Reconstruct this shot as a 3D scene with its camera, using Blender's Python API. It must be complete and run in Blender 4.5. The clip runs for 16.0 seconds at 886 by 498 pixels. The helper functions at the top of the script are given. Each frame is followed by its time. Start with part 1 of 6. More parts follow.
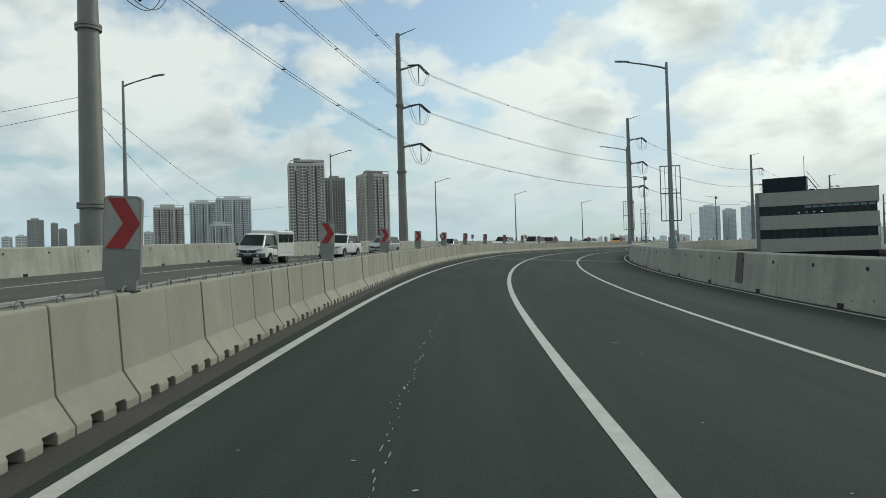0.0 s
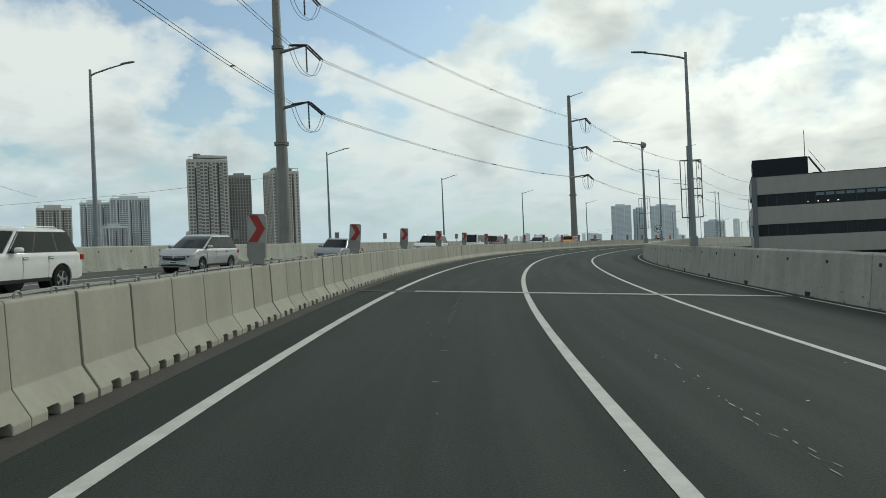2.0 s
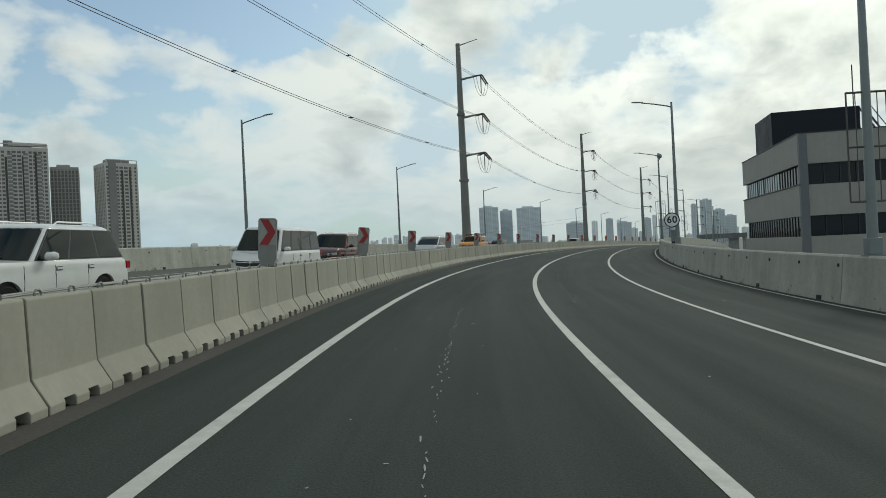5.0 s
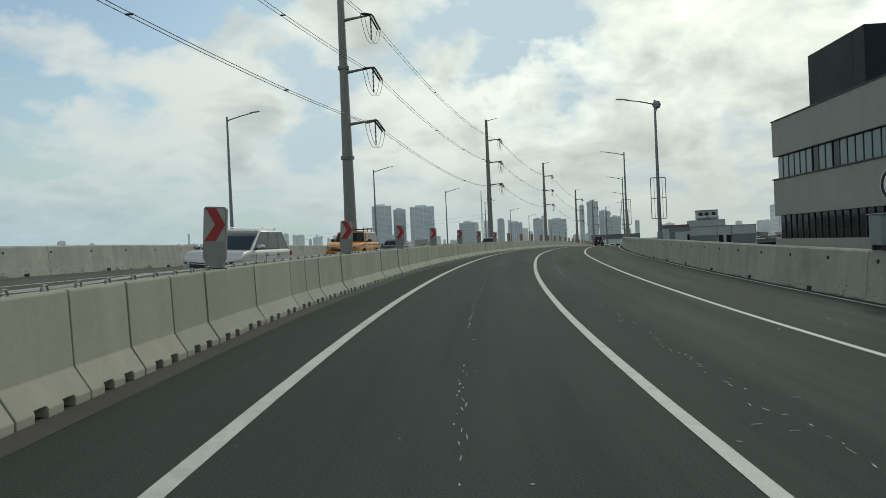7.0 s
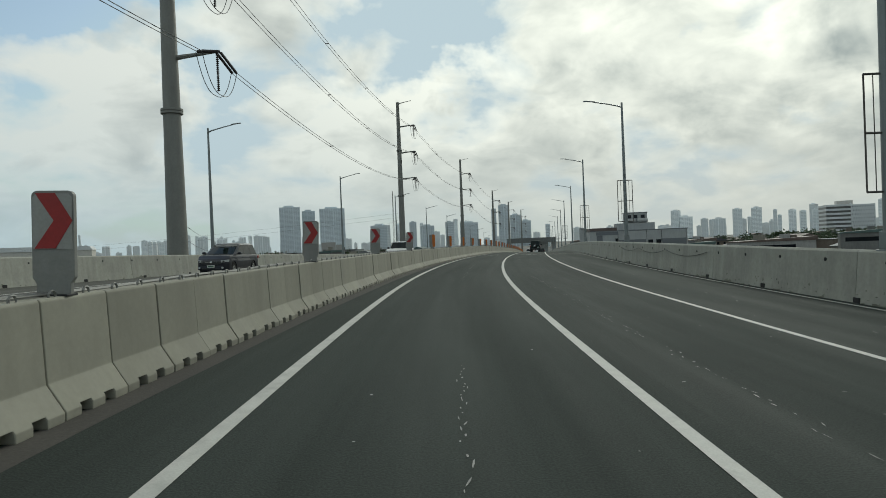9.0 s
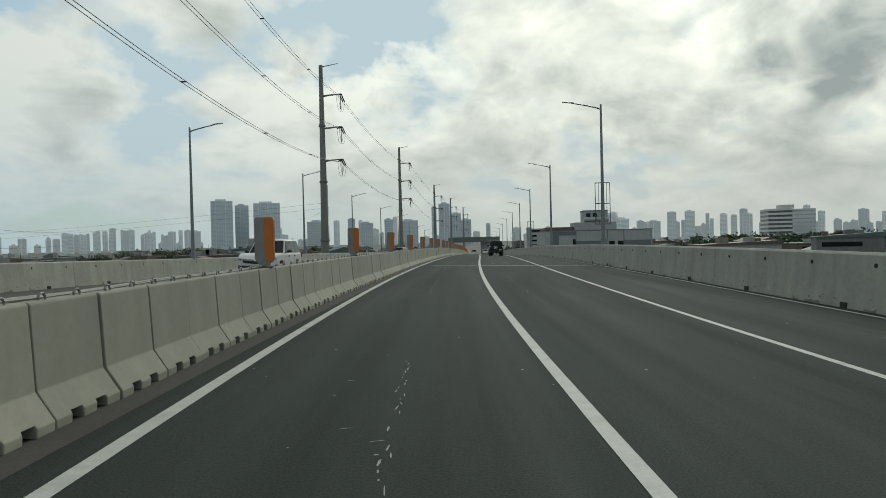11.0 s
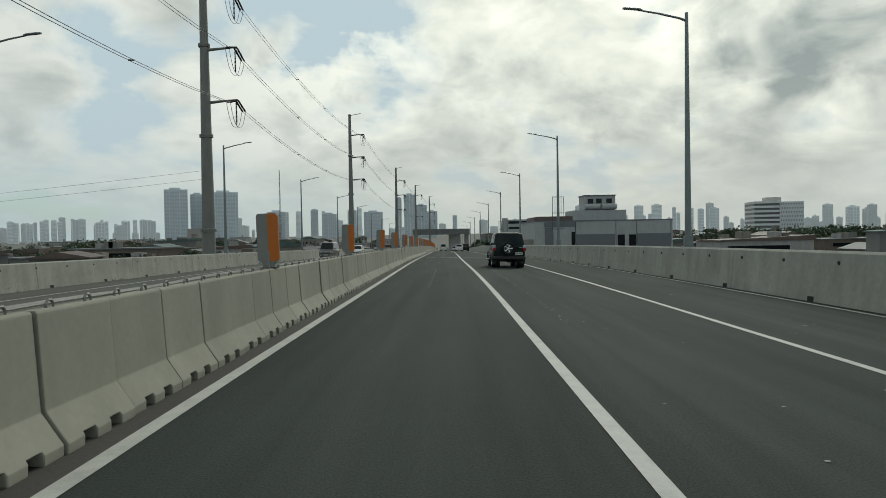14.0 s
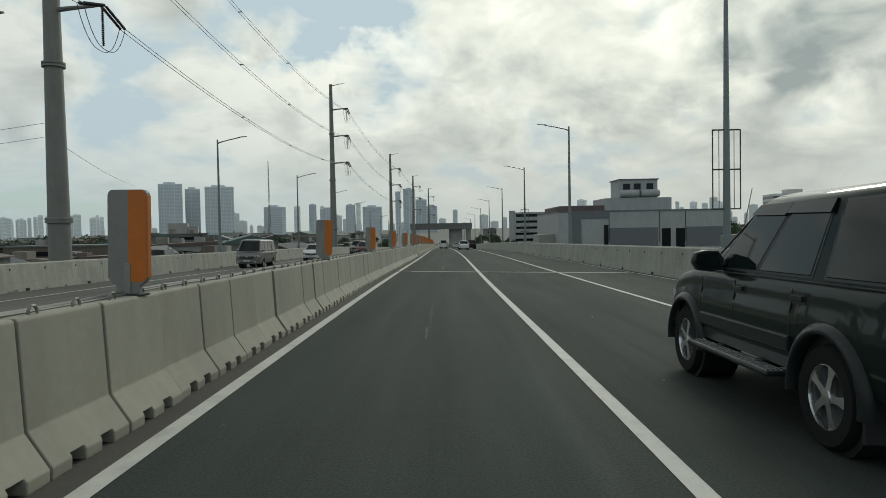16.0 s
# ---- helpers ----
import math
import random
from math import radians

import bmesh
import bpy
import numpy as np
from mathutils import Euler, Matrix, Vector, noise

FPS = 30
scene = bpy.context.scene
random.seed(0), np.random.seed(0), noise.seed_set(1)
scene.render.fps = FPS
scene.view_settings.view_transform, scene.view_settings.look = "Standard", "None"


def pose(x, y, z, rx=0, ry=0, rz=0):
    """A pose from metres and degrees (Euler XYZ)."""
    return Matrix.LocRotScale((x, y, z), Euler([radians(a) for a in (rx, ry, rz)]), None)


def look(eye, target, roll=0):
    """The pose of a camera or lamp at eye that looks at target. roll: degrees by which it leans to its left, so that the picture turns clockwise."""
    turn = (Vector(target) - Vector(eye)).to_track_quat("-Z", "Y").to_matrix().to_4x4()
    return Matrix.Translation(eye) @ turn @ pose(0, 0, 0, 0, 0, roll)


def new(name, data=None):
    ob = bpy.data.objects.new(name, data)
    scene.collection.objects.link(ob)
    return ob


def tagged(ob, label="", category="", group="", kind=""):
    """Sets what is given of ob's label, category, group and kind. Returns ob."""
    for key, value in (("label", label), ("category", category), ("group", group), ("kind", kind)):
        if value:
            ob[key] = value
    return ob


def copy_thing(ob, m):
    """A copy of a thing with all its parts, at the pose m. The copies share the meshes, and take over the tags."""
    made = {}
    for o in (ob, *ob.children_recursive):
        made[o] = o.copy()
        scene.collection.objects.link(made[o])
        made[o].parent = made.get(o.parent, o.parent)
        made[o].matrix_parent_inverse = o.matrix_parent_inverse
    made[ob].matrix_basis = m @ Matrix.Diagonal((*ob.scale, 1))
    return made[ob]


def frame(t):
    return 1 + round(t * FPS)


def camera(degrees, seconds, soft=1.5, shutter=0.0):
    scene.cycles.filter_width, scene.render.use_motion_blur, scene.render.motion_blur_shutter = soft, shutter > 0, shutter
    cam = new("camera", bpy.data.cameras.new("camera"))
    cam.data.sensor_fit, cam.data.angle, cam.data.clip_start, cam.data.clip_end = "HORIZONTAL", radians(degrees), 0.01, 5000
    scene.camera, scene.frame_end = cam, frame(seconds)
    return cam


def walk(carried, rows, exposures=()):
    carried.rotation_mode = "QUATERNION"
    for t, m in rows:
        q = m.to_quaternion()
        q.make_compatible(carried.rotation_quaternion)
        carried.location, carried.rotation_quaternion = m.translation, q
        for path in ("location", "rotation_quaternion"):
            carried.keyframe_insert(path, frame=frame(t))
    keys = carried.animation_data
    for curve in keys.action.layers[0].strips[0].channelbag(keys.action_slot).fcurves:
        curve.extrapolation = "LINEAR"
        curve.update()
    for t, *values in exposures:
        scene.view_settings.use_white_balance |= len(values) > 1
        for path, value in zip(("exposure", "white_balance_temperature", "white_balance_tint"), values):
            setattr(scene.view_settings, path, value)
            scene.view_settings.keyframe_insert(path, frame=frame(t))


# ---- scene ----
# ---- the camera and its walk ----
cam = camera(65.94, 16.0, soft=0.9)
PATH = [
    (0, 0.58, 0, 1.433, 0.56, 0.68, 1.76), (0.5, 0.693, 8.099, 1.62, -1.17, 0.66, 1.6), (1, 0.959, 16.063, 1.801, -2.89, 0.36, 1.98),
    (1.5, 1.425, 23.874, 1.984, -4.82, 0.22, 2.27), (2, 2.124, 31.533, 2.168, -6.42, 0.48, 2.44), (2.5, 3.023, 39.041, 2.349, -8.22, 0.29, 2.46),
    (3, 4.166, 46.396, 2.519, -10.23, 0.2, 2.37), (3.5, 5.613, 53.589, 2.671, -12.13, 0.08, 2.59), (4, 7.325, 60.635, 2.802, -14.12, 0.2, 2.58),
    (4.5, 9.251, 67.559, 2.912, -15.76, 0.16, 2.66), (5, 11.359, 74.379, 3.007, -17.42, 0.12, 2.74), (5.5, 13.666, 81.097, 3.089, -19.35, 0.07, 2.82),
    (6, 16.15, 87.73, 3.167, -21.28, 0.03, 2.91), (6.5, 18.807, 94.289, 3.245, -23.95, -0.23, 2.75), (7, 21.745, 100.741, 3.325, -26.39, -0.35, 2.54),
    (7.5, 24.959, 107.088, 3.406, -28.35, -0.06, 2.8), (8, 28.447, 113.329, 3.483, -30.65, -0.03, 2.9), (8.5, 32.257, 119.436, 3.551, -31.99, 0.09, 2.41),
    (9, 36.303, 125.482, 3.612, -33.78, -0.41, 2.29), (9.5, 40.565, 131.504, 3.663, -34.93, -0.24, 2), (10, 44.976, 137.56, 3.704, -36.41, -0.6, 1.66),
    (10.5, 49.501, 143.678, 3.735, -37.53, -0.66, 1.52), (11, 54.223, 149.788, 3.757, -38.86, -0.72, 1.37), (11.5, 59.152, 155.866, 3.769, -39.82, -0.79, 1.23),
    (12, 64.214, 161.934, 3.77, -40.66, -0.85, 1.09), (12.5, 69.366, 167.983, 3.759, -40.94, -0.87, 0.93), (13, 74.575, 174.005, 3.735, -41.38, -1.36, 1.02),
    (13.5, 79.791, 180.024, 3.697, -41.76, -1.22, 0.97), (14, 85.015, 186.013, 3.645, -41.73, -1.42, 0.94), (14.5, 90.274, 191.935, 3.58, -41.52, -1.19, 1.27),
    (15, 95.539, 197.81, 3.503, -41.96, -1.84, 0.74), (15.5, 100.769, 203.678, 3.414, -41.98, -1.74, 0.92), (16, 105.957, 209.549, 3.314, -41.73, -1.83, 1.03)]
walk(cam, [(t, pose(x, y, z, 90 + p, r, yaw)) for t, x, y, z, yaw, p, r in PATH],
     exposures=[(0, 0.0, 6200, 0), (4, -0.08, 6200, 0), (8, -0.20, 6250, 0), (12, -0.26, 6300, 0), (16, -0.25, 6350, 1)])

# ---- sky and sun ----
SUN_AZ, SUN_EL = radians(60), radians(33)  # clockwise from +y, and above the horizon
SUN_DIR = Vector((math.sin(SUN_AZ) * math.cos(SUN_EL), math.cos(SUN_AZ) * math.cos(SUN_EL), math.sin(SUN_EL)))
sun = new("sun", bpy.data.lights.new("sun", "SUN"))
sun.data.energy, sun.data.angle, sun.data.color = 1.2, radians(16), (1.0, 0.95, 0.87)
sun.matrix_world = look(SUN_DIR * 50, (0, 0, 0))


def build_world():
    world = bpy.data.worlds.new("world")
    scene.world = world
    world.use_nodes = True
    nt = world.node_tree
    N, K = nt.nodes, nt.links
    bg = N["Background"]

    def math_node(op, a, b=None, clamp=False):
        n = N.new("ShaderNodeMath")
        n.operation, n.use_clamp = op, clamp
        for i, v in enumerate((a, b)):
            if v is None:
                continue
            if isinstance(v, (int, float)):
                n.inputs[i].default_value = v
            else:
                K.new(v, n.inputs[i])
        return n.outputs[0]

    def ramp(src, stops):
        n = N.new("ShaderNodeValToRGB")
        while len(n.color_ramp.elements) < len(stops):
            n.color_ramp.elements.new(0.5)
        for e, (p, c) in zip(n.color_ramp.elements, stops):
            e.position, e.color = p, (*c, 1) if not isinstance(c, float) else (c, c, c, 1)
        K.new(src, n.inputs[0])
        return n.outputs[0]

    def mix(f, a, b):
        n = N.new("ShaderNodeMix")
        n.data_type = "RGBA"
        for i, v in ((0, f), (6, a), (7, b)):
            if isinstance(v, tuple):
                n.inputs[i].default_value = (*v, 1)
            elif isinstance(v, float):
                n.inputs[i].default_value = v
            else:
                K.new(v, n.inputs[i])
        return n.outputs[2]

    def noise_tex(vec, scale, detail, rough, dist=0.0):
        n = N.new("ShaderNodeTexNoise")
        n.inputs["Scale"].default_value, n.inputs["Detail"].default_value = scale, detail
        n.inputs["Roughness"].default_value, n.inputs["Distortion"].default_value = rough, dist
        K.new(vec, n.inputs["Vector"])
        return n.outputs["Fac"]

    co = N.new("ShaderNodeTexCoord").outputs["Generated"]
    sep = N.new("ShaderNodeSeparateXYZ")
    K.new(co, sep.inputs[0])
    up = sep.outputs[2]
    h = math_node("MULTIPLY", math_node("ADD", math_node("MAXIMUM", up, 0.0), 0.42), 0.55)
    flat = N.new("ShaderNodeCombineXYZ")
    K.new(math_node("DIVIDE", sep.outputs[0], h), flat.inputs[0])
    K.new(math_node("DIVIDE", sep.outputs[1], h), flat.inputs[1])
    K.new(math_node("MULTIPLY", up, 2.0), flat.inputs[2])
    v = flat.outputs[0]
    # how near the sun the way lies
    dot = N.new("ShaderNodeVectorMath")
    dot.operation = "DOT_PRODUCT"
    dot.inputs[1].default_value = SUN_DIR
    K.new(co, dot.inputs[0])
    near = math_node("POWER", math_node("MAXIMUM", dot.outputs["Value"], 0.0), 5.0)
    # blue sky
    sky = N.new("ShaderNodeTexSky")
    sky.sky_type, sky.sun_disc = "NISHITA", False
    sky.sun_elevation, sky.sun_rotation = SUN_EL, SUN_AZ
    sky.dust_density, sky.air_density = 2.0, 1.2
    blue = N.new("ShaderNodeVectorMath")
    blue.operation = "SCALE"
    blue.inputs["Scale"].default_value = 0.14
    K.new(sky.outputs[0], blue.inputs[0])
    # heaps of cloud: large fields, torn by smaller ones, brighter at their tops than at their feet
    def clouds(vec):
        big = noise_tex(vec, 0.95, 2.0, 0.5, 0.2)
        small = noise_tex(vec, 2.7, 9.0, 0.47, 0.2)
        return math_node("SUBTRACT", math_node("ADD", math_node("MULTIPLY", big, 0.60), math_node("MULTIPLY", small, 0.86)), 0.14)

    higher = N.new("ShaderNodeVectorMath")
    higher.operation = "SCALE"
    higher.inputs["Scale"].default_value = 0.945
    K.new(v, higher.inputs[0])
    # where the clouds part, heap up and darken: bearing and height in degrees, reach, weight
    GAPS = [(37.5, 18.5, 5, 0.8), (33, 14.5, 3.5, 0.6), (-16.8, 19.6, 5, 1), (5.6, 19.2, 5.5, 1), (-13.5, 10.7, 6, 0.9), (-31.3, 8, 5, 0.6), (28.5, 16.6, 6, 1.2), (20.3, 16, 5, 0.7), (15.6, 14.7, 4, 0.8), (-3.5, 8.7, 3, 0.9), (6.6, 19, 5, 0.6), (54.9, 15.5, 2, 0.8), (14.6, 11.2, 2.5, 0.8), (-6.3, 20, 3, 0.6)]
    HEAPS = [(-29.8, 14.9, 7, 1), (-19.9, 15.7, 5, 1), (-10.6, 15.6, 4, 0.8), (3.6, 16.3, 5, 1.1), (10, 12.4, 6, 1), (18.2, 17.2, 4, 1), (24.9, 12.2, 7, 0.9), (-0.5, 9.7, 6, 0.8), (5, 9.8, 7, 0.6), (30, 11.4, 6, 0.9), (45.5, 16.5, 6, 1.6), (51.2, 10.8, 4, 1), (59.6, 13, 5, 1.1), (45.1, 7.3, 2, 0.8), (63.7, 10.5, 2.5, 1), (73.2, 8, 2.5, 0.9), (61.3, 8.4, 1.2, 1)]
    SHADES = [(34.7, 10.5, 2.2, 1), (47.5, 12.5, 4, 0.9), (43.3, 9.5, 3.5, 0.8), (55.7, 8.3, 5.5, 1), (50.2, 6.3, 4, 0.7), (71, 14.4, 7, 1), (65.4, 14.9, 5, 0.9), (71.3, 10.1, 5, 0.9), (14.4, 16.5, 4, 0.5), (32.3, 9.9, 2, 0.6), (64.1, 3.7, 6, 0.6)]
    SQUASH = Vector((1, 1, 1.7))
    wob = N.new("ShaderNodeTexNoise")
    wob.inputs["Scale"].default_value, wob.inputs["Detail"].default_value, wob.inputs["Roughness"].default_value = 7.0, 5.0, 0.6
    K.new(co, wob.inputs["Vector"])
    sq = N.new("ShaderNodeVectorMath")
    sq.operation, sq.inputs[1].default_value = "MULTIPLY", SQUASH
    K.new(co, sq.inputs[0])
    torn = N.new("ShaderNodeVectorMath")
    torn.operation, torn.inputs[1].default_value = "MULTIPLY_ADD", (0.34, 0.34, 0.44)
    K.new(wob.outputs["Color"], torn.inputs[0])
    K.new(sq.outputs[0], torn.inputs[2])

    def blobs(rows):
        total = None
        for bearing, el, reach, weight in rows:
            b_, e_ = radians(bearing), radians(el)
            d = Vector((math.sin(b_) * math.cos(e_), math.cos(b_) * math.cos(e_), math.sin(e_))) * SQUASH + Vector((0.17, 0.17, 0.22))
            dist = N.new("ShaderNodeVectorMath")
            dist.operation, dist.inputs[1].default_value = "DISTANCE", d
            K.new(torn.outputs[0], dist.inputs[0])
            g = math_node("EXPONENT", math_node("MULTIPLY", math_node("POWER", math_node("DIVIDE", dist.outputs["Value"], radians(reach) * 1.15), 2.0), -1.0))
            g = math_node("MULTIPLY", g, float(weight))
            total = g if total is None else math_node("ADD", total, g)
        return math_node("MINIMUM", total, 1.3)

    gap, heap, shade = blobs(GAPS), blobs(HEAPS), blobs(SHADES)
    base_field = math_node("ADD", clouds(v), math_node("MULTIPLY", near, 0.075))
    above = math_node("ADD", clouds(higher.outputs[0]), math_node("MULTIPLY", near, 0.075))
    lift = math_node("ADD", math_node("MULTIPLY", heap, 0.085), math_node("MULTIPLY", shade, 0.09))
    field = math_node("ADD", base_field, math_node("SUBTRACT", lift, math_node("MULTIPLY", gap, 0.16)))
    cover = ramp(field, [(0.0, 0.0), (0.49, 0.0), (0.56, 0.62), (0.65, 1.0)])
    rise = math_node("MULTIPLY", math_node("SUBTRACT", above, base_field), 2.3)
    thick = math_node("MULTIPLY", math_node("SUBTRACT", base_field, 0.62), 1.3)
    wisps = math_node("MULTIPLY", math_node("SUBTRACT", noise_tex(v, 2.7, 6.0, 0.50, 0.5), 0.5), 2.2)
    dark = math_node("ADD", math_node("ADD", rise, thick), math_node("ADD", wisps, math_node("ADD", math_node("MULTIPLY", near, 0.20), 0.27)))
    dark = math_node("ADD", dark, math_node("SUBTRACT", math_node("MULTIPLY", shade, 0.47), math_node("MULTIPLY", heap, 0.30)))
    dark = math_node("MULTIPLY", dark, 0.74, clamp=True)
    lit = mix(dark, (0.95, 0.935, 0.90), (0.275, 0.31, 0.335))
    glow = mix(near, (0.86, 0.865, 0.87), (1.68, 1.62, 1.48))
    mul = N.new("ShaderNodeMix")
    mul.data_type, mul.blend_type = "RGBA", "MULTIPLY"
    mul.inputs[0].default_value = 1.0
    K.new(lit, mul.inputs[6])
    K.new(glow, mul.inputs[7])
    dim = N.new("ShaderNodeVectorMath")
    dim.operation, dim.inputs[1].default_value = "MINIMUM", (0.62, 0.72, 0.80)
    K.new(blue.outputs[0], dim.inputs[0])
    veil = mix(0.08, dim.outputs[0], (0.66, 0.70, 0.73))
    base = mix(cover, veil, mul.outputs[2])
    # the air near the horizon
    low = ramp(up, [(0.0, 0.92), (0.06, 0.64), (0.13, 0.24), (0.24, 0.0)])
    wide = math_node("POWER", math_node("MAXIMUM", dot.outputs["Value"], 0.0), 2.6)
    air = mix(wide, (0.47, 0.60, 0.68), (0.78, 0.70, 0.60))
    full = mix(low, base, air)
    K.new(full, bg.inputs[0])
    bg.inputs[1].default_value = 1.0


build_world()


# ---- materials ----
def mat(name, col, rough=0.8, metal=0.0, var=0.18, scale=3.0, fine=40.0, bump=0.15, coat=0.0, stain=None, streak=0.0, spec=0.5, rand=0.0):
    """A surface with variation at two scales, stains, streaks down it, and fine relief."""
    m = bpy.data.materials.new(name)
    m.use_nodes = True
    N, K = m.node_tree.nodes, m.node_tree.links
    b = N["Principled BSDF"]
    b.inputs["Metallic"].default_value = metal
    b.inputs["Coat Weight"].default_value = coat
    b.inputs["Coat Roughness"].default_value = 0.03
    b.inputs["Coat IOR"].default_value = 1.4
    b.inputs["Specular IOR Level"].default_value = spec
    co = N.new("ShaderNodeTexCoord").outputs["Object"]
    info = N.new("ShaderNodeObjectInfo")
    off = N.new("ShaderNodeVectorMath")
    off.operation = "MULTIPLY_ADD"
    cmb = N.new("ShaderNodeCombineXYZ")
    for i in range(3):
        K.new(info.outputs["Random"], cmb.inputs[i])
    off.inputs[1].default_value = (37, 53, 71)
    K.new(cmb.outputs[0], off.inputs[0])
    K.new(co, off.inputs[2])
    v = off.outputs[0]

    def tex(s, detail, vec=v):
        n = N.new("ShaderNodeTexNoise")
        n.inputs["Scale"].default_value, n.inputs["Detail"].default_value, n.inputs["Roughness"].default_value = s, detail, 0.6
        K.new(vec, n.inputs["Vector"])
        return n.outputs["Fac"]

    def rng(src, lo, hi):
        n = N.new("ShaderNodeMapRange")
        n.inputs[1].default_value, n.inputs[2].default_value = 0.3, 0.7
        n.inputs[3].default_value, n.inputs[4].default_value = lo, hi
        K.new(src, n.inputs[0])
        return n.outputs[0]

    def times(a, b2):
        n = N.new("ShaderNodeMath")
        n.operation = "MULTIPLY"
        for i, q in enumerate((a, b2)):
            if isinstance(q, float):
                n.inputs[i].default_value = q
            else:
                K.new(q, n.inputs[i])
        return n.outputs[0]

    big, small = tex(scale, 5), tex(fine, 3)
    f = times(rng(big, 1 - var, 1 + var), rng(small, 1 - var * 0.6, 1 + var * 0.6))
    if rand:
        n = N.new("ShaderNodeMapRange")
        n.inputs[3].default_value, n.inputs[4].default_value = 1 - rand, 1 + rand
        K.new(info.outputs["Random"], n.inputs[0])
        f = times(f, n.outputs[0])
    if streak:
        mp = N.new("ShaderNodeMapping")
        mp.inputs["Scale"].default_value = (1.7, 1.7, 0.28)
        K.new(v, mp.inputs[0])
        f = times(f, rng(tex(1.2, 2, mp.outputs[0]), 1 - streak, 1 + streak * 0.4))
    sc = N.new("ShaderNodeVectorMath")
    sc.operation = "SCALE"
    sc.inputs[0].default_value = col
    K.new(f, sc.inputs["Scale"])
    out = sc.outputs[0]
    if stain:
        mx = N.new("ShaderNodeMix")
        mx.data_type = "RGBA"
        st = N.new("ShaderNodeMapRange")
        st.inputs[1].default_value, st.inputs[2].default_value = 0.55, 0.78
        st.inputs[4].default_value = 0.7
        K.new(tex(scale * 0.6, 8), st.inputs[0])
        K.new(st.outputs[0], mx.inputs[0])
        K.new(out, mx.inputs[6])
        mx.inputs[7].default_value = (*stain, 1)
        out = mx.outputs[2]
    K.new(out, b.inputs["Base Color"])
    r = N.new("ShaderNodeMapRange")
    r.inputs[1].default_value, r.inputs[2].default_value = 0.3, 0.7
    r.inputs[3].default_value, r.inputs[4].default_value = max(0.02, rough * 0.88), min(1, rough * 1.1)
    K.new(big, r.inputs[0])
    K.new(r.outputs[0], b.inputs["Roughness"])
    if bump:
        bp = N.new("ShaderNodeBump")
        bp.inputs["Strength"].default_value, bp.inputs["Distance"].default_value = bump, 0.02
        K.new(small, bp.inputs["Height"])
        K.new(bp.outputs[0], b.inputs["Normal"])
    return m


def glass_mat(name, col, rough=0.04, spec=0.5):
    m = bpy.data.materials.new(name)
    m.use_nodes = True
    b = m.node_tree.nodes["Principled BSDF"]
    b.inputs["Base Color"].default_value = (*col, 1)
    b.inputs["Roughness"].default_value = rough
    b.inputs["Specular IOR Level"].default_value = spec
    return m


def road_mat():
    """Asphalt: grain, patches, wheel paths polished along the lanes. The map runs across (u) and along (v) the road in metres."""
    m = bpy.data.materials.new("asphalt")
    m.use_nodes = True
    N, K = m.node_tree.nodes, m.node_tree.links
    b = N["Principled BSDF"]
    uv = N.new("ShaderNodeUVMap").outputs[0]

    def tex(s, detail, sc):
        mp = N.new("ShaderNodeMapping")
        mp.inputs["Scale"].default_value = sc
        K.new(uv, mp.inputs[0])
        n = N.new("ShaderNodeTexNoise")
        n.inputs["Scale"].default_value, n.inputs["Detail"].default_value, n.inputs["Roughness"].default_value = s, detail, 0.65
        K.new(mp.outputs[0], n.inputs["Vector"])
        return n.outputs["Fac"]

    def rng(src, lo, hi, a=0.3, z=0.7):
        n = N.new("ShaderNodeMapRange")
        n.inputs[1].default_value, n.inputs[2].default_value, n.inputs[3].default_value, n.inputs[4].default_value = a, z, lo, hi
        K.new(src, n.inputs[0])
        return n.outputs[0]

    def times(a, b2):
        n = N.new("ShaderNodeMath")
        n.operation = "MULTIPLY"
        K.new(a, n.inputs[0])
        K.new(b2, n.inputs[1])
        return n.outputs[0]

    grain = tex(55, 2, (1, 1, 1))
    f = times(times(rng(grain, 0.72, 1.3), rng(tex(0.35, 6, (1, 0.25, 1)), 0.84, 1.16)), rng(tex(1.5, 5, (1.2, 0.03, 1)), 0.86, 1.14))
    # the opposite carriageway is coloured paler and warmer
    sp = N.new("ShaderNodeSeparateXYZ")
    K.new(uv, sp.inputs[0])
    far_side = rng(sp.outputs[0], 1.0, 0.0, -3.75, -3.55)
    tone = N.new("ShaderNodeMix")
    tone.data_type = "RGBA"
    K.new(far_side, tone.inputs[0])
    tone.inputs[6].default_value, tone.inputs[7].default_value = (0.0370, 0.0445, 0.0388, 1), (0.096, 0.095, 0.083, 1)
    sc = N.new("ShaderNodeVectorMath")
    sc.operation = "SCALE"
    K.new(tone.outputs[2], sc.inputs[0])
    K.new(f, sc.inputs["Scale"])
    K.new(sc.outputs[0], b.inputs["Base Color"])
    K.new(rng(tex(0.8, 4, (1.5, 0.05, 1)), 0.78, 0.95), b.inputs["Roughness"])
    b.inputs["Specular IOR Level"].default_value = 0.13
    bp = N.new("ShaderNodeBump")
    bp.inputs["Strength"].default_value, bp.inputs["Distance"].default_value = 0.35, 0.01
    K.new(grain, bp.inputs["Height"])
    K.new(bp.outputs[0], b.inputs["Normal"])
    return m


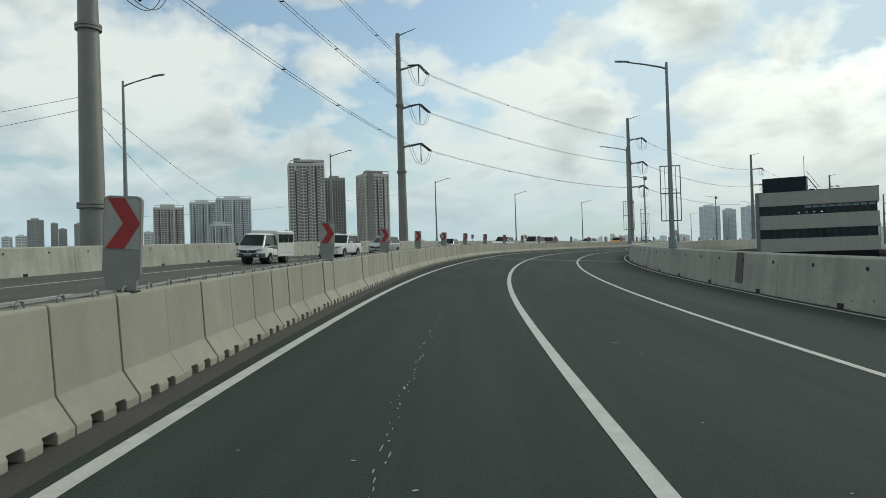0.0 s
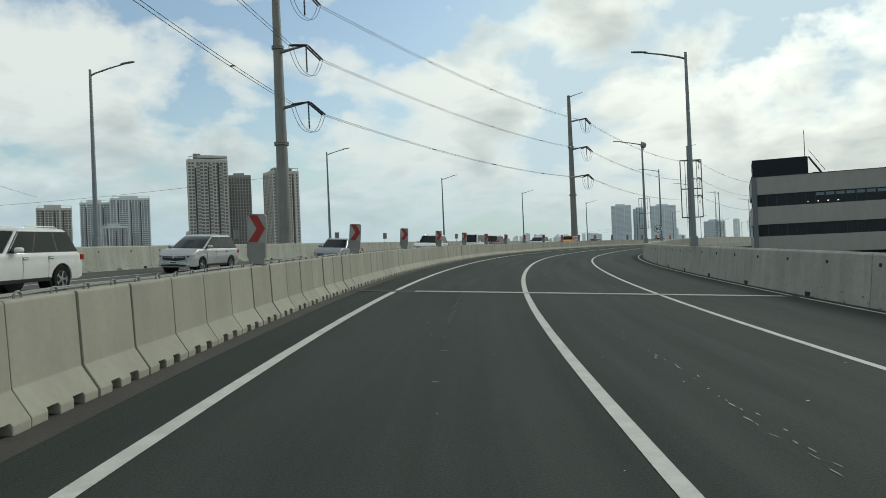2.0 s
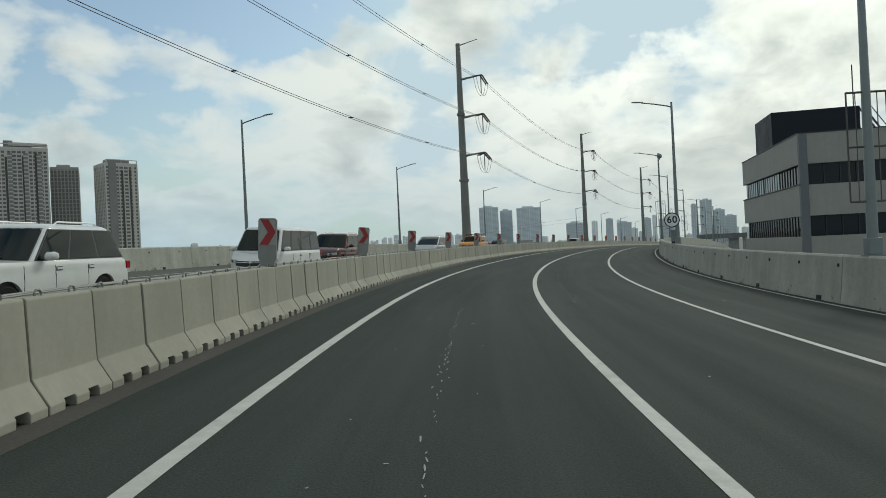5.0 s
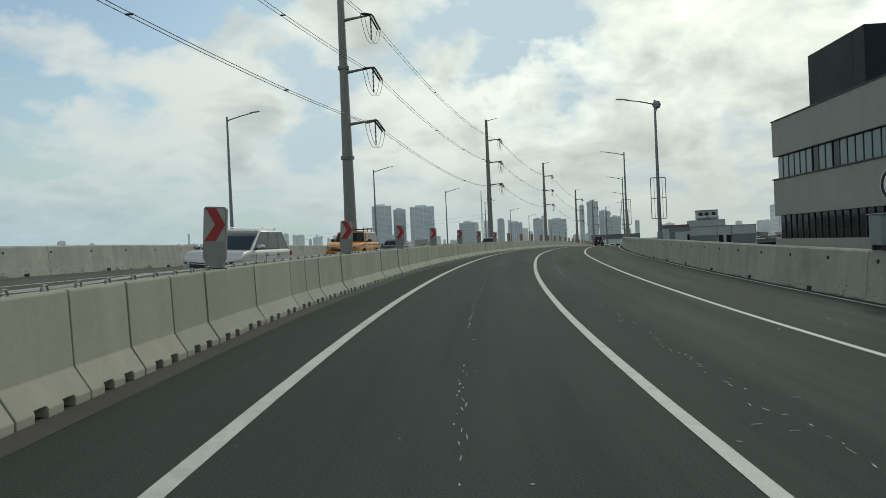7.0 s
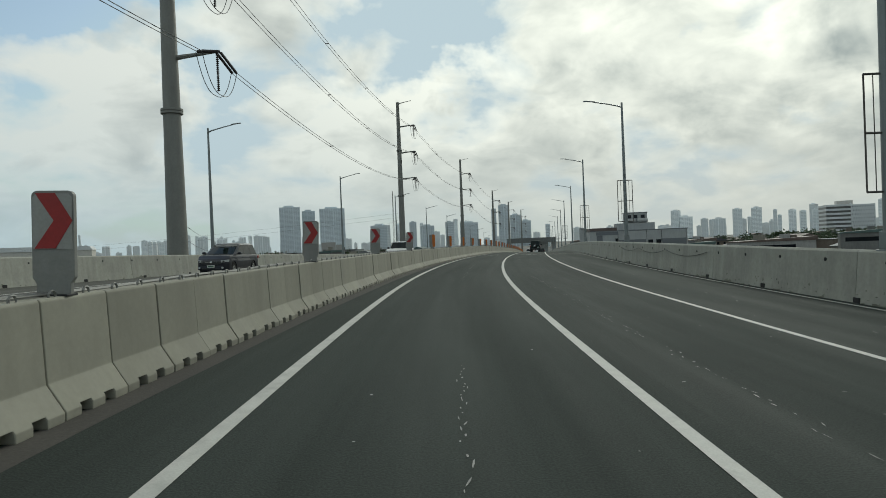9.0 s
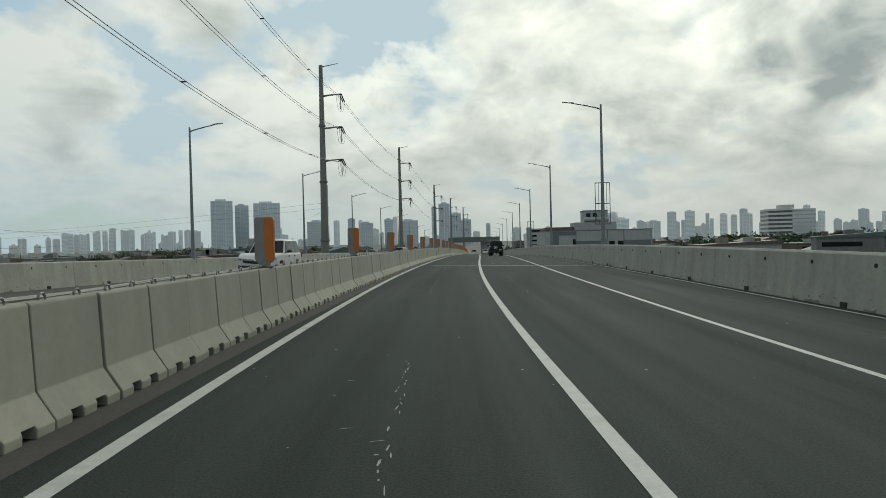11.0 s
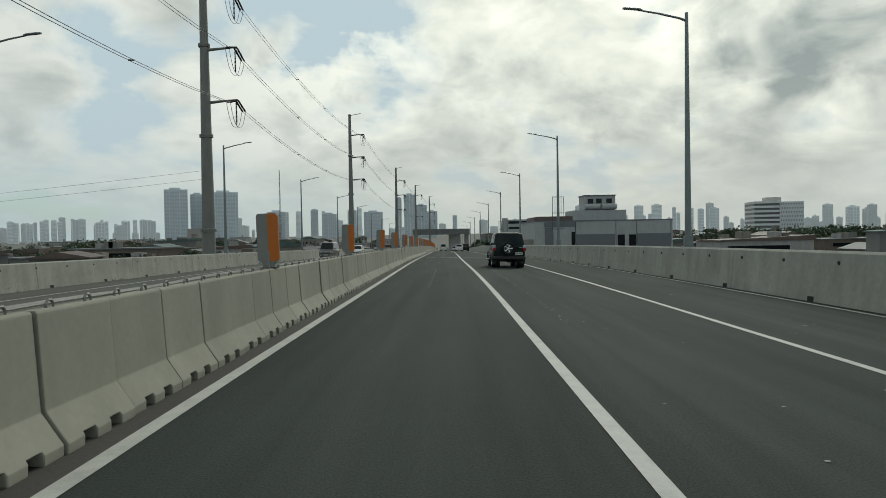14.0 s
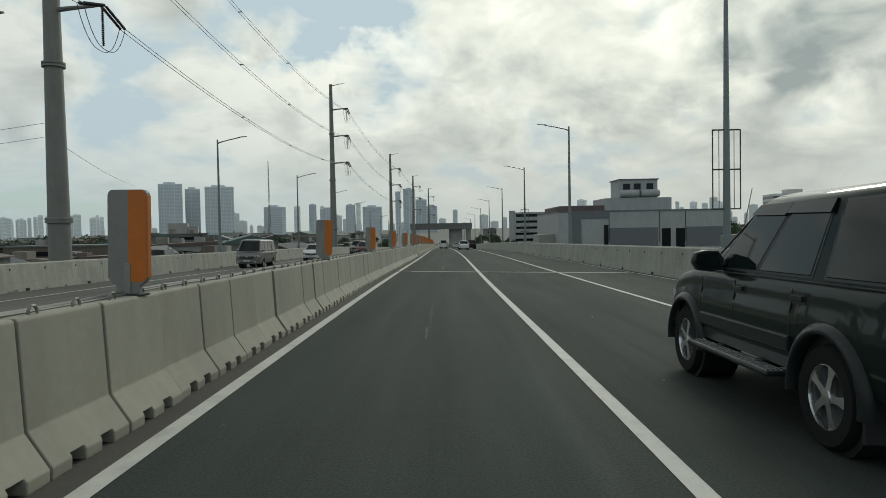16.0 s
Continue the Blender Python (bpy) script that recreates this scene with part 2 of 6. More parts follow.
ASPHALT = road_mat()
CONCRETE = mat("barrier_concrete", (0.300, 0.289, 0.232), 0.85, var=0.07, scale=1.6, fine=14, streak=0.10, rand=0.08, stain=(0.25, 0.24, 0.20), bump=0.04)
WALL_CONC = mat("parapet_concrete", (0.345, 0.343, 0.295), 0.88, var=0.12, scale=0.8, fine=9, streak=0.16, stain=(0.19, 0.185, 0.155), bump=0.05)
DECK_CONC = mat("deck_concrete", (0.30, 0.30, 0.28), 0.9, var=0.15, scale=0.5, streak=0.2)
PAINT = mat("road_paint", (0.47, 0.465, 0.425), 0.7, var=0.13, scale=4, fine=60, stain=(0.25, 0.25, 0.23), bump=0.1)
DUSTY = mat("gutter_dust", (0.056, 0.051, 0.044), 0.95, var=0.25, scale=0.8, fine=30)
POLE_STEEL = mat("galvanised_pole", (0.20, 0.20, 0.18), 0.55, 0.25, var=0.10, scale=0.8, fine=8, streak=0.12, bump=0.02)
LAMP_STEEL = mat("lamp_steel", (0.20, 0.22, 0.22), 0.45, 0.5, var=0.08, bump=0.0)
LAMP_HEAD = mat("lamp_head_grey", (0.22, 0.24, 0.25), 0.5, 0.3, var=0.05, bump=0.0)
FRAME_STEEL = mat("rusty_frame", (0.10, 0.09, 0.08), 0.7, 0.3, var=0.3, bump=0.0)
WIRE = mat("conductor", (0.10, 0.10, 0.10), 0.6, 0.4, var=0.05, bump=0.0)
INSUL = mat("insulator_brown", (0.035, 0.030, 0.030), 0.35, var=0.1, bump=0.0)
SIGN_GREY = mat("sign_back_grey", (0.235, 0.235, 0.215), 0.6, var=0.10, scale=4, streak=0.12, bump=0.03)
SIGN_PALE = mat("sign_sheeting_pale", (0.31, 0.31, 0.285), 0.5, var=0.08, scale=5, bump=0.02)
SIGN_RED = mat("sign_red", (0.30, 0.020, 0.018), 0.5, var=0.12, scale=5, bump=0.02)
SIGN_ORANGE = mat("sign_orange", (0.50, 0.135, 0.008), 0.5, var=0.08, scale=5, bump=0.02)
SIGN_WHITE = mat("sign_white", (0.72, 0.72, 0.70), 0.5, var=0.05, bump=0.0)
BLACK = mat("black_paint", (0.015, 0.015, 0.016), 0.5, var=0.1, bump=0.0)
DARK_HOLE = mat("drain_dark", (0.02, 0.02, 0.02), 0.9, var=0.1, bump=0.0)
PIPE = mat("conduit_grey", (0.20, 0.20, 0.185), 0.6, 0.2, var=0.1, bump=0.0)


# ---- building aids ----
class Mesh:
    """Collects vertices and faces of one part."""

    def __init__(self):
        self.v, self.f = [], []

    def add(self, verts, faces):
        o = len(self.v)
        self.v += [tuple(p) for p in verts]
        self.f += [tuple(i + o for i in q) for q in faces]
        return self

    def box(self, x0, x1, y0, y1, z0, z1, m=None):
        p = [Vector((x, y, z)) for z in (z0, z1) for y in (y0, y1) for x in (x0, x1)]
        if m is not None:
            p = [m @ q for q in p]
        return self.add(p, [(0, 2, 3, 1), (4, 5, 7, 6), (0, 1, 5, 4), (2, 6, 7, 3), (0, 4, 6, 2), (1, 3, 7, 5)])

    def loft(self, rings, closed=True, caps=True):
        n = len(rings[0])
        vs = [p for r in rings for p in r]
        fs = []
        for i in range(len(rings) - 1):
            for j in range(n if closed else n - 1):
                k = (j + 1) % n
                fs.append((i * n + j, i * n + k, (i + 1) * n + k, (i + 1) * n + j))
        if caps and closed:
            fs.append(tuple(reversed(range(n))))
            fs.append(tuple(range((len(rings) - 1) * n, len(rings) * n)))
        return self.add(vs, fs)

    def tube(self, pts, r, seg=8, r1=None):
        pts = [Vector(p) for p in pts]
        rings = []
        for i, p in enumerate(pts):
            d = (pts[min(i + 1, len(pts) - 1)] - pts[max(i - 1, 0)]).normalized()
            a = d.cross(Vector((0, 0, 1)) if abs(d.z) < 0.95 else Vector((1, 0, 0))).normalized()
            c = a.cross(d)
            q = r if r1 is None else r + (r1 - r) * i / (len(pts) - 1)
            rings.append([p + (a * math.cos(w) + c * math.sin(w)) * q for w in (2 * math.pi * k / seg for k in range(seg))])
        return self.loft(rings)

    def lathe(self, prof, seg=16, m=None, caps=True):
        """Profile of (radius, z) turned about z."""
        m = m or Matrix()
        rings = [[m @ Vector((r * math.cos(2 * math.pi * k / seg), r * math.sin(2 * math.pi * k / seg), z)) for k in range(seg)] for r, z in prof]
        return self.loft(rings, True, caps)

    def slab(self, outline, y0, y1, m=None):
        """An outline in x and z, thick from y0 to y1."""
        m = m or Matrix()
        n = len(outline)
        vs = [m @ Vector((x, y, z)) for y in (y0, y1) for x, z in outline]
        fs = [tuple(range(n)), tuple(reversed(range(n, 2 * n)))]
        fs += [(i, i + n, (i + 1) % n + n, (i + 1) % n) for i in range(n)]
        return self.add(vs, fs)

    def data(self, name, material, smooth=None, bevel=0.0):
        me = bpy.data.meshes.new(name)
        me.from_pydata(self.v, [], self.f)
        bm = bmesh.new()
        bm.from_mesh(me)
        bmesh.ops.recalc_face_normals(bm, faces=bm.faces)
        if bevel:
            sharp = [e for e in bm.edges if len(e.link_faces) == 2 and e.calc_face_angle(0) > 0.5]
            bmesh.ops.bevel(bm, geom=sharp, offset=bevel, segments=2, affect="EDGES", profile=0.6, clamp_overlap=True)
        if smooth is not None:
            for fc in bm.faces:
                fc.smooth = True
            for e in bm.edges:
                if len(e.link_faces) == 2 and e.calc_face_angle(0) > smooth:
                    e.smooth = False
        bm.to_mesh(me)
        bm.free()
        me.materials.append(material)
        return me


def part(name, mesh, material, parent=None, label="", smooth=None, bevel=0.0, at=None):
    """One mesh object, under a thing or a part."""
    me = mesh.data(name, material, smooth, bevel) if isinstance(mesh, Mesh) else mesh
    ob = new(name, me)
    if parent is not None:
        ob.parent = parent
    if at is not None:
        ob.matrix_local = at
    if label:
        tagged(ob, label)
    return ob


def thing(name, m, label, category, group="", kind=""):
    ob = new(name)
    ob.matrix_world = m
    return tagged(ob, label, category, group, kind)


# ---- the road's line ----
def glide(x, first, step, vals):
    """Smooth curve through values at even steps."""
    v = np.asarray(vals, float)
    g = np.gradient(v)
    x = min(max(x, first), first + step * (len(v) - 1) - 1e-6)
    i = int((x - first) // step)
    u = (x - first) / step - i
    return (2 * u**3 - 3 * u**2 + 1) * v[i] + (u**3 - 2 * u**2 + u) * g[i] + (3 * u**2 - 2 * u**3) * v[i + 1] + (u**3 - u**2) * g[i + 1]


HEADING = [6.2, 5.5, 4.67, 2.33, 0.0, -2.28, -6.22, -10.16, -14.35, -17.55, -21.41, -26.99, -31.06, -33.77, -35.38, -38.14, -39.9, -41.29, -41.86, -42.27,
           -41.79, -41.75, -42.12, -42.25, -41.94, -41.7, -41.6, -41.6]  # every 15 m from -60
HEIGHT = [-1.9, -0.706, 0.35, 1.339, 1.884, 2.278, 2.295, 1.898, 1.109, 0.21, -0.9, -2.2, -3.6, -5.0, -6.3, -7.4, -8.2, -8.7, -9.0, -9.1, -9.1, -9.1]  # every 45 m from -75
BANKING = [0.8, 1.067, 2.3, 3.021, 3.155, 2.097, 1.002, 1.202, 1.369, 1.344, 1.3, 1.3]  # every 45 m from -75
STA = np.arange(-60.0, 860.0, 1.0)
HEAD = np.interp(STA, [-60 + 15 * i for i in range(len(HEADING))], HEADING)
LINE_X = np.cumsum(-np.sin(np.radians(HEAD)))
LINE_Y = np.cumsum(np.cos(np.radians(HEAD)))
LINE_X -= LINE_X[60]
LINE_Y -= LINE_Y[60]


def yaw_at(s):
    return math.radians(float(np.interp(s, STA, HEAD)))


def bank_at(s):
    return math.radians(glide(s, -75, 45, BANKING))


def far_drop(s):
    """How far the opposite carriageway falls away at its outer wall."""
    return float(np.interp(s, [25, 78, 135, 175, 215, 270], [0.21, 0.27, 0.13, 0.40, 0.82, 0.84]))


def median_at(s):
    """The foot of the median barrier, across the road."""
    return float(np.interp(s, [-40, 4, 22, 38, 60, 110, 117, 138, 153, 191, 223, 300], [-1.9, -2.22, -2.44, -2.80, -3.12, -3.28, -3.34, -3.06, -2.64, -2.0, -2.04, -2.0]))


def outer_at(s):
    """The foot of the far parapet, across the road."""
    return float(np.interp(s, [0, 32, 62, 92, 118, 147, 176, 206], [-17.3, -17.5, -18.1, -18.5, -17.9, -17.6, -17.1, -17.3]))


def road(s, lat=0.0, h=0.0):
    """A place by its way along the road, across it and above it."""
    a = yaw_at(s)
    z = glide(s, -75, 45, HEIGHT) - lat * math.tan(bank_at(s)) + h
    if lat < -3.6 and s > -500:
        z -= far_drop(s) * (-lat - 3.6) / 13.8
    return Vector((float(np.interp(s, STA, LINE_X)) + lat * math.cos(a), float(np.interp(s, STA, LINE_Y)) + lat * math.sin(a), z))


def on_road(s, lat, h=0.0, turn=0.0, bank=True):
    """A frame on the road: x across to the right, y along it, z up."""
    p = road(s, lat, h)
    q = (road(s + 0.5, lat) - road(s - 0.5, lat)).normalized()
    m = Matrix.Translation(p) @ Matrix.Rotation(yaw_at(s) + turn, 4, "Z")
    if bank:
        m = m @ Matrix.Rotation(math.asin(q.z) * (1 if abs(turn) < 1.6 else -1), 4, "X") @ Matrix.Rotation(bank_at(s) * (1 if abs(turn) < 1.6 else -1), 4, "Y")
    return m


def sweep(mesh, prof, s0, s1, ds, closed=True):
    n = max(1, int(round((s1 - s0) / ds)))
    rings = [[road(s0 + (s1 - s0) * i / n, lat(s0 + (s1 - s0) * i / n) if callable(lat) else lat, h) for lat, h in prof] for i in range(n + 1)]
    return mesh.loft(rings, closed, closed)


END = 760.0
# the two carriageways, with a map in metres
LATS = [-18.8, -14, -10.5, -7, -3.6, -1.75, 1.75, 5.25, 9.1]
vs, fs, uvs = [], [], []
steps = np.arange(-50, END + 1, 3.0)
for s in steps:
    for la in [outer_at(s) - 0.1, *LATS[1:]]:
        vs.append(road(s, la))
        uvs.append((la, s))
nl = len(LATS)
for i in range(len(steps) - 1):
    for j in range(nl - 1):
        fs.append((i * nl + j, i * nl + j + 1, (i + 1) * nl + j + 1, (i + 1) * nl + j))
me = bpy.data.meshes.new("road")
me.from_pydata(vs, [], fs)
lay = me.uv_layers.new(name="UVMap")
for loop in me.loops:
    lay.data[loop.index].uv = uvs[loop.vertex_index]
me.materials.append(ASPHALT)
for p in me.polygons:
    p.use_smooth = True
road_ob = tagged(new("road", me), "dark grey asphalt carriageways of an elevated expressway", "road", kind="structure")
# the deck under it
sweep_deck = sweep(Mesh(), [(lambda s: outer_at(s) - 0.4, -0.02), (lambda s: outer_at(s) - 0.4, -0.9), (-13, -2.3), (5, -2.3), (9.5, -0.9), (9.5, -0.02), (9.15, -0.02), (0, -0.02), (-3.6, -0.02), (-17.0, -0.02)], -50, END, 6)
tagged(part("viaduct_deck", Mesh().add(sweep_deck.v, sweep_deck.f), DECK_CONC), "grey concrete box deck carrying the road", "bridge deck", kind="structure")


def painted(name, lat, width, s0, s1, label, lift=0.005):
    ob = part(name, sweep(Mesh(), [(lambda s: lat(s) - width / 2, lift), (lambda s: lat(s) + width / 2, lift)] if callable(lat) else [(lat - width / 2, lift), (lat + width / 2, lift)], s0, s1, 2.0, closed=False), PAINT)
    return tagged(ob, label, "road marking", kind="structure")


painted("lane_line", -1.75, 0.145, -40, END, "worn white solid edge line on the asphalt")
painted("lane_line", 1.75, 0.14, -40, END, "solid white line between the two lanes")
painted("lane_line", 5.2, 0.12, -40, END, "solid white edge line beside the shoulder")
painted("lane_line", 8.62, 0.10, -40, END, "thin white line along the parapet foot")
painted("lane_line", lambda s: outer_at(s) + 3.6, 0.15, -40, END, "white edge line of the opposite carriageway")
for s in np.arange(-30, 420, 9.0):
    painted("lane_dash", -10.2, 0.13, s, s + 3.0, "short white dash on the opposite carriageway")
BAND = mat("joint_band_grey", (0.34, 0.345, 0.325), 0.75, var=0.14, scale=3, fine=40, stain=(0.16, 0.16, 0.15), bump=0.1)
SEAL = mat("joint_plug_dark", (0.040, 0.042, 0.040), 0.9, var=0.2, scale=4)
for s, w in ((49.95, 0.34), (202.7, 0.34), (271.9, 0.32)):
    g = Mesh()
    g.loft([[road(s - 0.25, l, 0.009), road(s + 0.25, l, 0.009)] for l in np.linspace(median_at(s) + 0.05, 8.9, 16)], closed=False)
    g.loft([[road(s - 0.12, l, 0.009), road(s + 0.12, l, 0.009)] for l in np.linspace(outer_at(s) + 0.1, median_at(s) - 0.7, 12)], closed=False)
    tagged(part("joint_seal", g, SEAL), "dark asphalt plug over an expansion joint", "expansion joint", kind="structure")
    m = Mesh()
    m.loft([[road(s - w / 2, l, 0.013), road(s + w / 2, l, 0.013)] for l in np.linspace(-1.2, 8.3, 12)], closed=False)
    tagged(part("joint_band", m, BAND), "worn pale band across the lanes over an expansion joint", "road marking", kind="structure")
# dust that gathers in the gutters
dust = Mesh()
sweep(dust, [(lambda s: median_at(s) - 0.05, 0.003), (lambda s: median_at(s) + 0.28, 0.003)], -40, 330, 2, closed=False)
tagged(part("gutter_dust", dust, DUSTY), "brown dust along the foot of the barrier", "dust", kind="stuff")
# scraped-off paint and flecks
rng = random.Random(5)
fl = Mesh()


def fleck(s, lat, ln, wd, turn):
    p, a = road(s, lat, 0.007), yaw_at(s) + turn
    ux, uy = Vector((math.cos(a), math.sin(a), 0)), Vector((-math.sin(a), math.cos(a), 0))
    n = rng.randint(5, 7)
    q = []
    for k in range(n):
        w = 2 * math.pi * k / n
        rr = rng.uniform(0.55, 1.0)
        v = p + ux * (wd * rr * math.cos(w)) + uy * (ln * rr * math.sin(w))
        q.append(v)
    fl.add(q, [tuple(range(n))])


for s in np.arange(-5, 330, 0.16):
    for lat, amp, keep in ((0.02, 0.03, 0.80), (2.72, 0.05, 0.60), (6.6, 0.3, 0.14)):
        if noise.noise((s * 0.07, lat * 3.1, 0)) > 0.0 and rng.random() < keep:
            fleck(s, lat + 0.12 * math.sin(s * 0.05) + rng.gauss(0, amp), rng.uniform(0.02, 0.12), rng.uniform(0.004, 0.013), rng.gauss(0, 0.12))
        if noise.noise((s * 0.11, lat * 5.3, 4)) > 0.2 and rng.random() < 0.22:
            fleck(s, lat + rng.gauss(0, 0.35), rng.uniform(0.004, 0.012), rng.uniform(0.02, 0.09), rng.gauss(0, 0.2))
for _ in range(900):
    fleck(rng.uniform(0, 300), rng.uniform(-1.6, 8), rng.uniform(0.006, 0.03), rng.uniform(0.005, 0.02), rng.uniform(0, 3))
SCRAPE = mat("paint_scrape", (0.29, 0.29, 0.27), 0.8, var=0.3, scale=8)
tagged(part("paint_fleck", fl, SCRAPE), "scraped pale paint flecks scattered over the asphalt", "paint flecks", kind="stuff")

# ---- parapets ----
def parapet(name, lat, side, label, every, s0, s1):
    """side 1: the road lies to its left, -1: to its right."""
    foot = lat if callable(lat) else (lambda s: lat)

    def at(o):
        return lambda s: foot(s) + o * side

    prof = [(0, 0.0), (0.05, 0.35), (0.118, 1.135), (0.165, 1.19), (0.33, 1.19), (0.37, 1.15), (0.37, -0.9), (0.02, -0.9)]
    base = tagged(part(name, sweep(Mesh(), [(at(l + 0.02), h - 0.03) for l, h in prof], s0, s1, 4), WALL_CONC), label, "parapet wall", kind="structure")
    for s in np.arange(s0, min(s1, 420), every):
        part("wall_panel", sweep(Mesh(), [(at(l), h) for l, h in prof], s + 0.012, s + every - 0.012, every / 4), WALL_CONC, base)
    for s in np.arange(s0 + 1.0, 330, 2.45):
        part("pipe_hole", hole_me, DARK_HOLE, base, at=on_road(s, foot(s) + 0.095 * side, 0.93))
    for s in np.arange(s0 + 2.0, 330, 4.9):
        part("scupper", scup_me, DARK_HOLE, base, at=on_road(s, foot(s) + 0.004 * side, 0.0))
    return base


hole_me = Mesh().lathe([(0.045, -0.012), (0.045, 0.012)], 10, Matrix.Rotation(math.pi / 2, 4, "Y")).data("pipe_hole", DARK_HOLE)
scup_me = Mesh().box(-0.02, 0.02, -0.12, 0.12, 0.0, 0.12).data("scupper", DARK_HOLE)
parapet("wall_right", 8.95, 1, "weathered grey concrete parapet with drain holes", 9.2, -45, END)
parapet("wall_left", outer_at, -1, "stained grey concrete parapet beyond the opposite lanes", 9.2, -45, END)
# open wall joint drawn as a raised plate, its darkness in the colour
plate = sweep(Mesh(), [(8.955, 0.20), (9.045, 1.0), (9.064, 1.16), (9.09, 1.16), (9.08, 0.20)], 22.1, 22.75, 0.33)
tagged(part("joint_cover", plate, mat("joint_cover_grey", (0.095, 0.095, 0.085), 0.8, var=0.2, scale=3, streak=0.2)), "dark cover plate over a joint in the parapet", "cover plate", kind="structure")
# moss and dirt that creep up from the gutters
MOSS = mat("moss_dirt", (0.18, 0.18, 0.142), 0.95, var=0.3, scale=3, fine=25, bump=0.1)


def moss_fringe(foot, side, s0, s1, reach, cut):
    m = Mesh()
    row = None
    for s in np.arange(s0, s1, 0.14):
        n = 0.5 * noise.noise((s * 0.35, side * 9.0, 0)) + 0.45 * noise.noise((s * 1.3, side * 4.0, 3)) + 0.45 * noise.noise((s * 5.1, 2, side)) - cut
        top = max(0.0, min(1.0, n * 1.7)) * reach
        if top < 0.012:
            row = None
            continue
        f = foot(s)
        ring = [road(s, f - 0.004 * side, 0.0), road(s, f + (0.05 * top / 0.35 - 0.005) * side, top)]
        if row:
            m.add(row + ring, [(0, 2, 3, 1)])
        row = ring
    return m


def moss_spots(foot, side, s0, s1, count, seed):
    r = random.Random(seed)
    m = Mesh()
    for _ in range(count):
        s, h = r.uniform(s0, s1), r.uniform(0.01, 0.4) ** 1.3
        w, t_ = r.uniform(0.01, 0.07), r.uniform(0.01, 0.05)
        q = []
        for k in range(8):
            a, e = 2 * math.pi * k / 8, r.uniform(0.5, 1.0)
            hh = max(0.012, h + t_ * e * math.sin(a))
            q.append(road(s + w * e * math.cos(a), foot(s) + (np.interp(hh, [0, 0.35, 1.17], [0, 0.05, 0.12]) - 0.006) * side, hh))
        m.add(q, [tuple(range(8))])
    return m


for nm, foot, side, s0, s1, reach, cut, cnt in (("right", lambda s: 8.95, 1, 96, 215, 0.17, 0.0, 500), ("right", lambda s: 8.95, 1, 0, 96, 0.12, 0.15, 160), ("left", outer_at, -1, 60, 150, 0.28, 0.02, 500), ("left", outer_at, -1, 150, 320, 0.25, 0.12, 300)):
    m = moss_fringe(foot, side, s0, s1, reach, cut)
    sp = moss_spots(foot, side, s0, s1, cnt, int(s0) + side)
    m.add(sp.v, sp.f)
    tagged(part("moss_stain", m, MOSS), "dark moss and dirt blotches along the parapet foot", "moss", kind="stuff")
# a slack cable along the parapet
m = Mesh()
pts = []
for i in range(40):
    s = 158 + i * 0.45
    u = (s - 158) % 6.0 / 6.0
    pts.append(road(s, 9.0, 0.93 - 0.22 * 4 * u * (1 - u)))
m.tube(pts, 0.012, 5)
tagged(part("slack_cable", m, BLACK), "thin black cable hung slack along the parapet", "cable")

# ---- median barrier: precast units a metre long ----
def barrier_mesh():
    # across to the left of the foot that faces the camera's lane; notches in the foot
    side = [(0.0, 0.0), (0.0, 0.075), (-0.15, 0.29), (-0.205, 0.94), (-0.22, 0.96), (-0.38, 0.96), (-0.395, 0.94), (-0.45, 0.29), (-0.60, 0.075), (-0.60, 0.0)]
    # one closed skin: rings along the unit, the foot lifted where a notch is
    m = Mesh()
    L = 0.488
    rings = []
    for y, up in ((-L, 0), (-0.275, 0), (-0.27, 1), (-0.11, 1), (-0.105, 0), (0.095, 0), (0.10, 1), (0.26, 1), (0.265, 0), (L, 0)):
        pr = list(side)
        if up:
            pr[0], pr[1], pr[-2], pr[-1] = (-0.030, 0.096), (-0.0155, 0.097), (-0.5845, 0.097), (-0.57, 0.096)
        rings.append([Vector((x, y, z)) for x, z in pr])
    m.loft(rings)
    m.box(-0.44, -0.16, -L + 0.01, L - 0.01, 0.002, 0.13)
    return m


bar_me = barrier_mesh().data("barrier_unit", CONCRETE, bevel=0.011)
loop_m = Mesh()
for y in (0.0,):
    loop_m.tube([(-0.26, y - 0.045 + 0.0, 0.955), (-0.26, y - 0.045, 0.985), (-0.26, y - 0.02, 1.012), (-0.26, y + 0.02, 1.012), (-0.26, y + 0.045, 0.985), (-0.26, y + 0.045, 0.955)], 0.011, 5)
loop_me = loop_m.data("lifting_loop", PIPE)
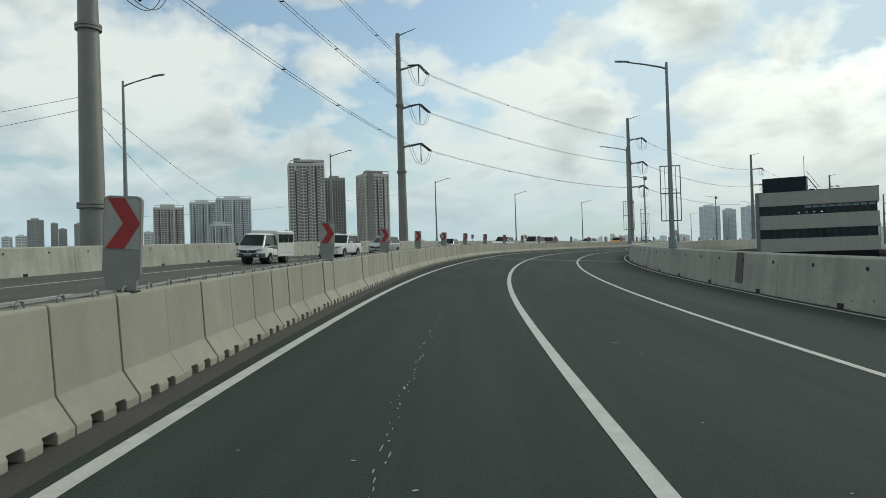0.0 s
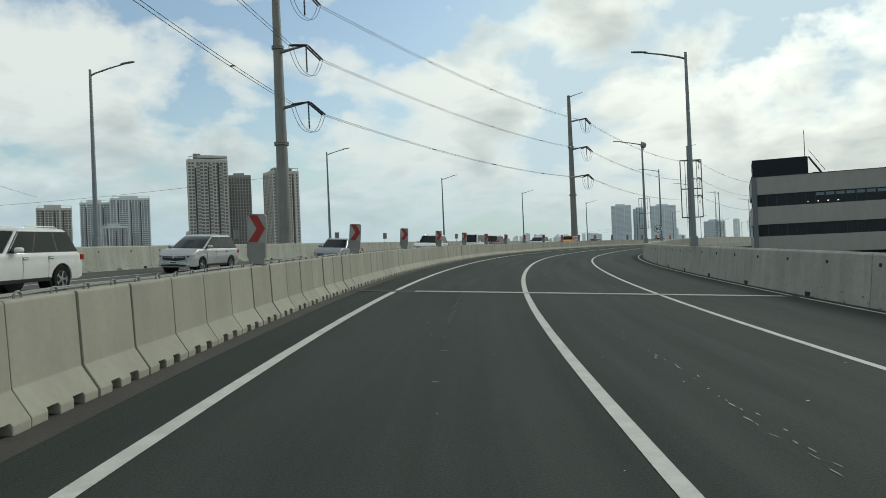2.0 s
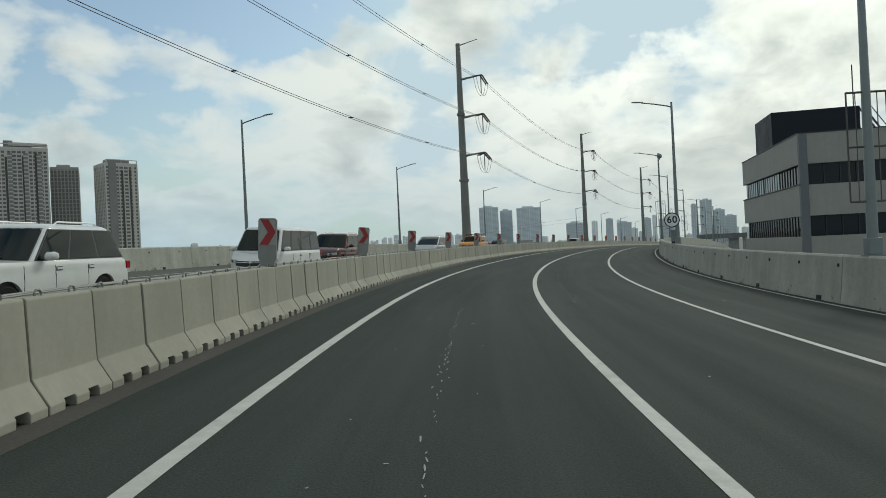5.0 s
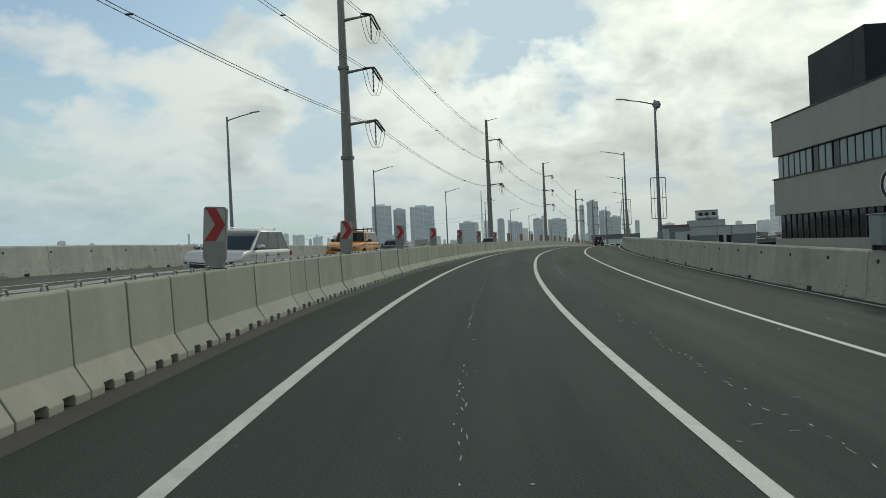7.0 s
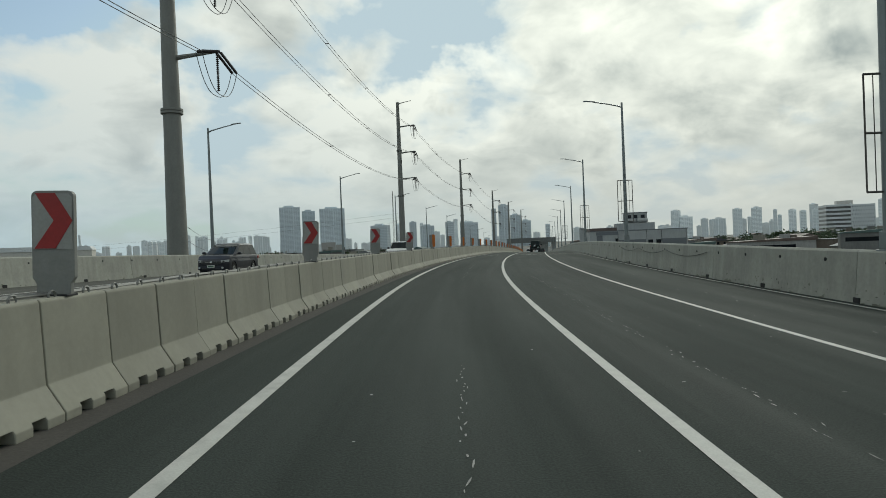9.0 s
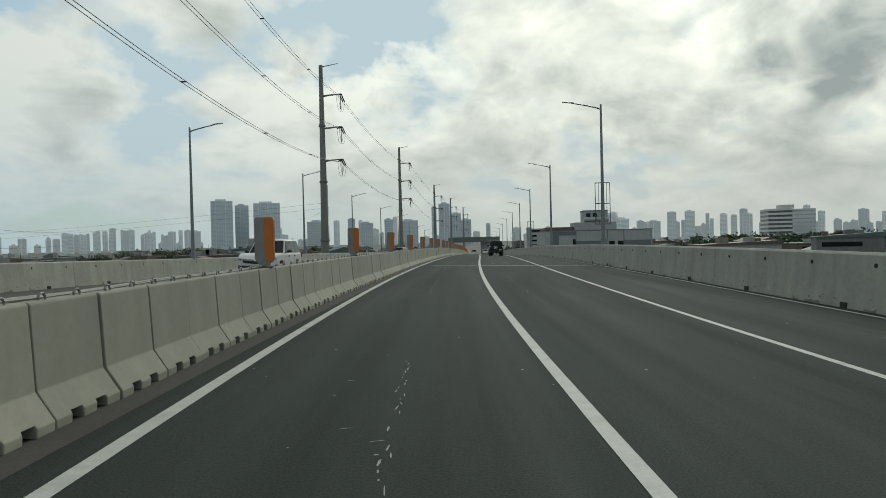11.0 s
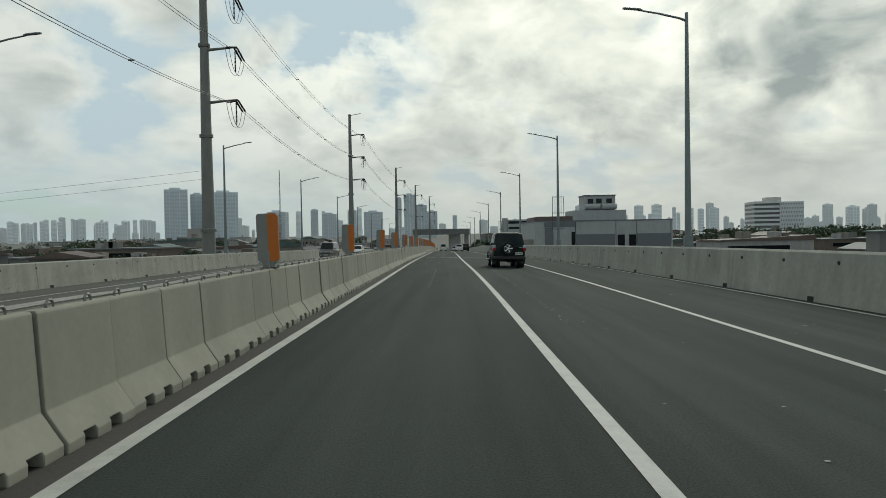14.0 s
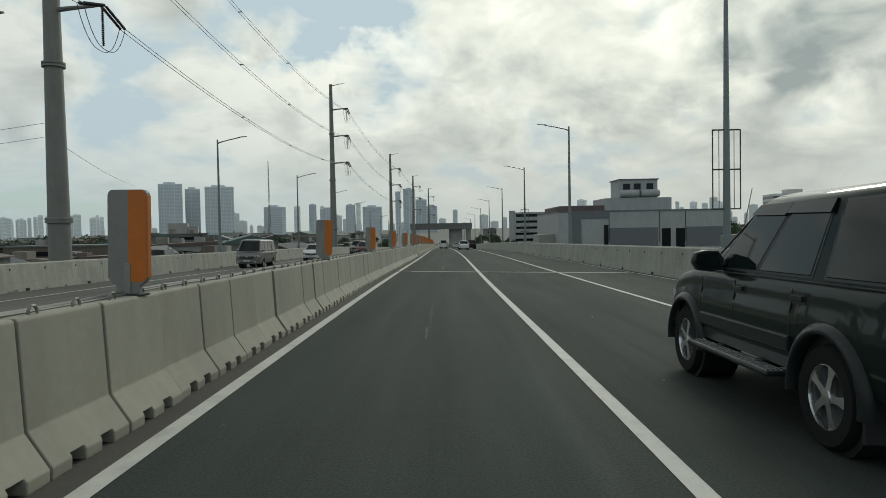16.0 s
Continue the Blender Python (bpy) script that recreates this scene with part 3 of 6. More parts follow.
# where the joints between the units fall: number of the unit, way along the road
UNIT_NO, UNIT_AT = [0, 27, 43, 57, 72, 108, 128, 150, 212, 300], [-2.0, 24.9, 40.7, 54.7, 70.2, 105.8, 126.0, 148.1, 210.0, 298.0]
first = None
rest = Mesh()
rr = random.Random(2)
for k in range(300):
    s0, s1 = (float(np.interp(j, UNIT_NO, UNIT_AT)) for j in (k, k + 1))
    s = (s0 + s1) / 2
    skew = -math.atan2(median_at(s + 1.5) - median_at(s - 1.5), 3.0)  # the row drifts across the road
    mm = on_road(s, median_at(s) + rr.gauss(0, 0.006), 0.0, skew + rr.gauss(0, 0.004))
    mm = mm @ Matrix.Diagonal((1, (road(s1, median_at(s1) - 0.1) - road(s0, median_at(s0) - 0.1)).length, 1, 1))
    if first is None:
        first = thing("jersey_barrier", mm, "pale grey precast concrete barrier unit standing on the median", "concrete barrier", "median barrier units")
        part("body", bar_me, CONCRETE, first)
        for y in (-0.25, 0.25):
            part("lifting_loop", loop_me, PIPE, first, "small steel lifting loop", at=Matrix.Translation((0, y, 0)))
    else:
        copy_thing(first, mm)
for s in np.arange(298.5, 700, 1.0):
    mm = on_road(s, median_at(s))
    rest.box(-0.6, 0, -0.495, 0.495, 0.0, 0.29, mm)
    rest.box(-0.42, -0.18, -0.495, 0.495, 0.29, 0.96, mm)
for s in np.arange(-38.5, -2.2, 1.0):
    mm = on_road(s, median_at(s))
    rest.box(-0.6, 0, -0.495, 0.495, 0.0, 0.29, mm)
    rest.box(-0.42, -0.18, -0.495, 0.495, 0.29, 0.96, mm)
tagged(part("barrier_row", rest, CONCRETE), "distant row of grey concrete barrier units", "concrete barrier", kind="stuff")
# conduits on the crest
for off, hh, r in ((-0.34, 0.98, 0.014), (-0.30, 0.974, 0.010)):
    c = Mesh()
    c.tube([road(s, median_at(s) + off + 0.012 * math.sin(s * 0.9 + off * 50), hh + 0.008 * math.sin(s * 1.7)) for s in np.arange(-4, 300, 0.5)], r, 6)
    tagged(part("conduit", c, PIPE), "thin grey conduit laid along the barrier tops", "conduit")

# ---- delineator boards on the barrier ----
def board_outline(w, h0, h1, straight=False):
    """Rounded top, foot drawn in to the neck."""
    q = [(-w * 0.8, 0.015), (w * 0.8, 0.015), (w * 0.82, h0), (w, h0 + 0.05)] if straight else [(-0.10, h0 - 0.11), (0.10, h0 - 0.11), (0.10, h0 - 0.03), (w * 0.82, h0), (w, h0 + 0.04)]
    for k in range(5):
        a = math.pi / 2 * k / 4
        q.append((w - 0.05 + 0.05 * math.cos(a), h1 - 0.05 + 0.05 * math.sin(a)))
    for k in range(5):
        a = math.pi / 2 * k / 4
        q.append((-w + 0.05 - 0.05 * math.sin(a), h1 - 0.05 + 0.05 * math.cos(a)))
    return q + ([(-w, h0 + 0.05), (-w * 0.82, h0)] if straight else [(-w, h0 + 0.04), (-w * 0.82, h0), (-0.10, h0 - 0.03)])


def chevron_board(mm):
    t = thing("chevron_sign", mm, "grey delineator board with a red arrow chevron on the barrier", "road sign", "delineator boards")
    part("board", Mesh().slab(board_outline(0.172, 0.11, 0.895, True), -0.03, 0.03), SIGN_GREY, t, bevel=0.006)
    part("face", Mesh().slab([(-0.160, 0.40), (0.160, 0.40), (0.160, 0.835), (0.128, 0.87), (-0.128, 0.87), (-0.160, 0.835)], -0.036, -0.0305), SIGN_PALE, t, "pale reflective sheet")
    part("chevron", Mesh().slab([(-0.145, 0.405), (0.025, 0.405), (0.164, 0.64), (0.025, 0.873), (-0.135, 0.873), (0.012, 0.64)], -0.041, -0.0365), SIGN_RED, t, "faded red arrow")
    part("stem", Mesh().box(-0.035, 0.035, 0.031, 0.06, 0.0, 0.30), SIGN_GREY, t, bevel=0.008)
    part("foot", Mesh().box(-0.14, 0.14, -0.10, 0.10, 0.0, 0.018), BLACK, t, "dark base plate", bevel=0.004)
    return t


def orange_board(mm):
    t = thing("delineator_board", mm, "grey and orange delineator board standing on the barrier", "road sign", "delineator boards")
    part("board", Mesh().slab(board_outline(0.175, 0.11, 0.88), -0.028, 0.028), SIGN_GREY, t, bevel=0.006)
    part("stripe", Mesh().slab([(0.012, 0.115), (0.145, 0.115), (0.172, 0.15), (0.172, 0.83), (0.15, 0.865), (0.125, 0.876), (0.012, 0.876)], -0.034, -0.0285), SIGN_ORANGE, t, "bright orange stripe")
    part("edge", Mesh().box(0.1755, 0.1775, -0.027, 0.027, 0.15, 0.83), SIGN_ORANGE, t, "orange edge")
    part("stem", Mesh().box(-0.03, 0.03, -0.04, 0.028, 0.0, 0.27), SIGN_GREY, t, bevel=0.006)
    part("foot", Mesh().box(-0.13, 0.13, -0.09, 0.09, 0.0, 0.018), BLACK, t, "dark base plate", bevel=0.004)
    return t


boards = [-3.1, 6.3, 15.9, 25.0, 34.3, 43.4, 52.0, 60.9, 70.0, 79.0, 88.0, 96.5, 104.7, 113.6, 122.1, 130.2, 138.5, 147.6, 156.5, 165.5, 174.8, 184.1, 193.3, 202.8, 212.1, 221.4, 230.0, 239.5, 247.7]
boards += [256.9 + 9.2 * i for i in range(17)]
red = orange = None
rr = random.Random(8)
for s in boards:
    mm = on_road(s, median_at(s) - 0.30, 0.955, rr.gauss(0.0, 0.09)) @ Matrix.Rotation(rr.gauss(0, 0.02), 4, "Y")
    if s < 170:
        if red is None:
            red = chevron_board(mm)
        else:
            copy_thing(red, mm)
    elif orange is None:
        orange = orange_board(mm)
    else:
        copy_thing(orange, mm)
# boards on the outer parapet of the opposite lanes, seen from behind
back = None
for s in (75.0, 92.0, 102.0, 121.0):
    mm = on_road(s, outer_at(s) - 0.2, 1.19, math.pi, bank=False)
    if back is None:
        back = thing("delineator_board", mm, "plain grey back of a small sign on the far parapet", "road sign", "parapet boards")
        part("board", Mesh().slab([(-0.22, 0.35), (0.22, 0.35), (0.22, 0.98), (-0.22, 0.98)], -0.015, 0.015), SIGN_GREY, back, bevel=0.005)
        part("stem", Mesh().tube([(0, 0.03, 0), (0, 0.03, 0.9)], 0.025, 8), LAMP_STEEL, back)
    else:
        copy_thing(back, mm)


# ---- street lamps ----
def street_lamp(mm, cage):
    """Arm along +x."""
    t = thing("street_lamp", mm, "tapered grey steel street lamp" + (" with an empty banner frame" if cage else " with a single arm on the parapet"), "street lamp", "street lamps")
    H = 8.5
    part("pole", Mesh().tube([(0, 0, 0), (0, 0, H * 0.5), (0, 0, H)], 0.125, 12, 0.06), LAMP_STEEL, t, smooth=0.6)
    part("base_plate", Mesh().box(-0.2, 0.2, -0.17, 0.17, -0.01, 0.03), LAMP_STEEL, t, bevel=0.006)
    part("base_box", Mesh().box(-0.15, 0.15, -0.14, 0.14, 0.03, 0.42), LAMP_STEEL, t, bevel=0.02)
    part("arm", Mesh().tube([(0, 0, H - 0.3), (0.25, 0, H - 0.2), (1.0, 0, H - 0.02), (1.75, 0, H + 0.12)], 0.05, 8, 0.032), LAMP_STEEL, t, smooth=0.6)
    part("lamp_head", Mesh().loft([[Vector((x, y * w, z)) for y, z in ((-0.11, H + 0.11 + dz), (-0.11, H + 0.135 + dz), (-0.06, H + 0.165 + dz), (0.06, H + 0.165 + dz), (0.11, H + 0.135 + dz), (0.11, H + 0.11 + dz))] for x, w, dz in ((1.6, 0.4, -0.01), (1.75, 0.9, 0.02), (2.1, 1.0, 0.05), (2.3, 0.6, 0.06))]), LAMP_HEAD, t, "flat grey lamp head", smooth=0.7)
    if cage:
        f = Mesh()
        for y in (-0.44, 0.44):
            f.tube([(0, y, 1.25), (0, y, 3.75)], 0.022, 6)
        for z in (1.25, 2.5, 3.75):
            f.tube([(0, -0.44, z), (0, 0.44, z)], 0.026, 6)
        for y in (-0.24, 0.24):
            f.tube([(0, y, 1.25), (0, y, 3.75)], 0.012, 5)
        ang = Matrix.Rotation(math.pi / 2, 4, "Z")
        f.v = [tuple(ang @ Vector(p)) for p in f.v]
        part("banner_frame", f, FRAME_STEEL, t, "empty rusty banner frame")
    return t


def at_wall(s, lat, turn):
    p = road(s, lat, 1.185)
    return Matrix.Translation(p) @ Matrix.Rotation(yaw_at(s) + turn, 4, "Z")


plain = street_lamp(at_wall(4.0, outer_at(4.0) - 0.5, 0), False)
for s in (33.0, 61.8, 91.2, 117.9, 146.7, 176.8, 208.2, 237.4, 266.5, 295.8, 325.0, 352, 380, 409, 438, 467, 496, 526, 557, 590, 630):
    copy_thing(plain, at_wall(s, outer_at(s) - (0.5 if s < 190 else 0.25), 0) @ Matrix.Diagonal((1, 1, 1.0 if s < 190 else 1.04, 1)))
caged = None
for s in (3.0, 32.4, 63.0, 92.0, 119.2, 147.4, 175.3, 204.9, 235.5, 263.8, 291.8, 319.5, 348, 377, 406, 435, 464, 494, 525, 556, 590, 630):
    m = at_wall(s, 9.08 if s < 70 else 9.3, math.pi)
    if s in (119.2, 235.5, 291.8) or s > 330:
        copy_thing(plain, m)
    elif caged is None:
        caged = street_lamp(m, True)
    else:
        copy_thing(caged, m)
# round dome of unknown use on two of the lamps
dome = None
for s in (92.0, 147.4):
    m = at_wall(s, 9.3, math.pi) @ Matrix.Translation((-0.12, -0.05, 8.2))
    if dome is None:
        dome = thing("loudspeaker_dome", m, "round grey dome fixed to a lamp top", "dome", "lamp domes")
        part("shell", Mesh().lathe([(0.02, -0.26), (0.18, -0.2), (0.26, 0.0), (0.2, 0.18), (0.02, 0.26)], 16), LAMP_HEAD, dome, smooth=0.8)
        part("bracket", Mesh().tube([(0, 0, -0.4), (0, 0, -0.2)], 0.03, 6), LAMP_STEEL, dome)
    else:
        copy_thing(dome, m)


# speed limit sign on a lamp
def speed_sign(mm):
    t = thing("speed_limit_sign", mm, "round white speed limit sign reading 60 on a lamp pole", "road sign")
    rot = Matrix.Rotation(math.pi / 2, 4, "X")
    part("disc", Mesh().lathe([(0.45, -0.012), (0.45, 0.012)], 40, rot), SIGN_WHITE, t)
    ring = Mesh()
    ring.loft([[Vector((r * math.cos(a), y, r * math.sin(a))) for r, y in ((0.45, -0.016), (0.39, -0.016), (0.39, -0.013), (0.45, -0.013))] for a in (2 * math.pi * k / 48 for k in range(49))], caps=False)
    part("ring", ring, BLACK, t, "dark ring")
    for dx, ch in ((-0.155, "6"), (0.155, "0")):
        cu = bpy.data.curves.new("digit", "FONT")
        cu.body, cu.size, cu.extrude, cu.align_x, cu.align_y, cu.offset = ch, 0.56, 0.002, "CENTER", "CENTER", 0.012
        cu.materials.append(BLACK)
        ob = new("digit", cu)
        ob.parent = t
        ob.matrix_local = Matrix.Translation((dx, -0.018, 0)) @ rot
        tagged(ob, "black numeral " + ch)
    part("bracket", Mesh().box(-0.05, 0.05, 0.012, 0.16, -0.12, 0.12), LAMP_STEEL, t)
    return t


speed_sign(at_wall(119.2, 9.15, 0) @ Matrix.Translation((-0.16, -0.24, 1.42)))
t = thing("junction_cabinet", at_wall(120.1, 9.14, 0), "grey steel junction cabinet bolted on the parapet", "junction box")
part("case", Mesh().box(-0.16, 0.16, -0.26, 0.26, 0.12, 0.80), LAMP_HEAD, t, bevel=0.015)
part("lid", Mesh().box(-0.19, 0.19, -0.29, 0.29, 0.805, 0.83), LAMP_HEAD, t, bevel=0.008)
for y in (-0.22, 0.22):
    part("leg", Mesh().box(-0.12, 0.12, y - 0.025, y + 0.025, 0.0, 0.118), BLACK, t)

# ---- power line along the far side ----
POLES = [(-34.0, -48.0, 35.0), (-21.5, 42.2, 38.4), (-6.6, 108.0, 37.1), (48.0, 178.0, 36.1), (118.1, 264.7, 37.4), (192.5, 344.6, 36.6), (266.3, 419.1, 31.7), (337.0, 492.0, 31.0), (411.0, 566.0, 30.0)]
GROUND = -11.0
ARM = 3.7  # reach of an arm
ARMS = (5.8, 11.95, 18.1)


def arm_dir(i):
    a = Vector(POLES[max(i - 1, 0)][:2])
    b = Vector(POLES[min(i + 1, len(POLES) - 1)][:2])
    d = (b - a).normalized()
    return Vector((d.y, -d.x, 0)), Vector((d.x, d.y, 0))


def power_pole(i):
    x, y, top = POLES[i]
    H = top - GROUND
    side, along = arm_dir(i)
    rot = Matrix((side, along, Vector((0, 0, 1)))).transposed().to_4x4()
    t = thing("transmission_pole", Matrix.Translation((x, y, GROUND)) @ rot, "tall grey tubular steel transmission pole with three arms", "power pole", "transmission poles")
    part("shaft", Mesh().tube([(0, 0, H * k / 6) for k in range(7)], 0.92, 20, 0.36), POLE_STEEL, t, smooth=0.5)
    for dz in (11.4, 22.0, 33.1):
        z = H - dz
        r = 0.92 + (0.36 - 0.92) * z / H
        part("flange", Mesh().lathe([(r + 0.01, z - 0.22), (r + 0.17, z - 0.18), (r + 0.17, z - 0.03), (r + 0.12, z), (r + 0.17, z + 0.03), (r + 0.17, z + 0.18), (r + 0.01, z + 0.22)], 20), POLE_STEEL, t, smooth=0.9)
    part("top_arm", Mesh().tube([(0, 0, H - 0.35), (1.6, 0, H - 0.05), (3.3, 0, H + 0.25)], 0.11, 8, 0.05), POLE_STEEL, t)
    for k, dz in enumerate(ARMS):
        z = H - dz
        part("arm", Mesh().tube([(0.3, 0, z), (1.8, 0, z + 0.14), (ARM, 0, z + 0.30)], 0.2, 8, 0.1), POLE_STEEL, t, smooth=0.6)
        a = t.children[-1]
        for sg in (-1, 1):
            for w in (-0.16, 0.16):
                q = Mesh()
                p0, p1 = Vector((ARM - 0.05, sg * 0.12, z + 0.24)), Vector((ARM - 0.05, sg * 3.1, z - 0.55))
                n = 16
                dvec = (p1 - p0)
                ax = dvec.to_track_quat("Z", "Y").to_matrix().to_4x4()
                prof = []
                for j in range(n):
                    l = dvec.length * j / n
                    prof += [(0.045, l), (0.12, l + dvec.length / n * 0.4), (0.045, l + dvec.length / n * 0.75)]
                q.lathe(prof, 8, Matrix.Translation(p0 + Vector((w, 0, 0))) @ ax)
                part("strain_insulator", q, INSUL, t, "dark ribbed insulator string")
        q = Mesh()
        prof = []
        for j in range(18):
            l = 2.7 * j / 18
            prof += [(0.05, l), (0.12, l + 0.06), (0.05, l + 0.11)]
        q.lathe(prof, 8, Matrix.Translation((ARM - 0.1, 0, z - 2.6)))
        part("hanging_insulator", q, INSUL, t, "dark ribbed hanging insulator")
        for w in (-0.22, 0.22):
            j = Mesh()
            pts = []
            for u in np.linspace(-1, 1, 15):
                pts.append((ARM - 0.1 + w, 3.1 * u, z - 0.58 - 2.35 * (1 - abs(u) ** 2.6)))
            j.tube(pts, 0.028, 5)
            part("jumper", j, WIRE, t, "looped jumper wire")
    return t


for i in range(len(POLES)):
    power_pole(i)
SAG = 2.1


def span(i, k, w, name, label, r=0.026):
    (x0, y0, t0), (x1, y1, t1) = POLES[i], POLES[i + 1]
    s0, a0 = arm_dir(i)
    s1, a1 = arm_dir(i + 1)
    if k is None:
        p = Vector((x0, y0, t0 + 0.2)) + s0 * 3.3
        q = Vector((x1, y1, t1 + 0.2)) + s1 * 3.3
    else:
        p = Vector((x0, y0, t0 - ARMS[k] - 0.55)) + s0 * (ARM - 0.05 + w) + a0 * 3.1
        q = Vector((x1, y1, t1 - ARMS[k] - 0.55)) + s1 * (ARM - 0.05 + w) - a1 * 3.1
    n = 24
    d = (q - p).length
    sag = SAG * (d / 100) ** 2
    pts = [p.lerp(q, u) - Vector((0, 0, 4 * sag * u * (1 - u))) for u in (j / n for j in range(n + 1))]
    ob = thing(name, Matrix(), label, "cable", "power line cables")
    part("wire", Mesh().tube(pts, r, 5), WIRE, ob)
    if k is not None and w < 0:
        for u in (0.28, 0.5, 0.74):
            c = p.lerp(q, u) - Vector((0, 0, 4 * sag * u * (1 - u)))
            part("spacer", Mesh().tube([c, c + s0 * 0.44], 0.06, 6), INSUL, ob, "small dark spacer clamp")


for i in range(len(POLES) - 1):
    for k in range(3):
        for w in (-0.2, 0.2):
            span(i, k, w, "power_cable", "thin dark overhead power conductor strung between poles")
# thinner service wires, low on the poles
POLE_WIRES = [((-21.5, 42.2, 12.2), (-75, 66.0, 13.5), 0.5), ((-21.5, 42.2, 11.4), (-75, 66.0, 11.5), 0.5), ((-21.5, 42.2, 12.0), (-34.0, 112.0, 10.5), 0.6), ((-21.5, 42.2, 11.1), (-40, 106.0, 10.0), 0.6),
              ((48.0, 178.0, 6.3), (78.0, 274.0, 6.8), 0.9), ((48.0, 178.0, 5.2), (75.0, 264.0, 4.6), 0.9), ((118.1, 264.7, 11.4), (46, 390.0, 7.0), 0.9), ((118.1, 264.7, 10.4), (46, 390.0, 5.6), 0.9),
              ((118.1, 264.7, 10.0), (141.0, 320.0, 10.5), 0.4), ((-6.6, 108.0, 11.6), (-70, 130.0, 11.0), 0.8)]
for p, q, sag in POLE_WIRES:
    p, q = Vector(p), Vector(q)
    pts = [p.lerp(q, u) - Vector((0, 0, 4 * sag * u * (1 - u))) for u in (j / 16 for j in range(17))]
    ob = thing("service_cable", Matrix(), "thin dark low service wire leaving a pole", "cable", "service wires")
    part("wire", Mesh().tube(pts, 0.016, 5), WIRE, ob)

# ---- the ground below, and the city ----
GRASS = mat("city_ground", (0.14, 0.138, 0.12), 0.95, var=0.3, scale=0.03, fine=0.3, bump=0.0)
gm = Mesh().add([(-4500, -4500, GROUND), (4500, -4500, GROUND), (4500, 4500, GROUND), (-4500, 4500, GROUND)], [(0, 1, 2, 3)])
tagged(part("ground", gm, GRASS), "grey-green city ground far below the viaduct", "ground", kind="structure")
for s in np.arange(-30, 520, 36.0):
    z = road(s, -4, -2.3).z
    if z - GROUND < 1.5:
        break
    t = thing("viaduct_pier", Matrix.Translation((road(s, -4).x, road(s, -4).y, GROUND)) @ Matrix.Rotation(yaw_at(s), 4, "Z"), "grey concrete viaduct pier with a wide crosshead", "bridge pier", "viaduct piers", "structure")
    part("column", Mesh().box(-1.6, 1.6, -1.0, 1.0, 0, z - GROUND - 1.4), DECK_CONC, t, bevel=0.15)
    part("crosshead", Mesh().slab([(-3, z - GROUND - 1.4), (3, z - GROUND - 1.4), (8, z - GROUND - 0.2), (8, z - GROUND + 0.05), (-8, z - GROUND + 0.05), (-8, z - GROUND - 0.2)], -1.1, 1.1), DECK_CONC, t)

PANEL = mat("facade_panel_grey", (0.30, 0.295, 0.265), 0.7, var=0.05, scale=0.4, fine=3, streak=0.06, bump=0.02)
PANEL_PALE = mat("facade_panel_pale", (0.36, 0.37, 0.365), 0.75, var=0.06, scale=0.3, fine=3, streak=0.08, bump=0.02)
PANEL_DARK = mat("facade_panel_slate", (0.135, 0.145, 0.155), 0.6, var=0.06, scale=0.4, fine=3, bump=0.0)
CLAD_DARK = mat("dark_cladding", (0.014, 0.018, 0.026), 0.55, var=0.12, scale=0.6, fine=6, bump=0.02, spec=0.2)
FRAME_DARK = mat("window_frame_dark", (0.018, 0.018, 0.020), 0.5, var=0.1, bump=0.0)
WINDOW = glass_mat("window_glass", (0.010, 0.013, 0.016), 0.06, 0.22)
# reflected sky put into the pane colour; the blinds share it
WINDOW_PALE = glass_mat("blind_glass", (0.12, 0.17, 0.19), 0.10)
LIT = bpy.data.materials.new("lit_window")
LIT.use_nodes = True
LIT.node_tree.nodes["Principled BSDF"].inputs["Emission Color"].default_value = (1, 0.97, 0.9, 1)
LIT.node_tree.nodes["Principled BSDF"].inputs["Emission Strength"].default_value = 0.7


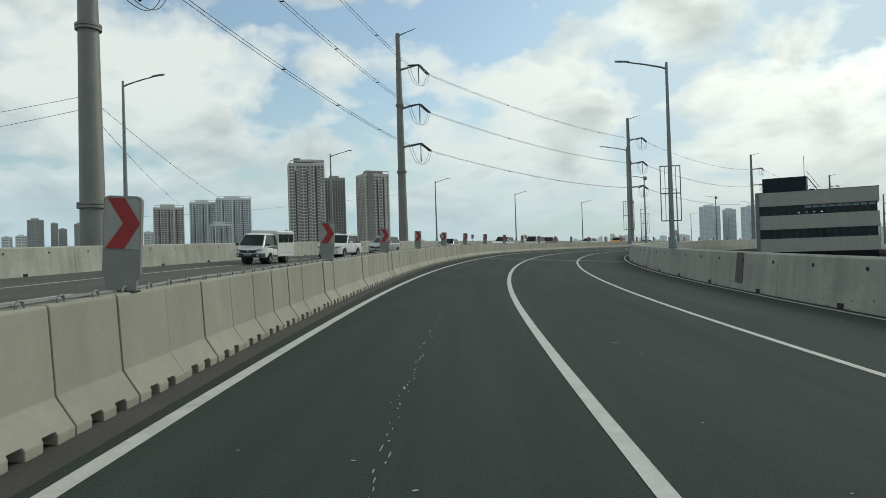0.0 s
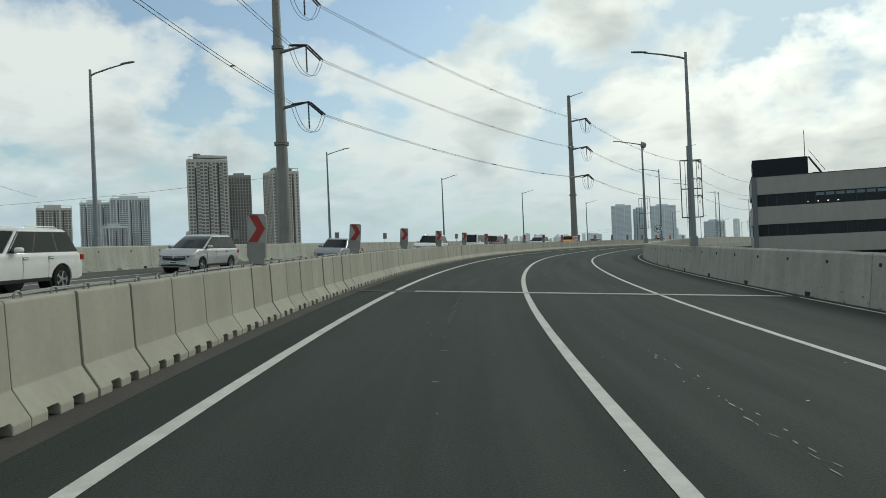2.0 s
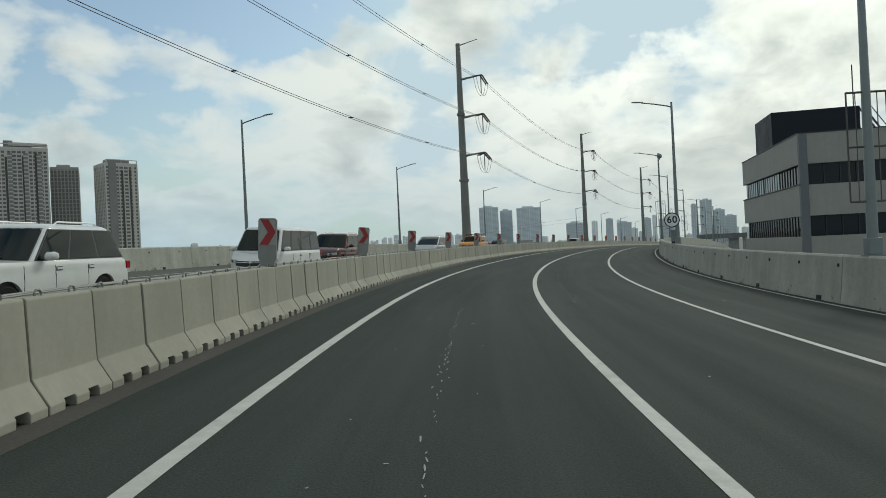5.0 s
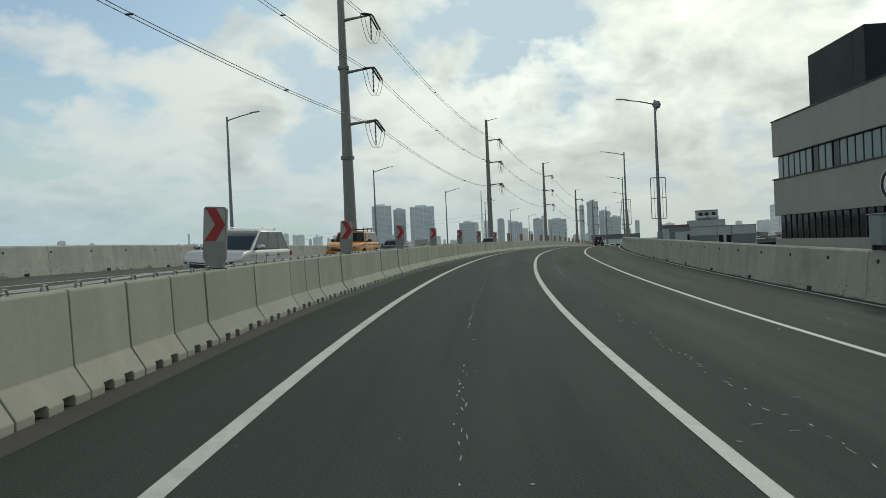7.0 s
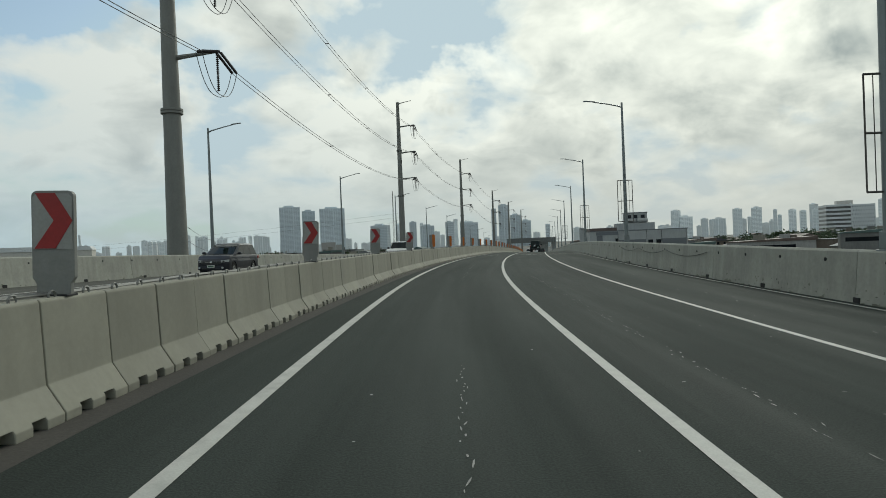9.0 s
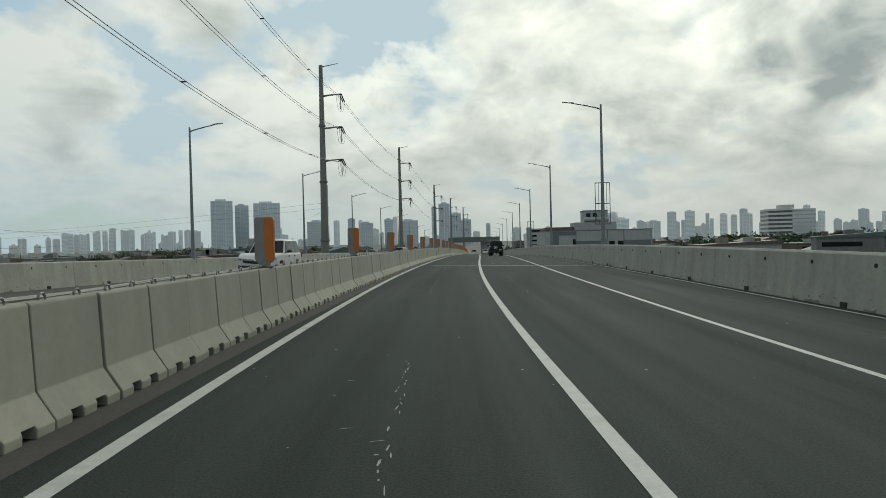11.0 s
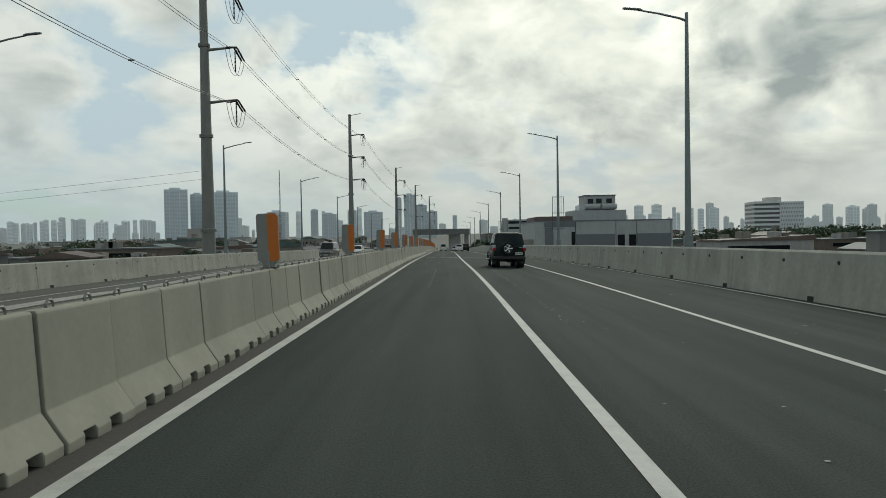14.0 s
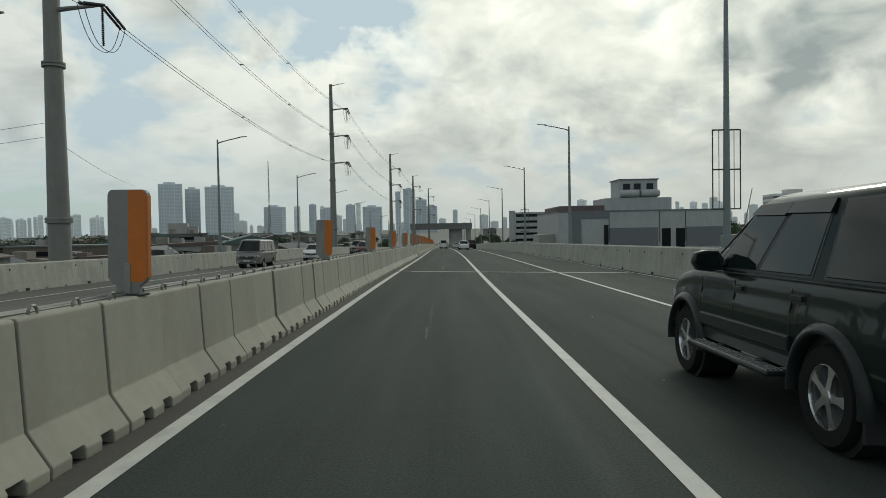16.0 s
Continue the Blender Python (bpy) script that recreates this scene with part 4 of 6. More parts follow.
def office_building():
    """Three banded storeys beside the road; x along the front, y along the side that runs with the road."""
    u = Vector((0.868, -0.496, 0))
    v = Vector((0.496, 0.868, 0))
    m = Matrix((u, v, Vector((0, 0, 1)))).transposed().to_4x4()
    m.translation = (52.0, 114.7, -0.15)
    t = thing("office_building", m, "banded grey modern office block with ribbon windows beside the viaduct", "building")
    LX, LY = 17.5, 19.3
    bands = [(10.55, 8.27), (6.73, 4.42), (2.9, 0.7), (-0.8, -3.0), (-4.5, -6.7), (-8.2, -11.0)]
    for z1, z0 in bands:
        part("wall_band", Mesh().box(0, LX, 0, LY, z0, z1), PANEL, t, bevel=0.03)
    part("coping", Mesh().box(-0.05, LX + 0.05, -0.05, LY + 0.05, 10.555, 10.62), FRAME_DARK, t)
    for k in range(5):
        z0, z1 = bands[k + 1][0], bands[k][1]
        part("ribbon_window", Mesh().box(0.28, LX - 0.28, 0.28, LY - 0.28, z0, z1), WINDOW, t, "dark ribbon glazing")
        rib = t.children[-1]
        if k > 1:
            continue
        y = 0.4
        i = 0
        while y < LY - 0.8:
            w = 0.78
            far = y > LY - 13
            fr = Mesh().box(0.23, 0.30, y - 0.03, y + 0.03, z0 + 0.01, z1 - 0.01)
            part("mullion", fr, FRAME_DARK, rib)
            # upper panes carry the sky's reflection in their colour
            if far and k == 0 and i * 7 % 11 < 9:
                part("pane", Mesh().box(0.262, 0.276, y + 0.035, y + w - 0.035, z0 + 0.12, z1 - 0.05), WINDOW_PALE, rib, "pale reflecting pane")
            y += w
            i += 1
        x = 0.6
        i = 0
        while x < LX - 0.8:
            part("mullion", Mesh().box(x - 0.04, x + 0.04, 0.21, 0.30, z0 + 0.01, z1 - 0.01), FRAME_DARK, rib)
            if k == 0 and i > 5:
                part("blind", Mesh().box(x + 0.1, x + 1.0, 0.264, 0.276, z1 - 0.5, z1 - 0.12), WINDOW_PALE, rib, "half-drawn pale blind")
            if k == 0 and i in (5, 6, 7, 8):
                part("ceiling_light", Mesh().box(x + 0.2, x + 0.38, 0.262, 0.275, z0 + 0.28, z0 + 0.40), LIT, rib, "lit lamp behind the glass")
            x += 1.1
            i += 1
    part("corner_pier", Mesh().box(-0.02, 0.55, -0.12, 0.3, -11, 10.5), PANEL_DARK, t, "dark corner duct", bevel=0.03)
    part("window_sill", Mesh().box(-0.06, 0.3, -0.06, LY + 0.02, 6.74, 6.82), FRAME_DARK, t)
    box = part("plant_room", Mesh().box(0.35, 7.3, 8.7, 14.7, 10.56, 13.7), CLAD_DARK, t, "black clad rooftop plant room", bevel=0.04)
    part("cladding_seam", Mesh().box(0.34, 0.35, 9.9, 9.93, 10.6, 13.65), BLACK, box)
    part("mast", Mesh().tube([(7.0, 9.2, 13.7), (7.0, 9.2, 17.3)], 0.05, 6), FRAME_STEEL, t, "thin roof mast")
    part("roof_stair", Mesh().tube([(7.4, 8.4, 13.6), (9.3, 8.4, 10.7)], 0.08, 6).tube([(7.4, 9.2, 13.6), (9.3, 9.2, 10.7)], 0.08, 6).tube([(7.4, 8.4, 14.5), (9.3, 8.4, 11.6)], 0.04, 6), FRAME_STEEL, t, "slanting steel roof stair")
    part("roof_unit", Mesh().box(7.7, 8.5, 7.0, 7.8, 10.6, 11.3), BLACK, t, bevel=0.03)


office_building()


def depot_building():
    """Low grey striped block with a stepped roof, ahead beyond the parapet."""
    a = radians(-41)
    m = Matrix.Translation((205.4, 289.1, GROUND)) @ Matrix.Rotation(a - 0.02, 4, "Z")
    t = thing("depot_building", m, "low grey striped commercial block with rooftop water tanks", "building")
    g = -GROUND
    part("wall", Mesh().box(0, 31.5, 0, 30, 0, g + 5.6), PANEL_PALE, t, bevel=0.05)
    part("coping", Mesh().box(-0.1, 31.6, -0.1, 30, g + 5.6, g + 5.85), PANEL_DARK, t)
    for x0, x1, z0, z1 in ((9.3, 18.2, -0.9, 2.6), (23.4, 31.0, -0.9, 2.6), (2.0, 9.2, 4.4, 5.5), (2.2, 4.1, -1.4, 4.3)):
        part("dark_panel", Mesh().box(x0, x1, -0.12, 0.02, g + z0, g + z1), PANEL_DARK, t, "slate grey cladding panel")
    for x0, x1, z0, z1 in ((18.9, 20.5, -1.4, 2.4), (21.5, 23.1, -1.4, 2.4), (8.3, 9.1, -1.4, 3.2)):
        part("window", Mesh().box(x0, x1, -0.10, 0.03, g + z0, g + z1), WINDOW, t)
    for x in (9.25, 18.5, 23.25, 31.1):
        part("panel_joint", Mesh().box(x - 0.03, x + 0.03, -0.13, 0.02, g + 0.0, g + 5.5), FRAME_DARK, t)
    part("door_panel", Mesh().box(4.3, 8.1, -0.14, 0.02, g - 1.5, g + 2.9), PANEL_PALE, t, "pale roller door")
    part("upper_block", Mesh().box(9.3, 21.7, 3, 14, g + 5.85, g + 8.2), PANEL_PALE, t, bevel=0.04)
    pent = part("penthouse", Mesh().box(12.2, 19.4, 4, 11, g + 8.2, g + 11.6), PANEL_PALE, t, bevel=0.04)
    part("coping", Mesh().box(12.0, 19.6, 3.8, 11.2, g + 11.6, g + 11.8), PANEL_DARK, t)
    for x in (12.9, 14.9, 17.3):
        part("window", Mesh().box(x, x + 1.3, 3.93, 4.02, g + 9.8, g + 10.9), WINDOW, pent)
    for x0 in (12.0, 16.0):
        q = Mesh().lathe([(0.05, 0), (0.62, 0.05), (0.68, 0.4), (0.68, 3.1), (0.62, 3.45), (0.05, 3.5)], 16, Matrix.Translation((x0, 3.2, g + 9.0)) @ Matrix.Rotation(math.pi / 2, 4, "Y"))
        part("water_tank", q, PANEL_PALE, t, "pale horizontal rooftop tank", smooth=0.8)
    part("low_roof", Mesh().slab([(0.3, g + 5.86), (10, g + 5.86), (10, g + 6.7), (9.4, g + 6.9), (0.9, g + 6.9), (0.3, g + 6.7)], 4, 20), mat("rust_roof", (0.13, 0.10, 0.09), 0.8, var=0.2, scale=0.5), t, "brownish sheet roof")
    part("side_unit", Mesh().box(-3.2, -0.02, 4, 12, 0, g + 1.6), PANEL, t, bevel=0.05)


def car_park_block():
    """Open decks with dark slots, and a plain wall with a window beside them."""
    m = Matrix.Translation((309.5, 394.4, GROUND)) @ Matrix.Rotation(radians(-49), 4, "Z")
    t = thing("car_park_block", m, "grey deck building with dark horizontal slots and a plain wing", "building")
    g = -GROUND
    part("core", Mesh().box(0.3, 15.7, 0.5, 18, 0, g + 8.0), WINDOW, t, "dark open decks")
    for z in (-9.0, -6.6, -4.2, -1.8, 0.6, 3.0, 5.4):
        part("deck_band", Mesh().box(0, 16, 0, 18.2, g + z, g + z + 1.45), PANEL_PALE, t, bevel=0.04)
    part("parapet", Mesh().box(-0.1, 16.1, -0.1, 18.3, g + 8.0, g + 8.7), PANEL_PALE, t)
    part("stair_tower", Mesh().box(-2.4, -0.05, 0.4, 8, 0, g + 9.4), PANEL_PALE, t, bevel=0.05)
    part("wing_wall", Mesh().box(16.2, 27, 0.6, 20, 0, g + 7.3), PANEL, t, bevel=0.05)
    part("wing_roof", Mesh().slab([(16.15, g + 7.3), (27.4, g + 7.3), (27.0, g + 7.9), (21, g + 8.4), (16.15, g + 8.0)], 0.3, 20), CLAD_DARK, t, "dark sheet roof")
    part("window", Mesh().box(17.2, 21.2, 0.5, 0.62, g + 1.0, g + 6.4), WINDOW, t)
    part("white_panel", Mesh().box(21.5, 23.6, 0.48, 0.62, g + 3.6, g + 6.0), SIGN_WHITE, t)


car_park_block()


depot_building()


def tower(x, y, w, top, yaw, style, wall, glass, seed=0, floor=3.2, depth=None):
    """A tower block: glazed core, floor bands and piers in relief, a stepped roof."""
    r = random.Random(seed)
    d = depth or w * r.uniform(0.55, 0.8)
    H = top - GROUND
    names = {"grid": "tall grey residential tower with rows of windows", "stripe": "tall dark tower with vertical ribs", "shell": "unfinished concrete tower with open floors and a tower crane stub",
             "plain": "distant plain grey tower block", "haze": "distant pale tower in the city skyline", "hazegrid": "pale blue-grey tower block on the skyline"}
    t = thing("tower_block", Matrix.Translation((x, y, GROUND)) @ Matrix.Rotation(radians(yaw), 4, "Z"), names[style], "building", "skyline towers")
    part("core", Mesh().box(-w / 2 + 0.4, w / 2 - 0.4, 0.4, d, 0, H - 1.0), glass, t)
    n = max(3, int(H / floor))
    bands, piers = Mesh(), Mesh()
    bh = {"grid": 1.3, "stripe": 0.6, "shell": 0.9, "plain": 1.7, "haze": 1.9, "hazegrid": 1.6}[style]
    for k in range(n + 1):
        z = H * k / (n + 1)
        bands.box(-w / 2 + 0.1, w / 2 - 0.1, 0.1, d - 0.1, z, z + bh)
    bands.box(-w / 2, w / 2, 0, d, H - 2.2, H)
    step = {"grid": 3.6, "stripe": 2.4, "shell": 4.2, "plain": 5.0, "haze": 7.0, "hazegrid": 5.5}[style]
    m = max(2, int(w / step))
    for k in range(m + 1):
        px = -w / 2 + w * k / m
        pw = 0.9 if style == "stripe" else (2.2 if k in (0, m) or k % 4 == 2 else 0.8)
        x0, x1 = max(-w / 2, px - pw / 2), min(w / 2, px + pw / 2)
        piers.box(x0, x1, -0.15, 0.55, 0, H - 0.6)
    m2 = max(2, int(d / step))
    for k in range(m2 + 1):
        py = d * k / m2
        piers.box(-w / 2 - 0.15, -w / 2 + 0.55, max(0, py - 0.6), min(d, py + 0.6), 0, H - 0.7)
        piers.box(w / 2 - 0.55, w / 2 + 0.15, max(0, py - 0.6), min(d, py + 0.6), 0, H - 0.7)
    tagged(part("floor_band", bands, wall, t), kind="stuff")
    tagged(part("pier", piers, wall, t), kind="stuff")
    top_m = part("roof_block", Mesh().box(-w * 0.28, w * 0.2, d * 0.2, d * 0.7, H, H + min(4.5, w * 0.12)), wall, t)
    if style in ("grid", "shell"):
        part("roof_frame", Mesh().box(-w * 0.45, w * 0.5, 0.3, 0.9, H + 2.3, H + 2.9).box(-w * 0.45, -w * 0.43, 0.3, 0.9, H, H + 2.3).box(w * 0.0, w * 0.02, 0.3, 0.9, H, H + 2.3).box(w * 0.48, w * 0.5, 0.3, 0.9, H, H + 2.3), wall, t)
        # recess shade drawn as raised dark strips on the front
        rec = Mesh()
        for px in (-0.30, 0.02, 0.26):
            rec.box(w * px - 0.8, w * px + 0.8, -0.22, 0.3, 3, H - r.uniform(3, 9))
        part("recess_strip", rec, FRAME_STEEL, t, "dark vertical balcony recess")
    return t


T_WARM = mat("tower_warm_grey", (0.53, 0.51, 0.465), 0.8, var=0.10, scale=0.05, fine=0.6, bump=0.0)
# darker copy of the warm wall, with shade put into the colour
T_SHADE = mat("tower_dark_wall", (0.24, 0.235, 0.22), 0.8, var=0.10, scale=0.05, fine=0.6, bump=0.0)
T_DARK = mat("tower_brown_grey", (0.36, 0.345, 0.32), 0.8, var=0.10, scale=0.05, fine=0.6, bump=0.0)
T_PALE = mat("tower_pale", (0.64, 0.655, 0.65), 0.8, var=0.10, scale=0.05, fine=0.6, bump=0.0)
# haze of distance put into the wall colour
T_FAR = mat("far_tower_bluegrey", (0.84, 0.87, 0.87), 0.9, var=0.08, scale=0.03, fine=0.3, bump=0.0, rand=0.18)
G_DARK = glass_mat("tower_glass_dark", (0.14, 0.138, 0.13), 0.35)
G_MID = glass_mat("tower_glass_mid", (0.20, 0.225, 0.245), 0.3)
# far glass, paled by haze in its base colour
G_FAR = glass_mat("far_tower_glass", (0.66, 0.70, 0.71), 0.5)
# wall and glass of the nearer skyline, with bluish haze in the colour
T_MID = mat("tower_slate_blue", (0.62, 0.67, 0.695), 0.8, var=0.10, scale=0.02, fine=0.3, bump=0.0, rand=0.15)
G_HAZE = glass_mat("tower_glass_slate", (0.48, 0.525, 0.555), 0.4)
t = tower(-144, 700, 36.5, 102.4, 15, "grid", T_WARM, G_DARK, 1)
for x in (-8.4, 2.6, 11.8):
    # balcony depth drawn as a raised box, its shade in the colour
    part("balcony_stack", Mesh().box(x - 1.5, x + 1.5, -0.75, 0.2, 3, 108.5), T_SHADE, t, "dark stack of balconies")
    rail = Mesh()
    for k in range(1, 34):
        rail.box(x - 1.6, x + 1.6, -1.15, -0.70, 3.2 * k, 3.2 * k + 1.05)
    tagged(part("balcony_front", rail, T_WARM, t), kind="stuff")
part("crown", Mesh().box(-9.0, 17.8, 0.6, 6.0, 114.6, 117.0), T_WARM, t)
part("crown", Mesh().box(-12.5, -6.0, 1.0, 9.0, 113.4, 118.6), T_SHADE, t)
tower(-120, 730, 21.5, 90.1, 9, "stripe", T_DARK, G_DARK, 2, depth=24)
t = tower(-74, 721, 27.5, 92.0, 28, "grid", T_WARM, G_DARK, 3, depth=26)
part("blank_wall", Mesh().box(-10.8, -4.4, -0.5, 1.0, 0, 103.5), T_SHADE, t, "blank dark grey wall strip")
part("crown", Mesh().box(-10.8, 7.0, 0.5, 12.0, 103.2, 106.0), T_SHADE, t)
tower(-387, 943, 39.4, 82.1, 24, "shell", T_WARM, G_DARK, 4)
tower(-403, 1119, 41.3, 103.9, 20, "shell", T_PALE, G_MID, 5)
tower(-354, 1125, 55.5, 109.5, 17, "shell", T_PALE, G_MID, 6)
tower(-355, 1062, 33.6, 63.5, 19, "shell", T_PALE, G_MID, 7)
for i, (x, y, w, top, yaw) in enumerate([(-675, 1110, 23.9, 82.8, 31), (-677, 1167, 11.0, 80.1, 30), (-691, 1217, 13.3, 72.9, 30), (-596, 1098, 15.4, 73.3, 29), (-873, 1341, 18.9, 67.8, 33), (-852, 1354, 21.2, 69.9, 32), (-605, 1372, 18.9, 69.9, 24), (-208, 876, 4.2, 42.7, 13)]):
    tower(x, y, w, top, yaw, "plain", T_DARK if i < 4 else T_PALE, G_MID, 20 + i)
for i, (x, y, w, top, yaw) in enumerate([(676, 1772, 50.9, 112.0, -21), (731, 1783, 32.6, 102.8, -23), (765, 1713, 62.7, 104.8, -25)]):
    tower(x, y, w, top, yaw, "hazegrid", T_MID, G_HAZE, 40 + i)


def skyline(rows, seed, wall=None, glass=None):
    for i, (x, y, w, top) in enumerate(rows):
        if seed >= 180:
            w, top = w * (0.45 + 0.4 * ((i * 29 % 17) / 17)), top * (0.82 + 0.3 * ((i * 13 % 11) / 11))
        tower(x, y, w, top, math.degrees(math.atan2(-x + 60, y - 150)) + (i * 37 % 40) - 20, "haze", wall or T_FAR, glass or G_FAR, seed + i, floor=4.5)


skyline([(945, 1802, 48, 63), (1002, 1533, 18, 59), (1396, 1989, 55, 73), (1279, 2069, 42, 68), (1393, 2352, 24, 93), (967, 1311, 10, 77), (1236, 1608, 30, 105), (1292, 1627, 30, 79), (1346, 1646, 29, 63), (1055, 1236, 9, 38)], 100, T_MID, G_HAZE)
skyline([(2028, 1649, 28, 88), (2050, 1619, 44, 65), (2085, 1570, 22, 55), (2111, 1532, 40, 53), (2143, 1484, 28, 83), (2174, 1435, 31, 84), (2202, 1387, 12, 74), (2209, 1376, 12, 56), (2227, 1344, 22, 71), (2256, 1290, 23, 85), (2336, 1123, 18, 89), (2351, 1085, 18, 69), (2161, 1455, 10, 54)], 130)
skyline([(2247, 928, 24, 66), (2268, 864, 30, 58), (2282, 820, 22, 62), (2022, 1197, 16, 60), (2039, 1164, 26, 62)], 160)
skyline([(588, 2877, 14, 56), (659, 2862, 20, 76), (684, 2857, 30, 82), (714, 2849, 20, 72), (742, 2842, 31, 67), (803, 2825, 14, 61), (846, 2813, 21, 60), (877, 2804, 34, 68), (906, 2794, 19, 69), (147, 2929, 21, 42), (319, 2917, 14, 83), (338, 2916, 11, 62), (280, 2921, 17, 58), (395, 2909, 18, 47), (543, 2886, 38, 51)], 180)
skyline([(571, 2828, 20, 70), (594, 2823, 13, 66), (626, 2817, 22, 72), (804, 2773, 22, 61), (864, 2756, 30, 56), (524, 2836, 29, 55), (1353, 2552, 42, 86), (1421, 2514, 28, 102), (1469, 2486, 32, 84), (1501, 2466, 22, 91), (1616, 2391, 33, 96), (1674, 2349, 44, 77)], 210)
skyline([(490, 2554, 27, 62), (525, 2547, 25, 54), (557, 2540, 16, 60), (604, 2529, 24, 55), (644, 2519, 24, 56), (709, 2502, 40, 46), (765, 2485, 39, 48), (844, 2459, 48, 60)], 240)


# the thin far rim of the city, haze in its colour
rim = random.Random(77)
az = -34.0
far_city = Mesh()
while az < 84:
    dist = rim.uniform(2750, 3600)
    if noise.noise((az * 0.22, 0, 1)) > -0.25:
        m = Matrix.Translation((60 + dist * math.sin(radians(az)), 150 + dist * math.cos(radians(az)), GROUND)) @ Matrix.Rotation(radians(-az + rim.uniform(-18, 18)), 4, "Z")
        w, hgt = rim.uniform(6, 17), rim.choice((24, 34, 44, 55, 68)) * rim.uniform(0.85, 1.15) + 11
        far_city.box(-w, w, 1, 18, 0, hgt - 1.5, m)
        for k in range(int(hgt / 7)):
            far_city.box(-w - 0.6, w + 0.6, 0, 18.6, 7 * k, 7 * k + 3.6, m)
        far_city.box(-w * 0.5, w * rim.uniform(0, 0.6), 3, 14, hgt - 1.5, hgt + rim.uniform(0.5, 5), m)
    az += rim.uniform(0.35, 1.15)
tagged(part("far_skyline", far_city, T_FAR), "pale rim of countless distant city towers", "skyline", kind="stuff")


def banded_midrise():
    t = thing("midrise_block", Matrix.Translation((617.7, 427.7, GROUND)) @ Matrix.Rotation(radians(-52), 4, "Z") @ Matrix.Translation((6.5, 0, 0)) @ Matrix.Diagonal((0.72, 1, 1, 1)), "white midrise block with dark window bands and a perforated flank", "building")
    H = 34.5
    part("core", Mesh().box(0.5, 26, 0.5, 30, 0, H - 0.5), G_DARK, t)
    for k in range(10):
        part("floor_band", Mesh().box(0, 26.2, -0.6, 29, H - 3.45 * k - 1.7, H - 3.45 * k), T_PALE, t)
    fl = part("flank_wall", Mesh().box(26.2, 27.0, -0.3, 30, 0, H + 0.6), T_PALE, t)
    part("side_wing", Mesh().box(27.2, 52, 4, 30, 0, H - 0.4), T_PALE, t)
    dots = Mesh()
    for i in range(9):
        for k in range(9):
            dots.box(28.5 + 2.6 * i + (k % 2) * 1.1, 29.6 + 2.6 * i + (k % 2) * 1.1, 3.9, 4.02, H - 3.2 * k - 2.8, H - 3.2 * k - 1.6)
    tagged(part("wall_opening", dots, G_MID, t), kind="stuff")
    part("roof_block", Mesh().box(14, 30, 6, 16, H, H + 3.2), T_WARM, t)


banded_midrise()
# broad shed far off
t = thing("warehouse_shed", Matrix.Translation((75, 880, GROUND)) @ Matrix.Rotation(radians(-12), 4, "Z"), "broad flat grey warehouse shed behind the parapet", "building")
part("wall", Mesh().box(-48, 48, 0, 40, 0, 23), T_WARM, t)
part("roof", Mesh().slab([(-49, 23), (49, 23), (46, 26.5), (-30, 27.5), (-44, 25.0)], -1, 41), T_PALE, t)
t = thing("block_building", Matrix.Translation((262, 620, GROUND)) @ Matrix.Rotation(radians(-25), 4, "Z"), "two plain dark grey boxy blocks", "building")
part("wall", Mesh().box(-8, 3, 0, 14, 0, 19.5), T_DARK, t)
part("wing", Mesh().box(3.3, 9, 1, 14, 0, 17.5), T_DARK, t)
# flyover that crosses far ahead
fp = road(640, 0)
t = thing("flyover", Matrix.Translation((fp.x, fp.y, GROUND)) @ Matrix.Rotation(yaw_at(640) + 0.12, 4, "Z"), "grey concrete flyover crossing the road far ahead", "bridge", kind="structure")
FLY = mat("flyover_concrete", (0.17, 0.175, 0.165), 0.9, var=0.12, scale=0.3, streak=0.2)
part("deck", Mesh().box(-18, 17, -5, 5, 13.0, 15.4), FLY, t)
part("parapet", Mesh().box(-18, 17, -5.2, -4.8, 15.4, 16.6), FLY, t)
part("parapet", Mesh().box(-18, 17, 4.8, 5.2, 15.4, 16.6), FLY, t)
for x, w in ((-16.4, 1.2), (8.0, 3.6), (15.6, 1.2)):
    part("pier", Mesh().box(x - w, x + w, -1.5, 1.5, 0, 13.0), DECK_CONC, t)

# ---- low houses, one kind after another, then set about ----
HOUSE_WALLS = [mat("house_" + n, c, 0.85, var=0.15, scale=0.3, fine=3, streak=0.15, bump=0.0) for n, c in (("grey", (0.17, 0.17, 0.16)), ("cream", (0.23, 0.215, 0.18)), ("white", (0.33, 0.33, 0.315)), ("tan", (0.15, 0.125, 0.10)))]
HOUSE_ROOFS = [mat("roof_" + n, c, 0.7, var=0.25, scale=0.4, fine=4, bump=0.0) for n, c in (("sheet", (0.16, 0.17, 0.165)), ("rust", (0.115, 0.085, 0.07)), ("dark", (0.06, 0.06, 0.065)), ("green", (0.08, 0.12, 0.11)))]


